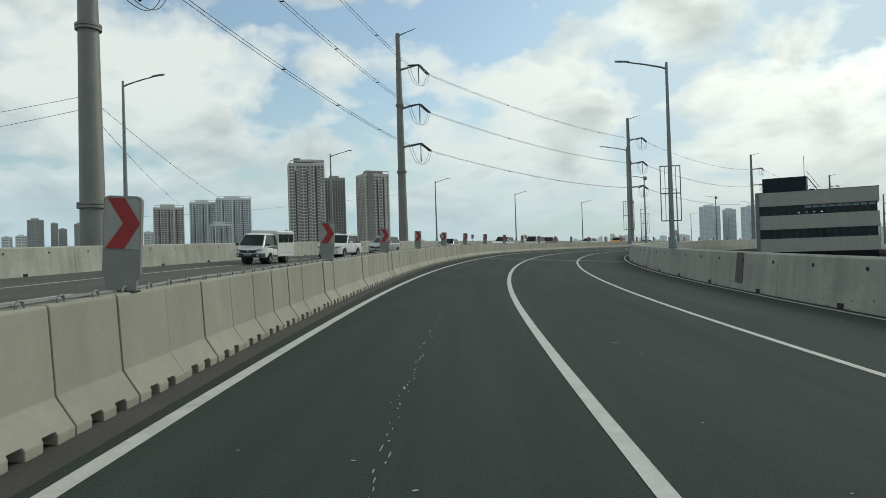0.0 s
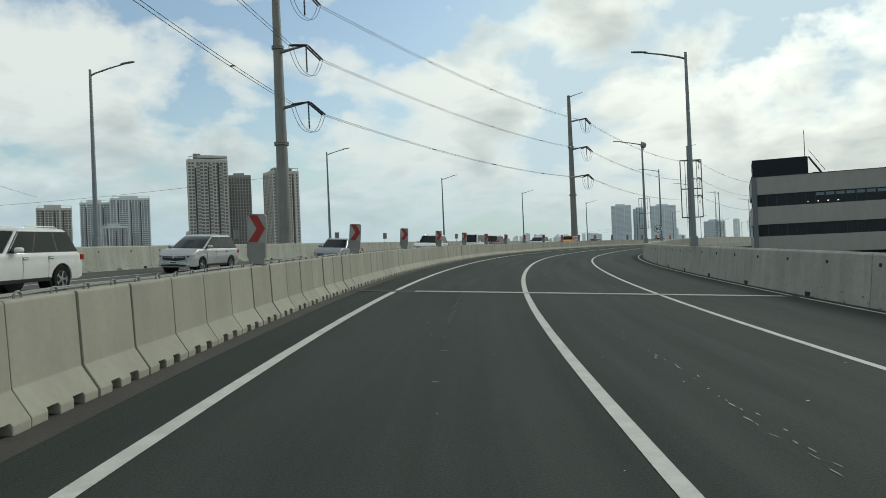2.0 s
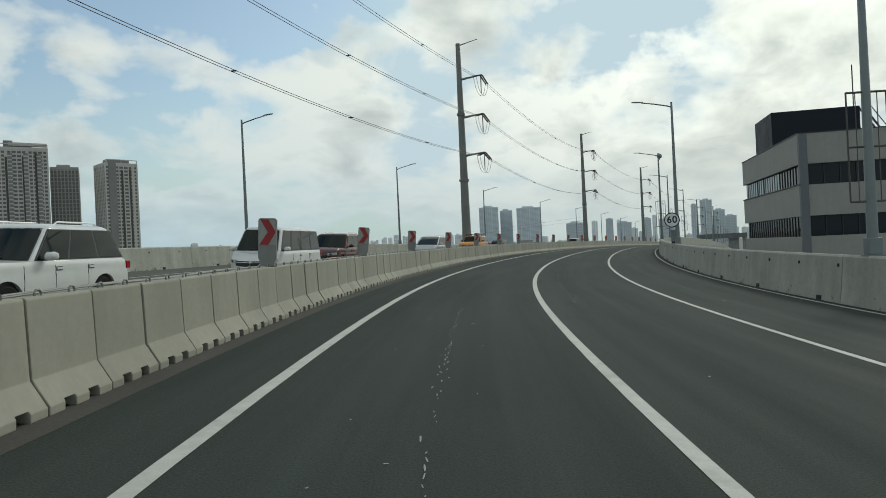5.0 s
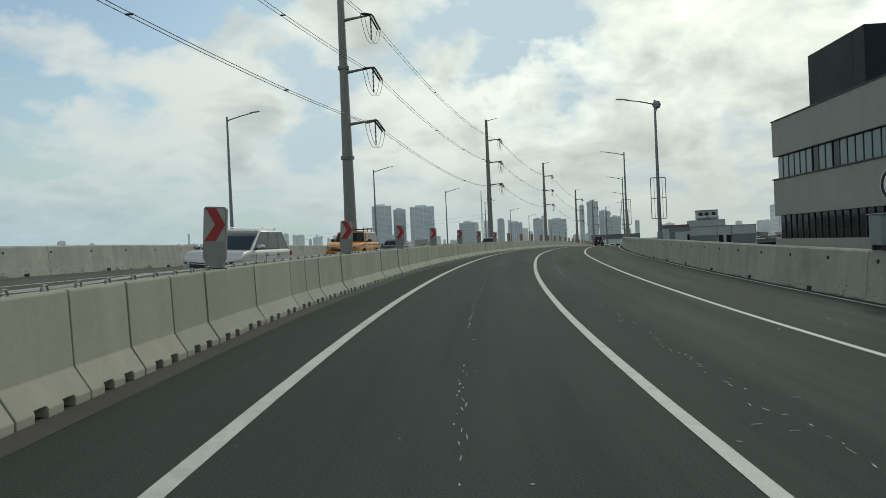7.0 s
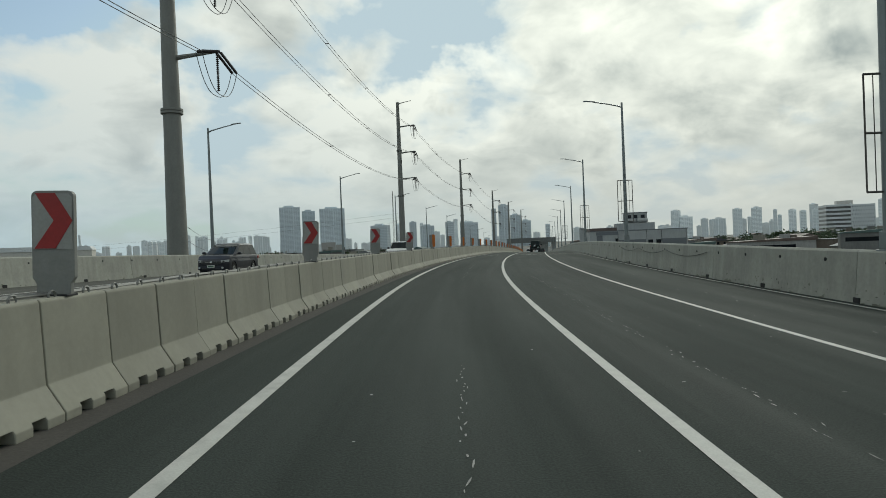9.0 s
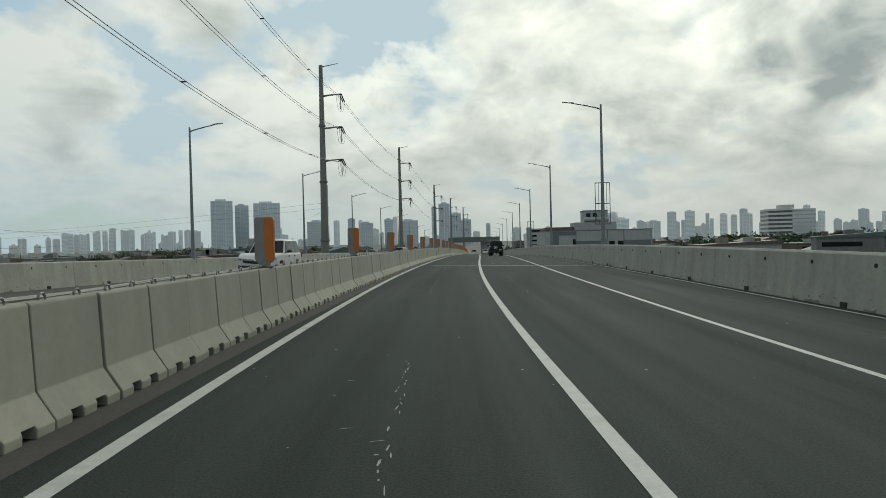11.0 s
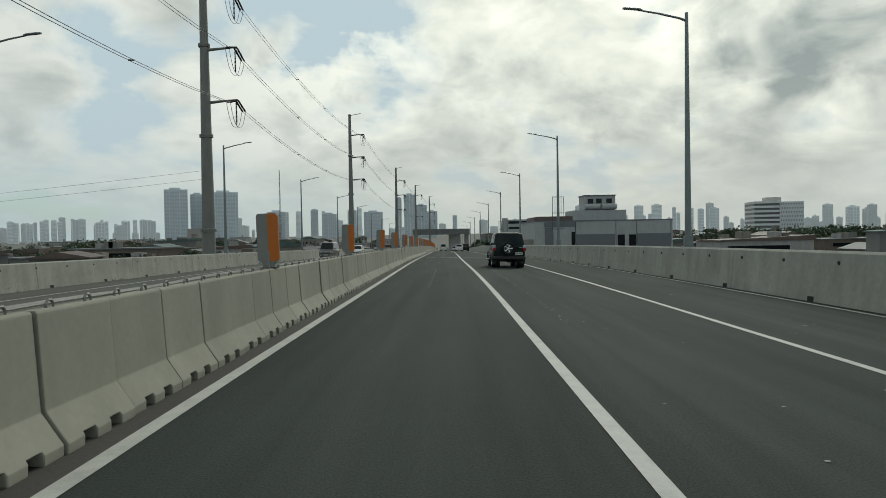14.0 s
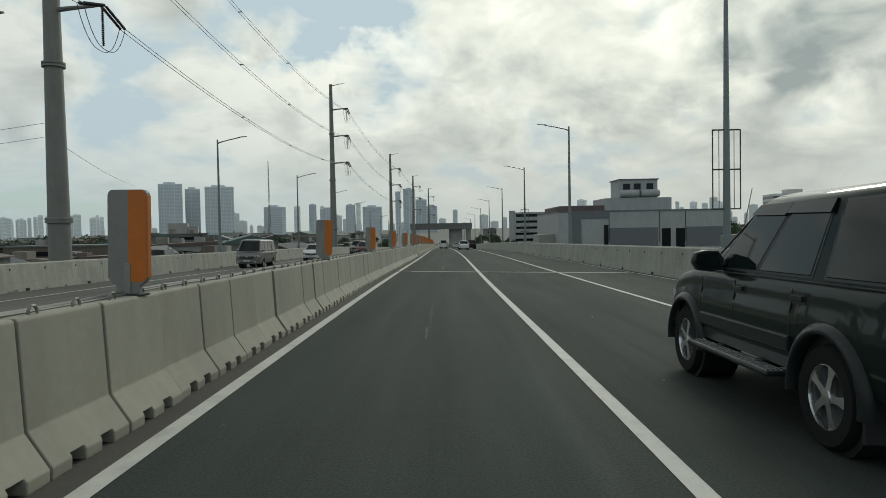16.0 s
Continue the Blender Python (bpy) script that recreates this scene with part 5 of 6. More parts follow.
def house(k):
    r = random.Random(300 + k)
    w, d, h = r.uniform(9, 20), r.uniform(8, 16), r.choice((6.2, 7.5, 9.3, 10.8))
    names = ("grey walled low house with a sheet roof", "cream low house with a rusty gable roof", "white flat-roofed low commercial building", "tan low house with a dark roof")
    t = thing("low_house", Matrix.Translation((0, 0, -60)), names[k % 4], "house", "low houses")
    part("wall", Mesh().box(-w / 2, w / 2, 0, d, 0, h), HOUSE_WALLS[k % 4], t)
    if k % 4 in (0, 1, 3):
        part("roof", Mesh().slab([(-w / 2 - 0.6, h - 0.1), (w / 2 + 0.6, h - 0.1), (w / 2 + 0.6, h + 0.1), (0, h + r.uniform(1.2, 2.6)), (-w / 2 - 0.6, h + 0.1)], -0.6, d + 0.6), HOUSE_ROOFS[(k * 3 + k // 4) % 4], t)
    else:
        part("roof", Mesh().box(-w / 2 - 0.2, w / 2 + 0.2, -0.2, d + 0.2, h, h + 0.5), HOUSE_ROOFS[0], t)
        part("roof_tank", Mesh().lathe([(0.05, h + 0.5), (0.9, h + 0.52), (0.9, h + 2.2), (0.3, h + 2.6)], 12, Matrix.Translation((w * 0.2, d * 0.3, 0))), HOUSE_WALLS[2], t)
    nx = max(2, int(w / 3.2))
    for fl in range(int(h / 3.1) - 1, int(h / 3.1)):
        for i in range(min(nx, 4)):
            x = -w / 2 + w * (i + 0.5) / min(nx, 4)
            part("window", Mesh().box(x - 0.7, x + 0.7, -0.05, 0.05, fl * 3.1 + 1.0, fl * 3.1 + 2.3), WINDOW, t)
    return t


def workshop(k):
    """Flat or lean-to industrial block with a window strip and roof clutter."""
    r = random.Random(700 + k)
    w, d, h = r.uniform(16, 34), r.uniform(10, 18), r.uniform(8.5, 13.0)
    names = ("grey flat-roofed workshop with a dark window strip", "dull brown warehouse with a low sheet roof", "pale concrete workshop with a rooftop tank")
    t = thing("workshop", Matrix.Translation((0, 0, -60)), names[k % 3], "building", "workshops")
    part("wall", Mesh().box(-w / 2, w / 2, 0, d, 0, h), HOUSE_WALLS[(0, 3, 2)[k % 3]], t)
    part("window_strip", Mesh().box(-w * 0.42, w * r.uniform(0.1, 0.42), -0.08, 0.1, h - 2.6, h - 1.3), WINDOW, t)
    part("canopy", Mesh().slab([(-w / 2 - 0.5, h * 0.55), (w * 0.2, h * 0.55), (w * 0.2, h * 0.55 + 0.2), (-w / 2 - 0.5, h * 0.55 + 0.25)], -2.4, 0.05), HOUSE_ROOFS[(k + 1) % 4], t)
    part("roof", Mesh().slab([(-w / 2 - 0.4, h), (w / 2 + 0.4, h), (w / 2 + 0.4, h + 0.5 + 0.9 * (k % 2)), (-w / 2 - 0.4, h + 0.35)], -0.4, d + 0.4), HOUSE_ROOFS[k % 4], t)
    for i in range(3):
        x, q = r.uniform(-w * 0.4, w * 0.4), r.uniform(0.7, 1.6)
        part("roof_unit", Mesh().box(x - q, x + q, d * 0.3, d * 0.3 + 2 * q, h + 0.2, h + 1.0 + q), HOUSE_WALLS[(k + i) % 4], t)
    part("roof_post", Mesh().tube([(w * 0.3, d * 0.4, h), (w * 0.3, d * 0.4, h + r.uniform(3, 5))], 0.06, 5), FRAME_STEEL, t)
    return t


protos = [house(k) for k in range(8)]
sheds = [workshop(k) for k in range(6)]
rr = random.Random(17)


def clear_of(p, lo, hi):
    best = 1e9
    for s in range(-40, 800, 20):
        q = road(s, 0)
        best = min(best, math.hypot(p[0] - q.x, p[1] - q.y))
    return lo < best < hi


placed = []


def settle(s_lo, s_hi, l_lo, l_hi, count, room=19, size=1.0, kinds=None):
    tries = 0
    while count and tries < 4000:
        tries += 1
        s, l = rr.uniform(s_lo, s_hi), rr.uniform(l_lo, l_hi)
        p = road(min(s, 780), l)
        if s > 780:
            p = p + Vector((-math.sin(yaw_at(780)), math.cos(yaw_at(780)), 0)) * (s - 780)
        if not clear_of(p, 34, 900) or any(math.hypot(p.x - a, p.y - b) < room for a, b in placed) or math.hypot(p.x - 225, p.y - 262) < 52 or math.hypot(p.x - 62, p.y - 118) < 34:
            continue
        placed.append((p.x, p.y))
        m = Matrix.Translation((p.x, p.y, GROUND)) @ Matrix.Rotation(yaw_at(min(s, 780)) + rr.gauss(0, 0.35), 4, "Z") @ Matrix.Diagonal((size, size, rr.uniform(0.75, 1.12) * (1 if size == 1.0 else 0.92), 1))
        copy_thing(rr.choice(kinds or protos), m)
        count -= 1


settle(230, 620, -190, -46, 34, 26, 1.0, sheds)
settle(330, 700, 60, 260, 22, 28, 1.0, sheds)
settle(180, 1000, -330, -42, 60)
settle(300, 1000, 46, 330, 70)
settle(120, 500, 90, 420, 40)
settle(180, 700, -200, -40, 30)
settle(190, 420, -130, -40, 50, 12, 0.6)
for q in protos + sheds:
    for c in list(q.children_recursive) + [q]:
        bpy.data.objects.remove(c)

# ---- trees ----
BARK = mat("bark", (0.07, 0.055, 0.04), 0.95, var=0.3, scale=6, bump=0.1)
LEAF = mat("leaf", (0.045, 0.070, 0.030), 0.7, var=0.3, scale=0.6, fine=3, bump=0.0, rand=0.25)


def tree(k):
    r = random.Random(500 + k)
    t = thing("tree", Matrix.Translation((0, 0, -60)), "dense dark green broadleaf tree among the houses", "tree", "trees")
    H = r.uniform(9, 13)
    tr = Mesh().tube([(0, 0, 0), (r.uniform(-.2, .2), r.uniform(-.2, .2), H * 0.25), (r.uniform(-.4, .4), r.uniform(-.4, .4), H * 0.6)], 0.32, 8, 0.12)
    tips = []
    for i in range(7):
        a = 2 * math.pi * i / 7 + r.uniform(-.3, .3)
        z0 = H * r.uniform(0.25, 0.5)
        L = H * r.uniform(0.22, 0.36)
        e = Vector((L * math.cos(a), L * math.sin(a), z0 + H * r.uniform(0.12, 0.34)))
        tr.tube([(0, 0, z0), e * 0.5 + Vector((0, 0, z0 * 0.5)), e], 0.12, 6, 0.04)
        tips.append(e)
    tips += [Vector((r.uniform(-1, 1), r.uniform(-1, 1), H * r.uniform(0.6, 0.92))) for _ in range(5)]
    part("trunk", tr, BARK, t)
    cr = Mesh()
    for e in tips:
        rad = r.uniform(1.3, 2.3)
        for _ in range(120):
            d = Vector((r.gauss(0, 1), r.gauss(0, 1), r.gauss(0, 0.8))).normalized() * rad * r.uniform(0.35, 1.05)
            p = e + d
            a = Vector((r.gauss(0, 1), r.gauss(0, 1), r.gauss(0, 1))).normalized() * r.uniform(0.22, 0.5)
            b = a.cross(Vector((r.gauss(0, 1), r.gauss(0, 1), r.gauss(0, 1)))).normalized() * r.uniform(0.16, 0.34)
            cr.add([p - a, p + b, p + a, p - b], [(0, 1, 2, 3)])
    tagged(part("crown", cr, LEAF, t), kind="stuff")
    return t


trees = [tree(k) for k in range(4)]


def plant(s_lo, s_hi, l_lo, l_hi, count, grow, near=40):
    for _ in range(count):
        s, l = rr.uniform(s_lo, s_hi), rr.uniform(l_lo, l_hi)
        p = road(min(s, 780), l)
        if s > 780:
            p = p + Vector((-math.sin(yaw_at(780)), math.cos(yaw_at(780)), 0)) * (s - 780)
        if not clear_of(p, near, 900) or math.hypot(p.x - 225, p.y - 262) < 55 or math.hypot(p.x - 62, p.y - 118) < 36:
            continue
        k = rr.uniform(*grow)
        copy_thing(rr.choice(trees), Matrix.Translation((p.x, p.y, GROUND)) @ Matrix.Rotation(rr.uniform(0, 6.28), 4, "Z") @ Matrix.Diagonal((k * 1.2, k * 1.2, k, 1)))


plant(200, 900, -300, -45, 85, (0.6, 1.05))
plant(190, 430, -150, -42, 45, (0.6, 0.95))
plant(420, 760, 20, 60, 40, (0.5, 0.85), 19)
plant(330, 760, -70, -27, 42, (0.45, 0.8), 26)
plant(380, 900, 80, 420, 40, (0.8, 1.25))
plant(150, 600, 180, 430, 75, (0.6, 1.15))
for q in trees:
    for c in list(q.children_recursive) + [q]:
        bpy.data.objects.remove(c)
# a belt of woods between the houses and the skyline
wr_ = random.Random(91)
woods = Mesh()
for _ in range(330):
    s, l = wr_.uniform(120, 620), wr_.uniform(120, 330)
    p = road(s, l)
    if not clear_of(p, 60, 900) or math.hypot(p.x - 225, p.y - 262) < 58 or math.hypot(p.x - 62, p.y - 118) < 45:
        continue
    for _k in range(3):
        c = Vector((p.x + wr_.gauss(0, 3), p.y + wr_.gauss(0, 3), GROUND + wr_.uniform(7, 12.5)))
        rad = wr_.uniform(2.0, 4.2)
        for _j in range(60):
            d = Vector((wr_.gauss(0, 1), wr_.gauss(0, 1), wr_.gauss(0, 0.75))).normalized() * rad * wr_.uniform(0.4, 1.05)
            a = Vector((wr_.gauss(0, 1), wr_.gauss(0, 1), wr_.gauss(0, 1))).normalized() * wr_.uniform(0.4, 0.95)
            b = a.cross(Vector((wr_.gauss(0, 1), wr_.gauss(0, 1), wr_.gauss(0, 1)))).normalized() * wr_.uniform(0.3, 0.7)
            q = c + d
            woods.add([q - a, q + b, q + a, q - b], [(0, 1, 2, 3)])
    woods.tube([(p.x, p.y, GROUND), (p.x, p.y, GROUND + 8)], 0.3, 5, 0.15)
for n in range(420):
    s, l = (wr_.uniform(180, 640), wr_.uniform(300, 420)) if n < 300 else (wr_.uniform(250, 700), wr_.uniform(-260, -120))
    p = road(s, l)
    base = GROUND + 3.0 * noise.noise((p.x * 0.012, p.y * 0.012, 5))
    for _k in range(3):
        c = Vector((p.x + wr_.gauss(0, 4), p.y + wr_.gauss(0, 4), base + wr_.uniform(9, 18.5) if n < 300 else base + wr_.uniform(5, 9.5)))
        rad = wr_.uniform(2.4, 4.6)
        for _j in range(90):
            d = Vector((wr_.gauss(0, 1), wr_.gauss(0, 1), wr_.gauss(0, 0.75))).normalized() * rad * wr_.uniform(0.4, 1.05)
            a = Vector((wr_.gauss(0, 1), wr_.gauss(0, 1), wr_.gauss(0, 1))).normalized() * wr_.uniform(0.3, 0.75)
            b = a.cross(Vector((wr_.gauss(0, 1), wr_.gauss(0, 1), wr_.gauss(0, 1)))).normalized() * wr_.uniform(0.25, 0.6)
            q = c + d
            woods.add([q - a, q + b, q + a, q - b], [(0, 1, 2, 3)])
    woods.tube([(p.x, p.y, GROUND - 1), (p.x, p.y, base + (11 if n < 300 else 6))], 0.4, 5, 0.2)
tagged(part("far_woods", woods, LEAF), "dark green belt of distant broadleaf trees", "woods", kind="stuff")
# lattice mast and utility posts on the left skyline
t = thing("radio_mast", Matrix.Translation((330, 640, GROUND)), "thin grey lattice radio mast", "mast")
q = Mesh()
for a in range(3):
    w = 2 * math.pi * a / 3
    q.tube([(1.2 * math.cos(w), 1.2 * math.sin(w), 0), (0.15 * math.cos(w), 0.15 * math.sin(w), 62)], 0.09, 5)
part("legs", q, FRAME_STEEL, t)
q = Mesh()
for k in range(20):
    z0, z1 = 3 * k, 3 * k + 3
    for a in range(3):
        w0, w1 = 2 * math.pi * a / 3, 2 * math.pi * (a + 1) / 3
        r0, r1 = 1.2 - 1.05 * z0 / 62, 1.2 - 1.05 * z1 / 62
        q.tube([(r0 * math.cos(w0), r0 * math.sin(w0), z0), (r1 * math.cos(w1), r1 * math.sin(w1), z1)], 0.05, 4)
tagged(part("bracing", q, FRAME_STEEL, t), kind="stuff")

# ---- vehicles ----
TYRE = mat("tyre_rubber", (0.012, 0.012, 0.012), 0.85, var=0.2, scale=6, bump=0.05, spec=0.2)
RIM = mat("alloy_rim", (0.72, 0.73, 0.73), 0.24, 0.95, var=0.06, bump=0.0)
CHROME = mat("chrome", (0.65, 0.66, 0.66), 0.15, 1.0, var=0.03, bump=0.0)
TRIM = mat("black_plastic", (0.022, 0.022, 0.023), 0.55, var=0.15, scale=5, bump=0.03)
GREY_TRIM = mat("grey_plastic", (0.016, 0.020, 0.021), 0.34, var=0.1, scale=5, bump=0.0, spec=0.28)
CAR_GLASS = glass_mat("tinted_glass", (0.006, 0.012, 0.011), 0.03, 0.26)
LAMP_RED = glass_mat("tail_red", (0.33, 0.012, 0.012), 0.12)
LAMP_CLEAR = glass_mat("lamp_clear", (0.42, 0.43, 0.43), 0.1)
PLATE = mat("plate_white", (0.55, 0.57, 0.53), 0.5, var=0.06, bump=0.0)
PLATE_INK = mat("plate_ink", (0.03, 0.10, 0.05), 0.6, var=0.05, bump=0.0)


def car_paint(name, col, metal=0.3, coat=0.7):
    return mat(name, col, 0.45, metal, var=0.05, scale=2.0, fine=60, bump=0.0, coat=coat, spec=0.08)


def wheel(r, w, spokes=5):
    """Rubber tyre and alloy rim; the axle lies along x, the outside is at -x."""
    rx = Matrix.Rotation(-math.pi / 2, 4, "Y")
    ty = Mesh().lathe([(r * 0.62, -w / 2), (r * 0.90, -w / 2 - 0.006), (r * 0.975, -w / 2 + 0.025), (r, -w * 0.25), (r, w * 0.25), (r * 0.975, w / 2 - 0.025), (r * 0.90, w / 2 + 0.006), (r * 0.62, w / 2)], 32, rx, False)
    rim = Mesh().lathe([(r * 0.63, w / 2 - 0.005), (r * 0.60, w / 2 - 0.004), (r * 0.57, w / 2 - 0.035), (r * 0.56, -w / 2)], 32, rx, False)
    x1 = -(w / 2 - 0.012)
    for k in range(spokes):
        a = 2 * math.pi * k / spokes + 0.3
        m = Matrix.Rotation(a, 4, "X")
        rim.loft([[m @ Vector((x1 + dx, s * q, zz)) for dx, s in ((0.0, -1), (0.0, 1), (0.06, 0.8), (0.06, -0.8))] for zz, q in ((r * 0.06, r * 0.11), (r * 0.2, r * 0.075), (r * 0.38, r * 0.07), (r * 0.59, r * 0.125))])
    rim.lathe([(r * 0.01, w / 2 - 0.004), (r * 0.13, w / 2 - 0.006), (r * 0.16, w / 2 - 0.03)], 16, rx)
    well = Mesh().lathe([(0.01, w * 0.1), (r * 0.57, w * 0.1), (r * 0.57, w * 0.1 - 0.02)], 24, rx)
    return ty, rim, well


def arc(cy, cz, r, a0, a1, n):
    return [(cy + r * math.cos(a0 + (a1 - a0) * k / n), cz + r * math.sin(a0 + (a1 - a0) * k / n)) for k in range(n + 1)]


def make_car(name, m, label, paint, L=4.4, W=1.74, H=1.65, base=2.7, rear=0.85, wr=0.33, belt=0.98, sill=0.30, hood=0.98, nose=0.72, cowl=3.05, roof_f=2.45, roof_r=0.55, tail=0.08, tailz=None,
             panes=((0.03, 0.31), (0.335, 0.645), (0.665, 0.965)), spokes=5, flare=None, lower=None, rails=False, group="traffic", face="plain", lean=0.15, split=False, mirror=1.0, ledge=0.012):
    """y runs from the tail (0) to the nose (L), x to the car's right, z up."""
    t = thing(name, m, label, "car", group)
    w = W / 2
    ra, fa = rear, rear + base
    ar = wr * 1.17
    tz = tailz or belt
    reach = ar * math.cos(math.asin(max(-0.9, min(0.9, (sill - wr) / ar))))
    top_y = [0, tail, max(tail + 0.1, 0.3), cowl, cowl + 0.2, (cowl + L) / 2 + 0.1, L - 0.40, L - 0.14, L]
    top_z = [tz - 0.14, tz - 0.02, (tz + belt) / 2, belt, belt, hood - 0.015, hood - 0.08, (hood + nose) / 2 - 0.09, nose - 0.13]

    def crest(y):
        """Height of the body's upper edge, smoothed along the car."""
        return float(np.mean([np.interp(y + d, top_y, top_z) for d in np.linspace(-0.09, 0.09, 7)]))

    def half(y):
        """Half width in plan, drawn in at the nose and a little at the tail."""
        u, q = max(0.0, (y - (L - 0.62)) / 0.62), max(0.0, (0.28 - y) / 0.28)
        return w * (1 - 0.26 * u ** 3 - 0.06 * q ** 2)

    def flank(y, z):
        p = (z - sill) / (crest(y) - sill)
        return half(y) * float(np.interp(p, [-0.2, 0, 0.15, 0.42, 0.66, 0.70, 0.88, 0.96, 1.0], [0.94, 0.962, 0.984, 0.998, 1.0, 1.0 - ledge, 0.997 - ledge, 0.98 - ledge, 0.957 - ledge]))

    def front_y(x):
        q = (1 - min(abs(x) / w, 1.0)) / 0.26
        return L - 0.62 + 0.62 * min(1.0, q) ** (1 / 3)

    ys = set(float(y) for y in np.concatenate([np.linspace(0, L, 34), L - 0.62 * np.linspace(0, 1, 9) ** 2, np.linspace(0, 0.3, 6)]))
    for c in (ra, fa):
        ys = {y for y in ys if abs(y - c) > reach + 0.02}
        ys |= {c + reach * math.cos(math.pi * k / 14) for k in range(15)} | {c - reach - 0.004, c + reach + 0.004}
    lay = []
    for y in sorted(ys):
        zb = sill + 0.08 * max(0.0, (0.2 - y) / 0.2) + 0.10 * max(0.0, (y - L + 0.2) / 0.2)
        for c in (ra, fa):
            if abs(y - c) <= reach + 0.001:
                zb = wr + math.sqrt(max(0, ar * ar - (y - c) ** 2))
        zt = crest(y)
        zs = [zb + (zt - zb) * f for f in (0, 0.12, 0.28, 0.45, 0.62, 0.70, 0.80, 0.90, 0.96, 1.0)]
        side = [(flank(y, z), z) for z in zs]
        hw = side[-1][0]
        side += [(hw - 0.05, zt + 0.008), (hw * 0.62, zt + 0.022), (0.0, zt + 0.03)]
        lay.append([Vector((-x, y, z)) for x, z in side] + [Vector((x, y, z)) for x, z in reversed(side[:-1])])
    body = part("body", Mesh().loft(lay), paint, t, smooth=0.6)
    # cabin: pillars and a crowned roof
    z0 = belt - 0.03
    cw = 0.952 * w

    def roof_in(v):
        return float(np.interp(v, [0, 0.86, 0.91, 0.95, 0.98, 1.0], [0, 0, 0.018, 0.055, 0.13, 0.30]))

    def ends(v):
        return tail + 0.02 + (roof_r - tail) * v + roof_in(v) * 0.7, cowl + (roof_f - cowl) * v - roof_in(v) * 0.9

    def bow(x, hw):
        return 0.10 * (abs(x) / hw) ** 2.2

    rings = []
    for v in (0.0, 0.3, 0.6, 0.86, 0.91, 0.95, 0.98, 1.0):
        z = z0 + (H - z0) * v
        hw = cw - lean * v - roof_in(v)
        y0, y1 = ends(v)
        fr = [(x * (hw - 0.04), y1 - bow(x * (hw - 0.04), hw)) for x in np.linspace(1, -1, 9)]
        bk = [(x * (hw - 0.04), y0 + 0.4 * bow(x * (hw - 0.04), hw)) for x in np.linspace(-1, 1, 7)]
        rg = [(hw, y0 + 0.10), (hw, y1 - 0.17)] + fr + [(-hw, y1 - 0.17), (-hw, y0 + 0.10)] + bk
        rings.append([Vector((x, y, z)) for x, y in rg])
    cab = part("cabin", Mesh().loft(rings), paint, t, smooth=0.6)

    def side_pt(u, v, sg, off=0.0):
        return Vector((sg * (cw - lean * v + off), tail + 0.02 + (roof_r - tail) * v + (cowl - 0.10 - tail + (roof_f - cowl - roof_r + tail) * v) * u, z0 + (H - z0) * v))

    box6 = [(0, 1, 2, 3), (4, 5, 6, 7), (0, 1, 5, 4), (1, 2, 6, 5), (2, 3, 7, 6), (3, 0, 4, 7)]
    for sg in (-1, 1):
        for lo, hi in ([(u0 - 0.01, u1 + 0.01) for u0, u1 in panes] if split else [(panes[0][0] - 0.012, panes[-1][1] + 0.012)]):
            q = [side_pt(u, v, sg, o) for o in (-0.03, 0.004) for u, v in ((lo, 0.065), (hi, 0.065), (hi, 0.855), (lo, 0.855))]
            part("window_seal", Mesh().add(q, box6), TRIM, cab)
        for u0, u1 in panes:
            q = [side_pt(u, v, sg, o) for o in (-0.01, 0.007) for u, v in ((u0, 0.09), (u1, 0.09), (u1, 0.84), (u0, 0.84))]
            part("side_window", Mesh().add(q, box6), CAR_GLASS, cab, "dark tinted side window", bevel=0.012)

    def end_win(front, grow=0.0, proud=0.010):
        rws = []
        for v in (0.10 - grow, 0.35, 0.6, 0.86 + grow * 0.6):
            z = z0 + (H - z0) * v
            hw = cw - lean * v
            y0, y1 = ends(v)
            row = []
            for x in np.linspace(-1, 1, 11):
                xx = x * (hw - 0.10 + grow)
                row.append((xx, y1 - bow(xx, hw) if front else y0 + 0.4 * bow(xx, hw), z))
            rws.append(row)
        sg = 1 if front else -1
        outer = [[Vector((x, y + sg * proud, z)) for x, y, z in r] for r in rws]
        inner = [[Vector((x, y - sg * 0.03, z)) for x, y, z in r] for r in rws]
        mesh = Mesh()
        mesh.loft([list(a) + list(reversed(b)) for a, b in zip(outer, inner)])
        return mesh

    part("windscreen", end_win(True), CAR_GLASS, cab, "dark windscreen", smooth=0.6)
    part("screen_seal", end_win(True, 0.03, 0.004), TRIM, cab, smooth=0.6)
    part("rear_window", end_win(False), CAR_GLASS, cab, "dark rear window", smooth=0.6)
    for sx in (-0.05, 0.34):
        yb = ends(0.1)[1]
        part("wiper", Mesh().tube([(sx, yb + 0.03, z0 + 0.10 * (H - z0)), (sx - 0.30, yb - 0.02, z0 + 0.16 * (H - z0))], 0.009, 5), TRIM, cab)
    # wheels
    ty, rim, well = wheel(wr, 0.22, spokes)
    mes = (ty.data("tyre", TYRE, smooth=0.7), rim.data("rim", RIM, smooth=0.7), well.data("hub_back", TRIM))
    for y in (ra, fa):
        for sg in (-1, 1):
            wm = Matrix.Translation((sg * (w - 0.115), y, wr))
            if sg > 0:
                wm = wm @ Matrix.Rotation(math.pi, 4, "Z")
            wh = part("wheel", mes[0], TYRE, t, at=wm)
            part("rim", mes[1], RIM, wh, "five-spoke alloy rim")
            part("hub_back", mes[2], TRIM, wh)
            part("wheel_house", Mesh().tube([(sg * (w - 0.06), y, wr + 0.01), (sg * (w - 0.42), y, wr + 0.01)], ar - 0.004, 20), BLACK, t, smooth=0.7)
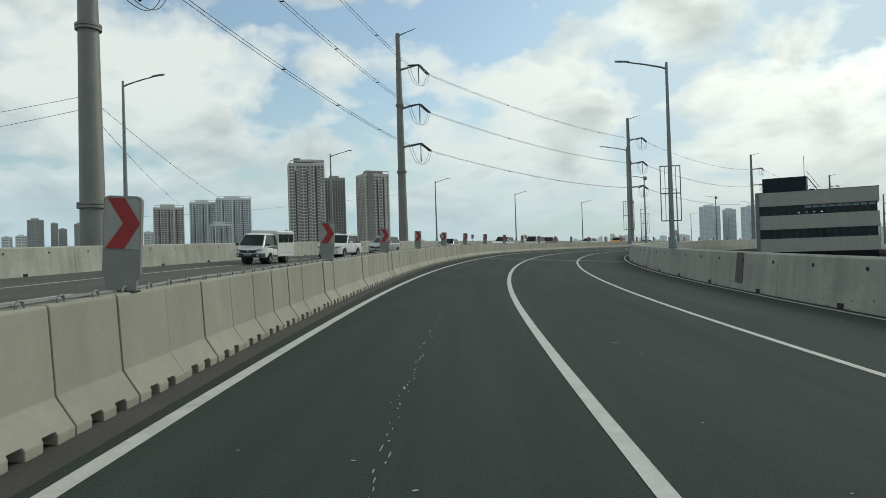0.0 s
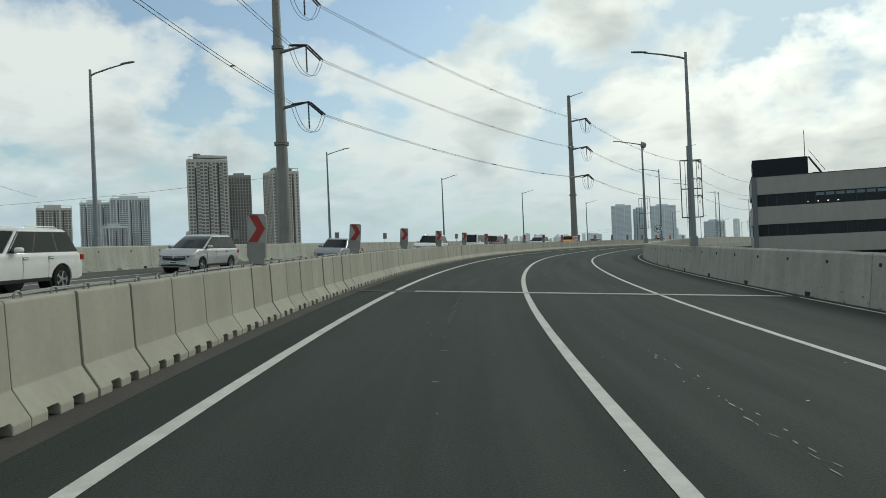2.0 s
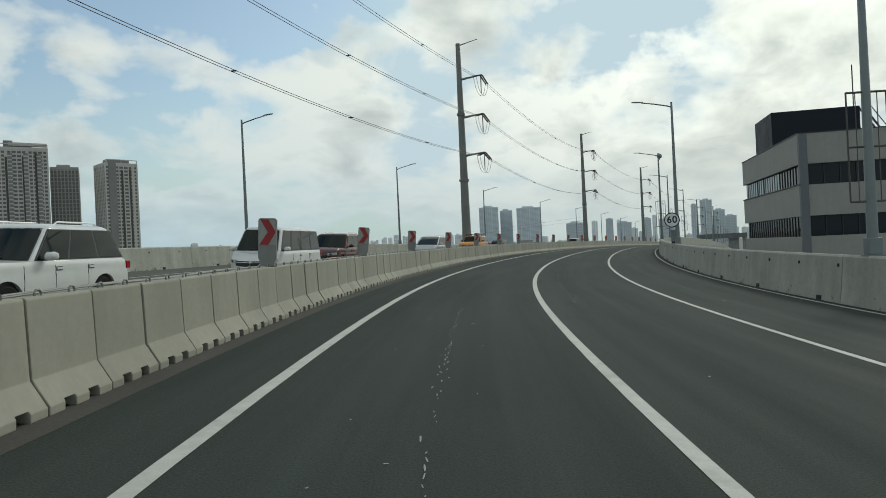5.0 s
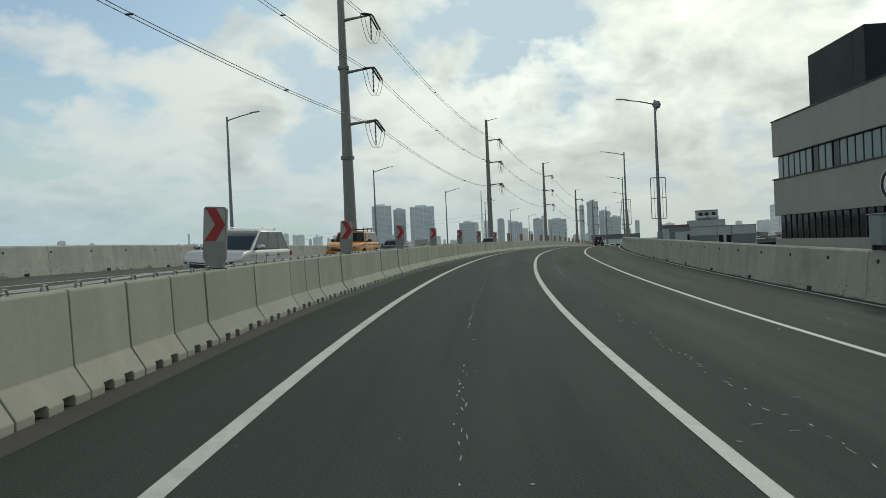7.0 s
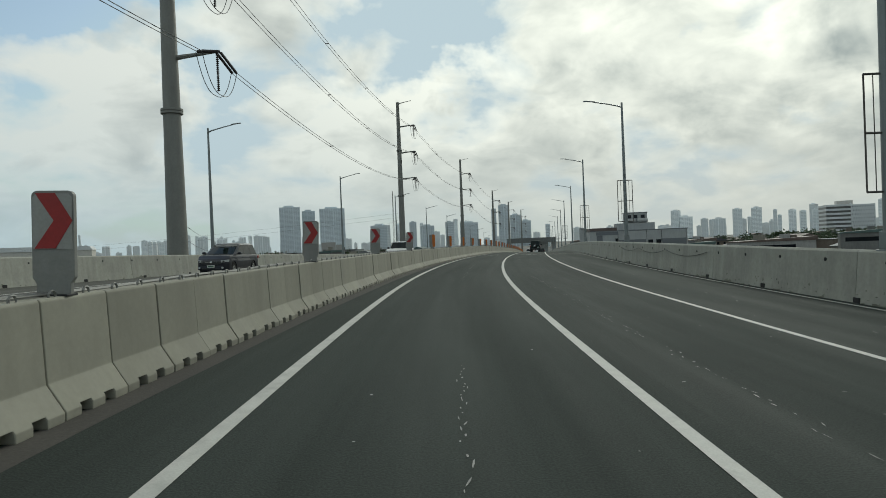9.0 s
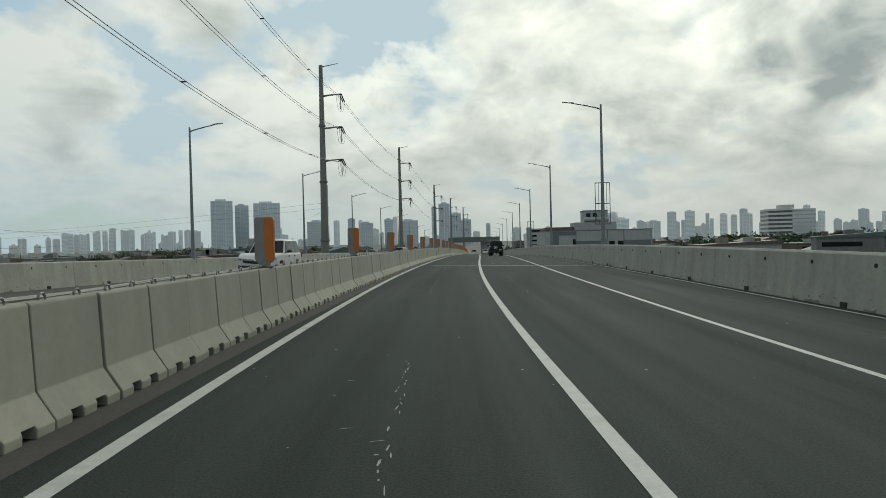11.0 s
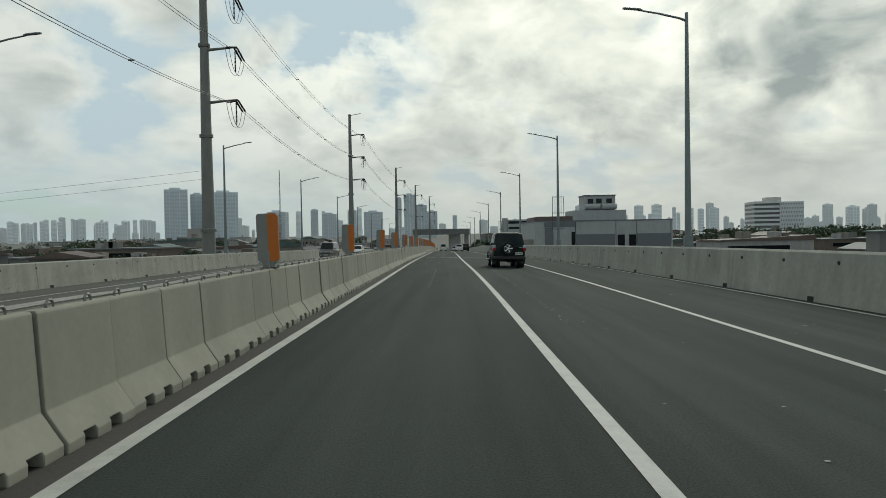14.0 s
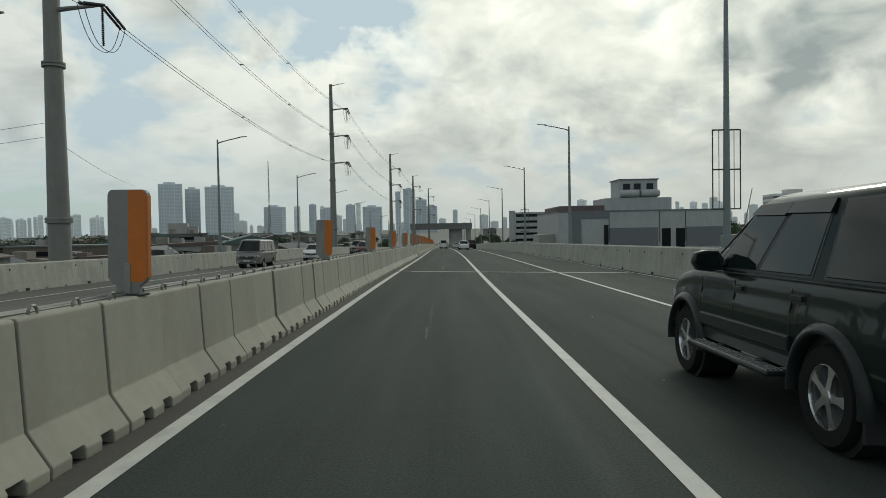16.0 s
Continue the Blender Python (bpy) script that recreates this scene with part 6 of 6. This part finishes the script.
    part("underbody", Mesh().box(-w + 0.24, w - 0.24, 0.3, L - 0.4, sill - 0.02, sill + 0.12), TRIM, t, "black underbody")
    # mouldings, handles, seams, mirrors
    lowm = lower or TRIM

    def along(sg, y0, y1, z0_, z1_, proud, n=10):
        """A strip on the flank."""
        rr = []
        for y in np.linspace(y0, y1, n):
            a, b = flank(y, z0_), flank(y, z1_)
            rr.append([Vector((sg * (a - 0.01), y, z0_)), Vector((sg * (a + proud), y, z0_)), Vector((sg * (b + proud), y, z1_)), Vector((sg * (b - 0.01), y, z1_))])
        return Mesh().loft(rr)

    mid = (fa + ra) / 2
    for sg in (-1, 1):
        part("sill_trim", along(sg, ra + ar + 0.02, fa - ar - 0.02, sill, sill + 0.10, 0.014), lowm, t, bevel=0.006)
        for yh in (mid + 0.05, mid - 0.95):
            hz = belt - 0.135
            part("handle_recess", along(sg, yh - 0.10, yh + 0.10, hz - 0.04, hz + 0.035, 0.002, 4), BLACK, body)
            part("door_handle", along(sg, yh - 0.085, yh + 0.085, hz - 0.018, hz + 0.022, 0.024, 4), lower or paint, body, bevel=0.006)
        for ys_ in (mid + 0.15, mid - 0.85, fa - 0.42):
            zz = np.linspace(max(sill + 0.10, 0), crest(ys_) - 0.01, 9)
            part("door_seam", Mesh().loft([[Vector((sg * (flank(ys_, z) + o), ys_ + d, z)) for o, d in ((0.0025, -0.006), (0.0025, 0.006), (-0.02, 0.006), (-0.02, -0.006))] for z in zz]), BLACK, body)
        mz = belt + 0.09
        mm = Matrix.Translation((sg * (w + 0.10), cowl - 0.42, mz)) @ Matrix.Scale(mirror, 4)
        mir = Mesh().loft([[mm @ Vector((sg * x * k, y, z * k)) for x, z in ((-0.10, -0.06), (-0.02, -0.075), (0.08, -0.065), (0.115, -0.01), (0.10, 0.06), (0.03, 0.085), (-0.07, 0.08), (-0.11, 0.02))] for y, k in ((-0.055, 0.93), (-0.045, 1.0), (0.02, 0.98), (0.07, 0.8), (0.10, 0.45))])
        part("wing_mirror", mir, lower or paint, t, smooth=0.9)
        part("mirror_glass", Mesh().loft([[mm @ Vector((sg * x * 0.86, y, z * 0.86)) for x, z in ((-0.10, -0.06), (0.08, -0.065), (0.115, -0.01), (0.10, 0.06), (-0.07, 0.08))] for y in (-0.060, -0.05)]), CAR_GLASS, t)
        part("mirror_arm", Mesh().tube([(sg * (cw - 0.05), cowl - 0.36, mz - 0.05), (sg * (w + 0.04), cowl - 0.40, mz - 0.04)], 0.032, 8), TRIM, t)
    if flare:
        for cy in (ra, fa):
            for sg in (-1, 1):
                ringset = []
                for (y, z) in arc(cy, wr, ar + 0.01, -0.10, math.pi + 0.10, 18):
                    d = Vector((0, y - cy, z - wr)).normalized()
                    c = Vector((sg * w * 0.985, y, z))
                    ringset.append([c + Vector((sg * a, 0, 0)) + d * b for a, b in ((-0.03, -0.015), (0.04, -0.014), (0.052, 0.0), (0.050, 0.022), (0.034, 0.055), (0.008, 0.075), (-0.03, 0.075))])
                part("wheel_flare", Mesh().loft(ringset), flare, t, "grey plastic wheel-arch flare", smooth=0.9)
    if rails:
        for sg in (-1, 1):
            xr = cw - lean - 0.13
            part("roof_rail", Mesh().tube([(sg * xr, roof_r + 0.2, H - 0.04), (sg * xr, roof_r + 0.32, H + 0.035), (sg * xr, roof_f - 0.5, H + 0.035), (sg * xr, roof_f - 0.38, H - 0.04)], 0.018, 6), CHROME, t)

    # the face
    def fascia(xs, zlo, zhi, proud, deep=0.06):
        rr = []
        for x in xs:
            a, b = zlo(abs(x) / w), zhi(abs(x) / w)
            y = front_y(x)
            rr.append([Vector((x, y - deep, a)), Vector((x, y + proud * 0.7, a)), Vector((x, y + proud, (a + b) / 2)), Vector((x, y + proud * 0.6, b)), Vector((x, y - deep, b))])
        return Mesh().loft(rr)

    xs = np.linspace(-1, 1, 17)
    part("front_bumper", fascia(xs * w * 0.985, lambda q: sill - 0.02 + 0.05 * q ** 3, lambda q: sill + 0.20 + 0.04 * q, 0.045, 0.16), lower or paint, t, smooth=0.7)
    part("grille", fascia(xs * w * 0.60, lambda q: nose - 0.27 + 0.10 * q, lambda q: nose - 0.07 + 0.03 * q, 0.022), TRIM, t, "dark grille", smooth=0.7)
    if face == "shield":
        part("lower_intake", fascia(xs * w * 0.66, lambda q: sill + 0.02, lambda q: sill + 0.15 - 0.05 * q, 0.055), TRIM, t, "dark lower intake")
        for sg in (-1, 1):
            part("face_shield", fascia(np.linspace(0.50, 0.82, 7) * w * sg, lambda q: sill + 0.05 + 0.34 * (0.82 - q), lambda q: sill + 0.10 + 0.40 * (0.82 - q), 0.06), CHROME, t, "bright angular face strip")
    else:
        part("lower_intake", fascia(xs * w * 0.55, lambda q: sill + 0.03, lambda q: sill + 0.12, 0.052), TRIM, t, "dark lower intake")
    part("grille_bar", fascia(xs * w * 0.58, lambda q: nose - 0.125 + 0.03 * q, lambda q: nose - 0.105 + 0.03 * q, 0.034), CHROME, t)
    part("badge_plain", Mesh().lathe([(0.01, 0.012), (0.05, 0.010), (0.055, -0.02)], 14, Matrix.Translation((0, L + 0.03, nose - 0.12)) @ Matrix.Rotation(-math.pi / 2, 4, "X")), CHROME, t)
    for sg in (-1, 1):
        hx = np.linspace(0.58, 0.955, 9) * w * sg
        hl = part("headlight", fascia(hx, lambda q: nose - 0.175 + 0.08 * q, lambda q: nose - 0.09 + 0.11 * q, 0.014, 0.10), LAMP_CLEAR, t, "clear headlight", smooth=0.7)
        part("reflector", fascia(np.linspace(0.70, 0.80, 4) * w * sg, lambda q: nose - 0.105, lambda q: nose - 0.035, 0.018), BLACK, hl)
        part("fog_light", Mesh().lathe([(0.01, 0.0), (0.055, 0.005), (0.06, -0.08)], 12, Matrix.Translation((sg * w * 0.70, front_y(w * 0.70) + 0.05, sill + 0.12)) @ Matrix.Rotation(-math.pi / 2, 4, "X")), LAMP_CLEAR, t)
    pl = part("number_plate", Mesh().box(-0.2, 0.2, L + 0.05, L + 0.062, sill + 0.12, sill + 0.25), PLATE, t, "white number plate")
    part("plate_bar", Mesh().box(-0.15, 0.15, L + 0.062, L + 0.066, sill + 0.155, sill + 0.215), PLATE_INK, pl)
    # rear
    part("rear_bumper", Mesh().loft([[Vector((x, 0.10 + 0.12 * abs(x / w) ** 3 - dy, z)) for dy, z in ((0.0, sill + 0.02), (0.14, sill + 0.05), (0.16, sill + 0.20), (0.08, sill + 0.27), (-0.02, sill + 0.22))] for x in np.linspace(-w * 0.97, w * 0.97, 11)]), lower or paint, t, smooth=0.7)
    return t, body, cab


def beside(s, lat, facing=1):
    """A car on the road; facing -1: it comes towards the camera."""
    return on_road(s, lat, 0.0, 0.0 if facing > 0 else math.pi)


VISOR = glass_mat("smoked_plastic", (0.006, 0.008, 0.008), 0.3)
# the dark off-roader in the next lane
GREEN_BLACK = car_paint("dark_green_paint", (0.004, 0.013, 0.010), 0.0, 0.5)


def dark_offroader():
    m = beside(246.65 - 0.90, 3.72)
    t, body, cab = make_car("off_road_car", m, "dark green off-road wagon with a spare wheel on its tail", GREEN_BLACK, L=4.35, W=1.70, H=1.84, base=2.68, rear=0.90, wr=0.365, belt=1.14, sill=0.46, hood=1.07, nose=0.86,
                            cowl=3.16, roof_f=2.14, roof_r=0.34, tail=0.04, tailz=1.13, panes=((0.035, 0.305), (0.375, 0.655), (0.675, 0.955)), split=True, mirror=1.28, flare=GREY_TRIM, lower=GREY_TRIM, group="", lean=0.13, ledge=0.022)
    w = 0.85
    # spare wheel on the tailgate, a little left of the middle
    ty, rim, well = wheel(0.345, 0.20)
    wm = Matrix.Translation((-0.07, -0.165, 1.0)) @ Matrix.Rotation(math.pi / 2, 4, "Z")
    sp = part("spare_wheel", ty, TYRE, t, "spare wheel on the tailgate", smooth=0.7, at=wm)
    part("rim", rim, RIM, sp, "five-spoke alloy rim", smooth=0.7)
    part("hub_back", well, TRIM, sp)
    part("spare_carrier", Mesh().box(-0.22, 0.08, -0.08, 0.0, 0.86, 1.14), TRIM, t, bevel=0.02)
    part("tailgate_panel", Mesh().box(-0.60, 0.66, -0.022, 0.01, 0.62, 1.13), GREEN_BLACK, t, bevel=0.03)
    part("tailgate_handle", Mesh().box(0.36, 0.58, -0.045, -0.02, 0.86, 0.90), GREY_TRIM, t, bevel=0.01)
    for k in range(5):
        part("badge_bar", Mesh().box(0.50 + k * 0.03, 0.52 + k * 0.03, -0.03, -0.021, 1.055, 1.08), CHROME, t, "small bright badge stroke")
    pl = part("number_plate", Mesh().box(0.30, 0.68, -0.048, -0.03, 0.68, 0.82), PLATE, t, "white number plate with green characters")
    for x in (0.34, 0.39, 0.44, 0.53, 0.58, 0.63):
        part("plate_bar", Mesh().box(x - 0.017, x + 0.017, -0.052, -0.048, 0.72, 0.79), PLATE_INK, pl)
    for sg in (-1, 1):
        x0, x1 = sorted((sg * 0.70, sg * 0.865))
        red = part("tail_lamp", Mesh().box(x0, x1, -0.035, 0.20, 0.90, 1.03), LAMP_RED, t, "red tail lamp", bevel=0.02)
        part("lens", Mesh().box(x0, x1, -0.03, 0.19, 1.033, 1.18), LAMP_CLEAR, red, "clear upper lens", bevel=0.02)
        # steps, visors, moulding
        st = part("side_step", Mesh().box(*sorted((sg * 0.80, sg * 1.0)), 1.42, 3.10, 0.395, 0.44), GREY_TRIM, t, "grey side step with bright treads", bevel=0.018)
        for k in range(4):
            part("tread", Mesh().box(*sorted((sg * (0.84 + 0.04 * k), sg * (0.86 + 0.04 * k))), 1.45, 3.07, 0.44, 0.448), RIM, st)
        part("step_bracket", Mesh().box(*sorted((sg * 0.6, sg * 0.86)), 1.8, 1.9, 0.40, 0.46), TRIM, t)
        part("step_bracket", Mesh().box(*sorted((sg * 0.6, sg * 0.86)), 2.6, 2.7, 0.40, 0.46), TRIM, t)
        part("door_moulding", Mesh().box(*sorted((sg * 0.835, sg * 0.875)), 1.36, 3.13, 0.60, 0.72), GREY_TRIM, t, "grey door moulding", bevel=0.015)
        part("window_ledge", Mesh().box(*sorted((sg * 0.79, sg * 0.822)), 0.16, 3.05, 1.128, 1.140), TRIM, t, "dark strip under the windows", bevel=0.004)
        for u0, u1 in ((0.36, 0.668), (0.672, 0.965)):
            q = []
            for u, v, off in ((u0, 0.855, 0.0), (u1, 0.855, 0.0), (u1, 0.74, 0.012), (u0, 0.72, 0.012), (u0, 0.855, 0.018), (u1, 0.855, 0.018), (u1, 0.74, 0.034), (u0, 0.72, 0.034)):
                y = 0.06 + 0.30 * v + (3.02 - 1.32 * v) * u
                q.append(Vector((sg * (0.809 - 0.13 * v + off), y, 1.11 + 0.73 * v)))
            part("rain_visor", Mesh().add(q, [(0, 1, 2, 3), (4, 5, 6, 7), (0, 1, 5, 4), (1, 2, 6, 5), (2, 3, 7, 6), (3, 0, 4, 7)]), VISOR, cab, "smoked rain visor")
        part("mud_flap", Mesh().box(*sorted((sg * 0.66, sg * 0.86)), 0.42, 0.45, 0.18, 0.46), TRIM, t)
    part("rear_step_bumper", Mesh().box(-0.84, 0.84, -0.13, 0.08, 0.44, 0.60), TRIM, t, "dark rear bumper", bevel=0.045)
    part("tow_hook", Mesh().box(-0.35, -0.29, -0.02, 0.1, 0.34, 0.44), TRIM, t, bevel=0.01)
    part("exhaust", Mesh().tube([(-0.46, -0.02, 0.33), (-0.46, 0.5, 0.36)], 0.03, 10), CHROME, t)
    part("rear_axle", Mesh().tube([(-0.7, 0.9, 0.36), (0.7, 0.9, 0.36)], 0.06, 10).lathe([(0.02, -0.12), (0.14, -0.05), (0.14, 0.05), (0.02, 0.12)], 12, Matrix.Translation((0.05, 0.9, 0.36))), TRIM, t)
    part("antenna", Mesh().tube([(-0.66, 2.62, 1.50), (-0.67, 2.42, 1.90)], 0.0035, 5), TRIM, t)
    part("roof_gutter", Mesh().tube([(-0.675, 0.45, 1.752), (-0.672, 1.4, 1.757), (-0.672, 2.16, 1.742), (-0.76, 2.92, 1.28)], 0.009, 6), GREY_TRIM, t, "drip rail")
    part("rear_wiper", Mesh().tube([(0.05, 0.10, 1.24), (-0.34, 0.105, 1.27)], 0.010, 5), TRIM, t)


dark_offroader()

# the opposite traffic
WHITE_P = car_paint("white_paint", (0.62, 0.62, 0.60), 0.0)
SILVER_P = car_paint("silver_paint", (0.42, 0.43, 0.43), 0.6)
SILVER_D = car_paint("dark_silver_paint", (0.27, 0.28, 0.285), 0.6)
GREY_P = car_paint("grey_brown_paint", (0.16, 0.15, 0.14), 0.5)
MAROON_P = car_paint("maroon_paint", (0.075, 0.022, 0.020), 0.4)
ORANGE_P = car_paint("orange_paint", (0.55, 0.22, 0.03), 0.1)
BLUEBLACK_P = car_paint("blue_black_paint", (0.020, 0.022, 0.030), 0.4)
BLACK_P = car_paint("black_car_paint", (0.012, 0.012, 0.013), 0.2)
SUV = dict(L=4.75, W=1.86, H=1.80, base=2.82, rear=0.98, wr=0.38, belt=1.12, sill=0.36, hood=1.14, nose=0.92, cowl=3.25, roof_f=2.55, roof_r=0.55, tail=0.12)
MPV = dict(L=4.48, W=1.75, H=1.70, base=2.77, rear=0.84, wr=0.34, belt=1.05, sill=0.28, hood=1.02, nose=0.80, cowl=3.55, roof_f=2.35, roof_r=0.55, tail=0.1)
SEDAN = dict(L=4.3, W=1.67, H=1.49, base=2.55, rear=0.88, wr=0.30, belt=0.94, sill=0.22, hood=0.95, nose=0.70, cowl=3.1, roof_f=2.35, roof_r=1.15, tail=0.55, panes=((0.16, 0.50), (0.54, 0.93)))
VAN = dict(L=4.7, W=1.70, H=1.95, base=2.5, rear=1.0, wr=0.31, belt=1.10, sill=0.3, hood=1.06, nose=0.86, cowl=4.35, roof_f=3.75, roof_r=0.12, tail=0.03, panes=((0.03, 0.25), (0.28, 0.50), (0.53, 0.75), (0.79, 0.96)))
TRUCKY = dict(L=4.67, W=1.9, H=1.80, base=2.69, rear=0.95, wr=0.40, belt=1.20, sill=0.42, hood=1.18, nose=0.98, cowl=3.15, roof_f=2.75, roof_r=0.25, tail=0.06)


def oncoming(name, s, lat, label, paint, spec, **kw):
    t, body, cab = make_car(name, beside(s, lat, -1), label, paint, **{**spec, **kw})
    w = spec["W"] / 2
    bz = spec["belt"]
    for sg in (-1, 1):
        part("tail_lamp", Mesh().box(*sorted((sg * (w - 0.2), sg * (w - 0.004))), -0.012, 0.14, bz - 0.22, bz - 0.06), LAMP_RED, t, "red tail lamp", bevel=0.02)
    return t, body, cab


UTILITY = dict(L=4.6, W=1.68, H=1.80, base=2.35, rear=1.05, wr=0.31, belt=1.06, sill=0.42, hood=1.03, nose=0.90, cowl=4.40, roof_f=3.70, roof_r=2.35, tail=2.2, tailz=0.62, panes=((0.10, 0.24), (0.30, 0.93)))
uv = oncoming("van", 41.2, -13.3, "white utility van with a tall box behind the cab", WHITE_P, UTILITY, lower=TRIM)[0]
hold = part("rear_box", Mesh().slab([(-0.86, 0.62), (0.86, 0.62), (0.89, 1.2), (0.85, 1.86), (0.76, 1.97), (-0.76, 1.97), (-0.85, 1.86), (-0.89, 1.2)], -0.05, 2.42), WHITE_P, uv, "tall white passenger box", bevel=0.02)
for sg in (-1, 1):
    part("box_skirt", Mesh().box(*sorted((sg * 0.80, sg * 0.875)), -0.04, 2.40, 0.42, 0.615), WHITE_P, uv, bevel=0.01)
    for y0 in (0.12, 0.90, 1.66):
        part("window_seal", Mesh().box(*sorted((sg * 0.80, sg * 0.893)), y0 - 0.03, y0 + 0.69, 1.24, 1.76), TRIM, hold, bevel=0.01)
        part("side_window", Mesh().box(*sorted((sg * 0.80, sg * 0.899)), y0, y0 + 0.66, 1.27, 1.73), CAR_GLASS, hold, "dark side window", bevel=0.01)
    part("gutter", Mesh().box(*sorted((sg * 0.84, sg * 0.895)), -0.04, 2.42, 1.84, 1.875), WHITE_P, hold)
oncoming("off_road_car", 50.8, -12.1, "white off-road car with roof rails and a dark grille", WHITE_P, SUV, rails=True)
oncoming("people_carrier", 63.8, -13.3, "silver people carrier with a dark angular grille", SILVER_P, MPV, face="shield")
oncoming("saloon_car", 64.6 + 8.0, -9.6, "grey saloon car with chrome strips on the opposite lane", SILVER_D, SEDAN)
oncoming("off_road_car", 90.0, -8.2, "white off-road car on the opposite lane", WHITE_P, SUV, rails=True)
oncoming("van", 101.6, -7.4, "white minibus far along the opposite lane", WHITE_P, VAN)
oncoming("off_road_car", 109.5, -8.0, "maroon off-road car with chrome side trim", MAROON_P, SUV, rails=True)
oncoming("people_carrier", 126.4, -7.4, "silver people carrier with a roof rack", SILVER_P, MPV, rails=True)
fj = oncoming("off_road_car", 143.4, -8.3, "orange off-road car with a black roof rack", ORANGE_P, TRUCKY, flare=TRIM, lower=TRIM)[0]
rk = part("roof_rack", Mesh().box(-0.62, 0.62, 0.6, 2.6, 1.90, 1.925), TRIM, fj, "black roof rack")
for sg in (-1, 1):
    part("rack_rail", Mesh().tube([(sg * 0.64, 0.55, 1.98), (sg * 0.64, 2.65, 1.98)], 0.025, 6), TRIM, rk)
    for y in (0.7, 1.6, 2.5):
        part("rack_foot", Mesh().box(sg * 0.64 - 0.02, sg * 0.64 + 0.02, y - 0.02, y + 0.02, 1.76, 1.98), TRIM, rk)
oncoming("people_carrier", 171.2, -13.2, "dark blue-black people carrier on the opposite lane", BLUEBLACK_P, MPV)
oncoming("off_road_car", 198.0, -8.4, "white and black pickup-like off-road car", WHITE_P, SUV, lower=TRIM)
oncoming("van", 293.0, -13.3, "dark grey van on the opposite lane", GREY_P, VAN)
oncoming("saloon_car", 308.0, -12.0, "white saloon car on the opposite lane", WHITE_P, SEDAN)
oncoming("saloon_car", 316.0, -8.2, "maroon saloon car on the opposite lane", MAROON_P, SEDAN)
oncoming("off_road_car", 336.0, -11.4, "grey off-road car on the opposite lane", GREY_P, SUV)
for name, s, lat, lab, pnt, spec in (("saloon_car", 352.0, 3.4, "white saloon car far ahead on the same side", WHITE_P, SEDAN), ("people_carrier", 366.0, 5.2, "black people carrier far ahead", BLACK_P, MPV), ("van", 395.0, 0.2, "white van far down the road", WHITE_P, VAN), ("saloon_car", 420.0, 3.5, "silver saloon car far down the road", SILVER_P, SEDAN)):
    t, b_, c_ = make_car(name, beside(s, lat), lab, pnt, **spec)
    for sg in (-1, 1):
        ww = spec["W"] / 2
        part("tail_lamp", Mesh().box(*sorted((sg * (ww - 0.2), sg * (ww - 0.004))), -0.012, 0.14, spec["belt"] - 0.22, spec["belt"] - 0.06), LAMP_RED, t, "red tail lamp", bevel=0.02)
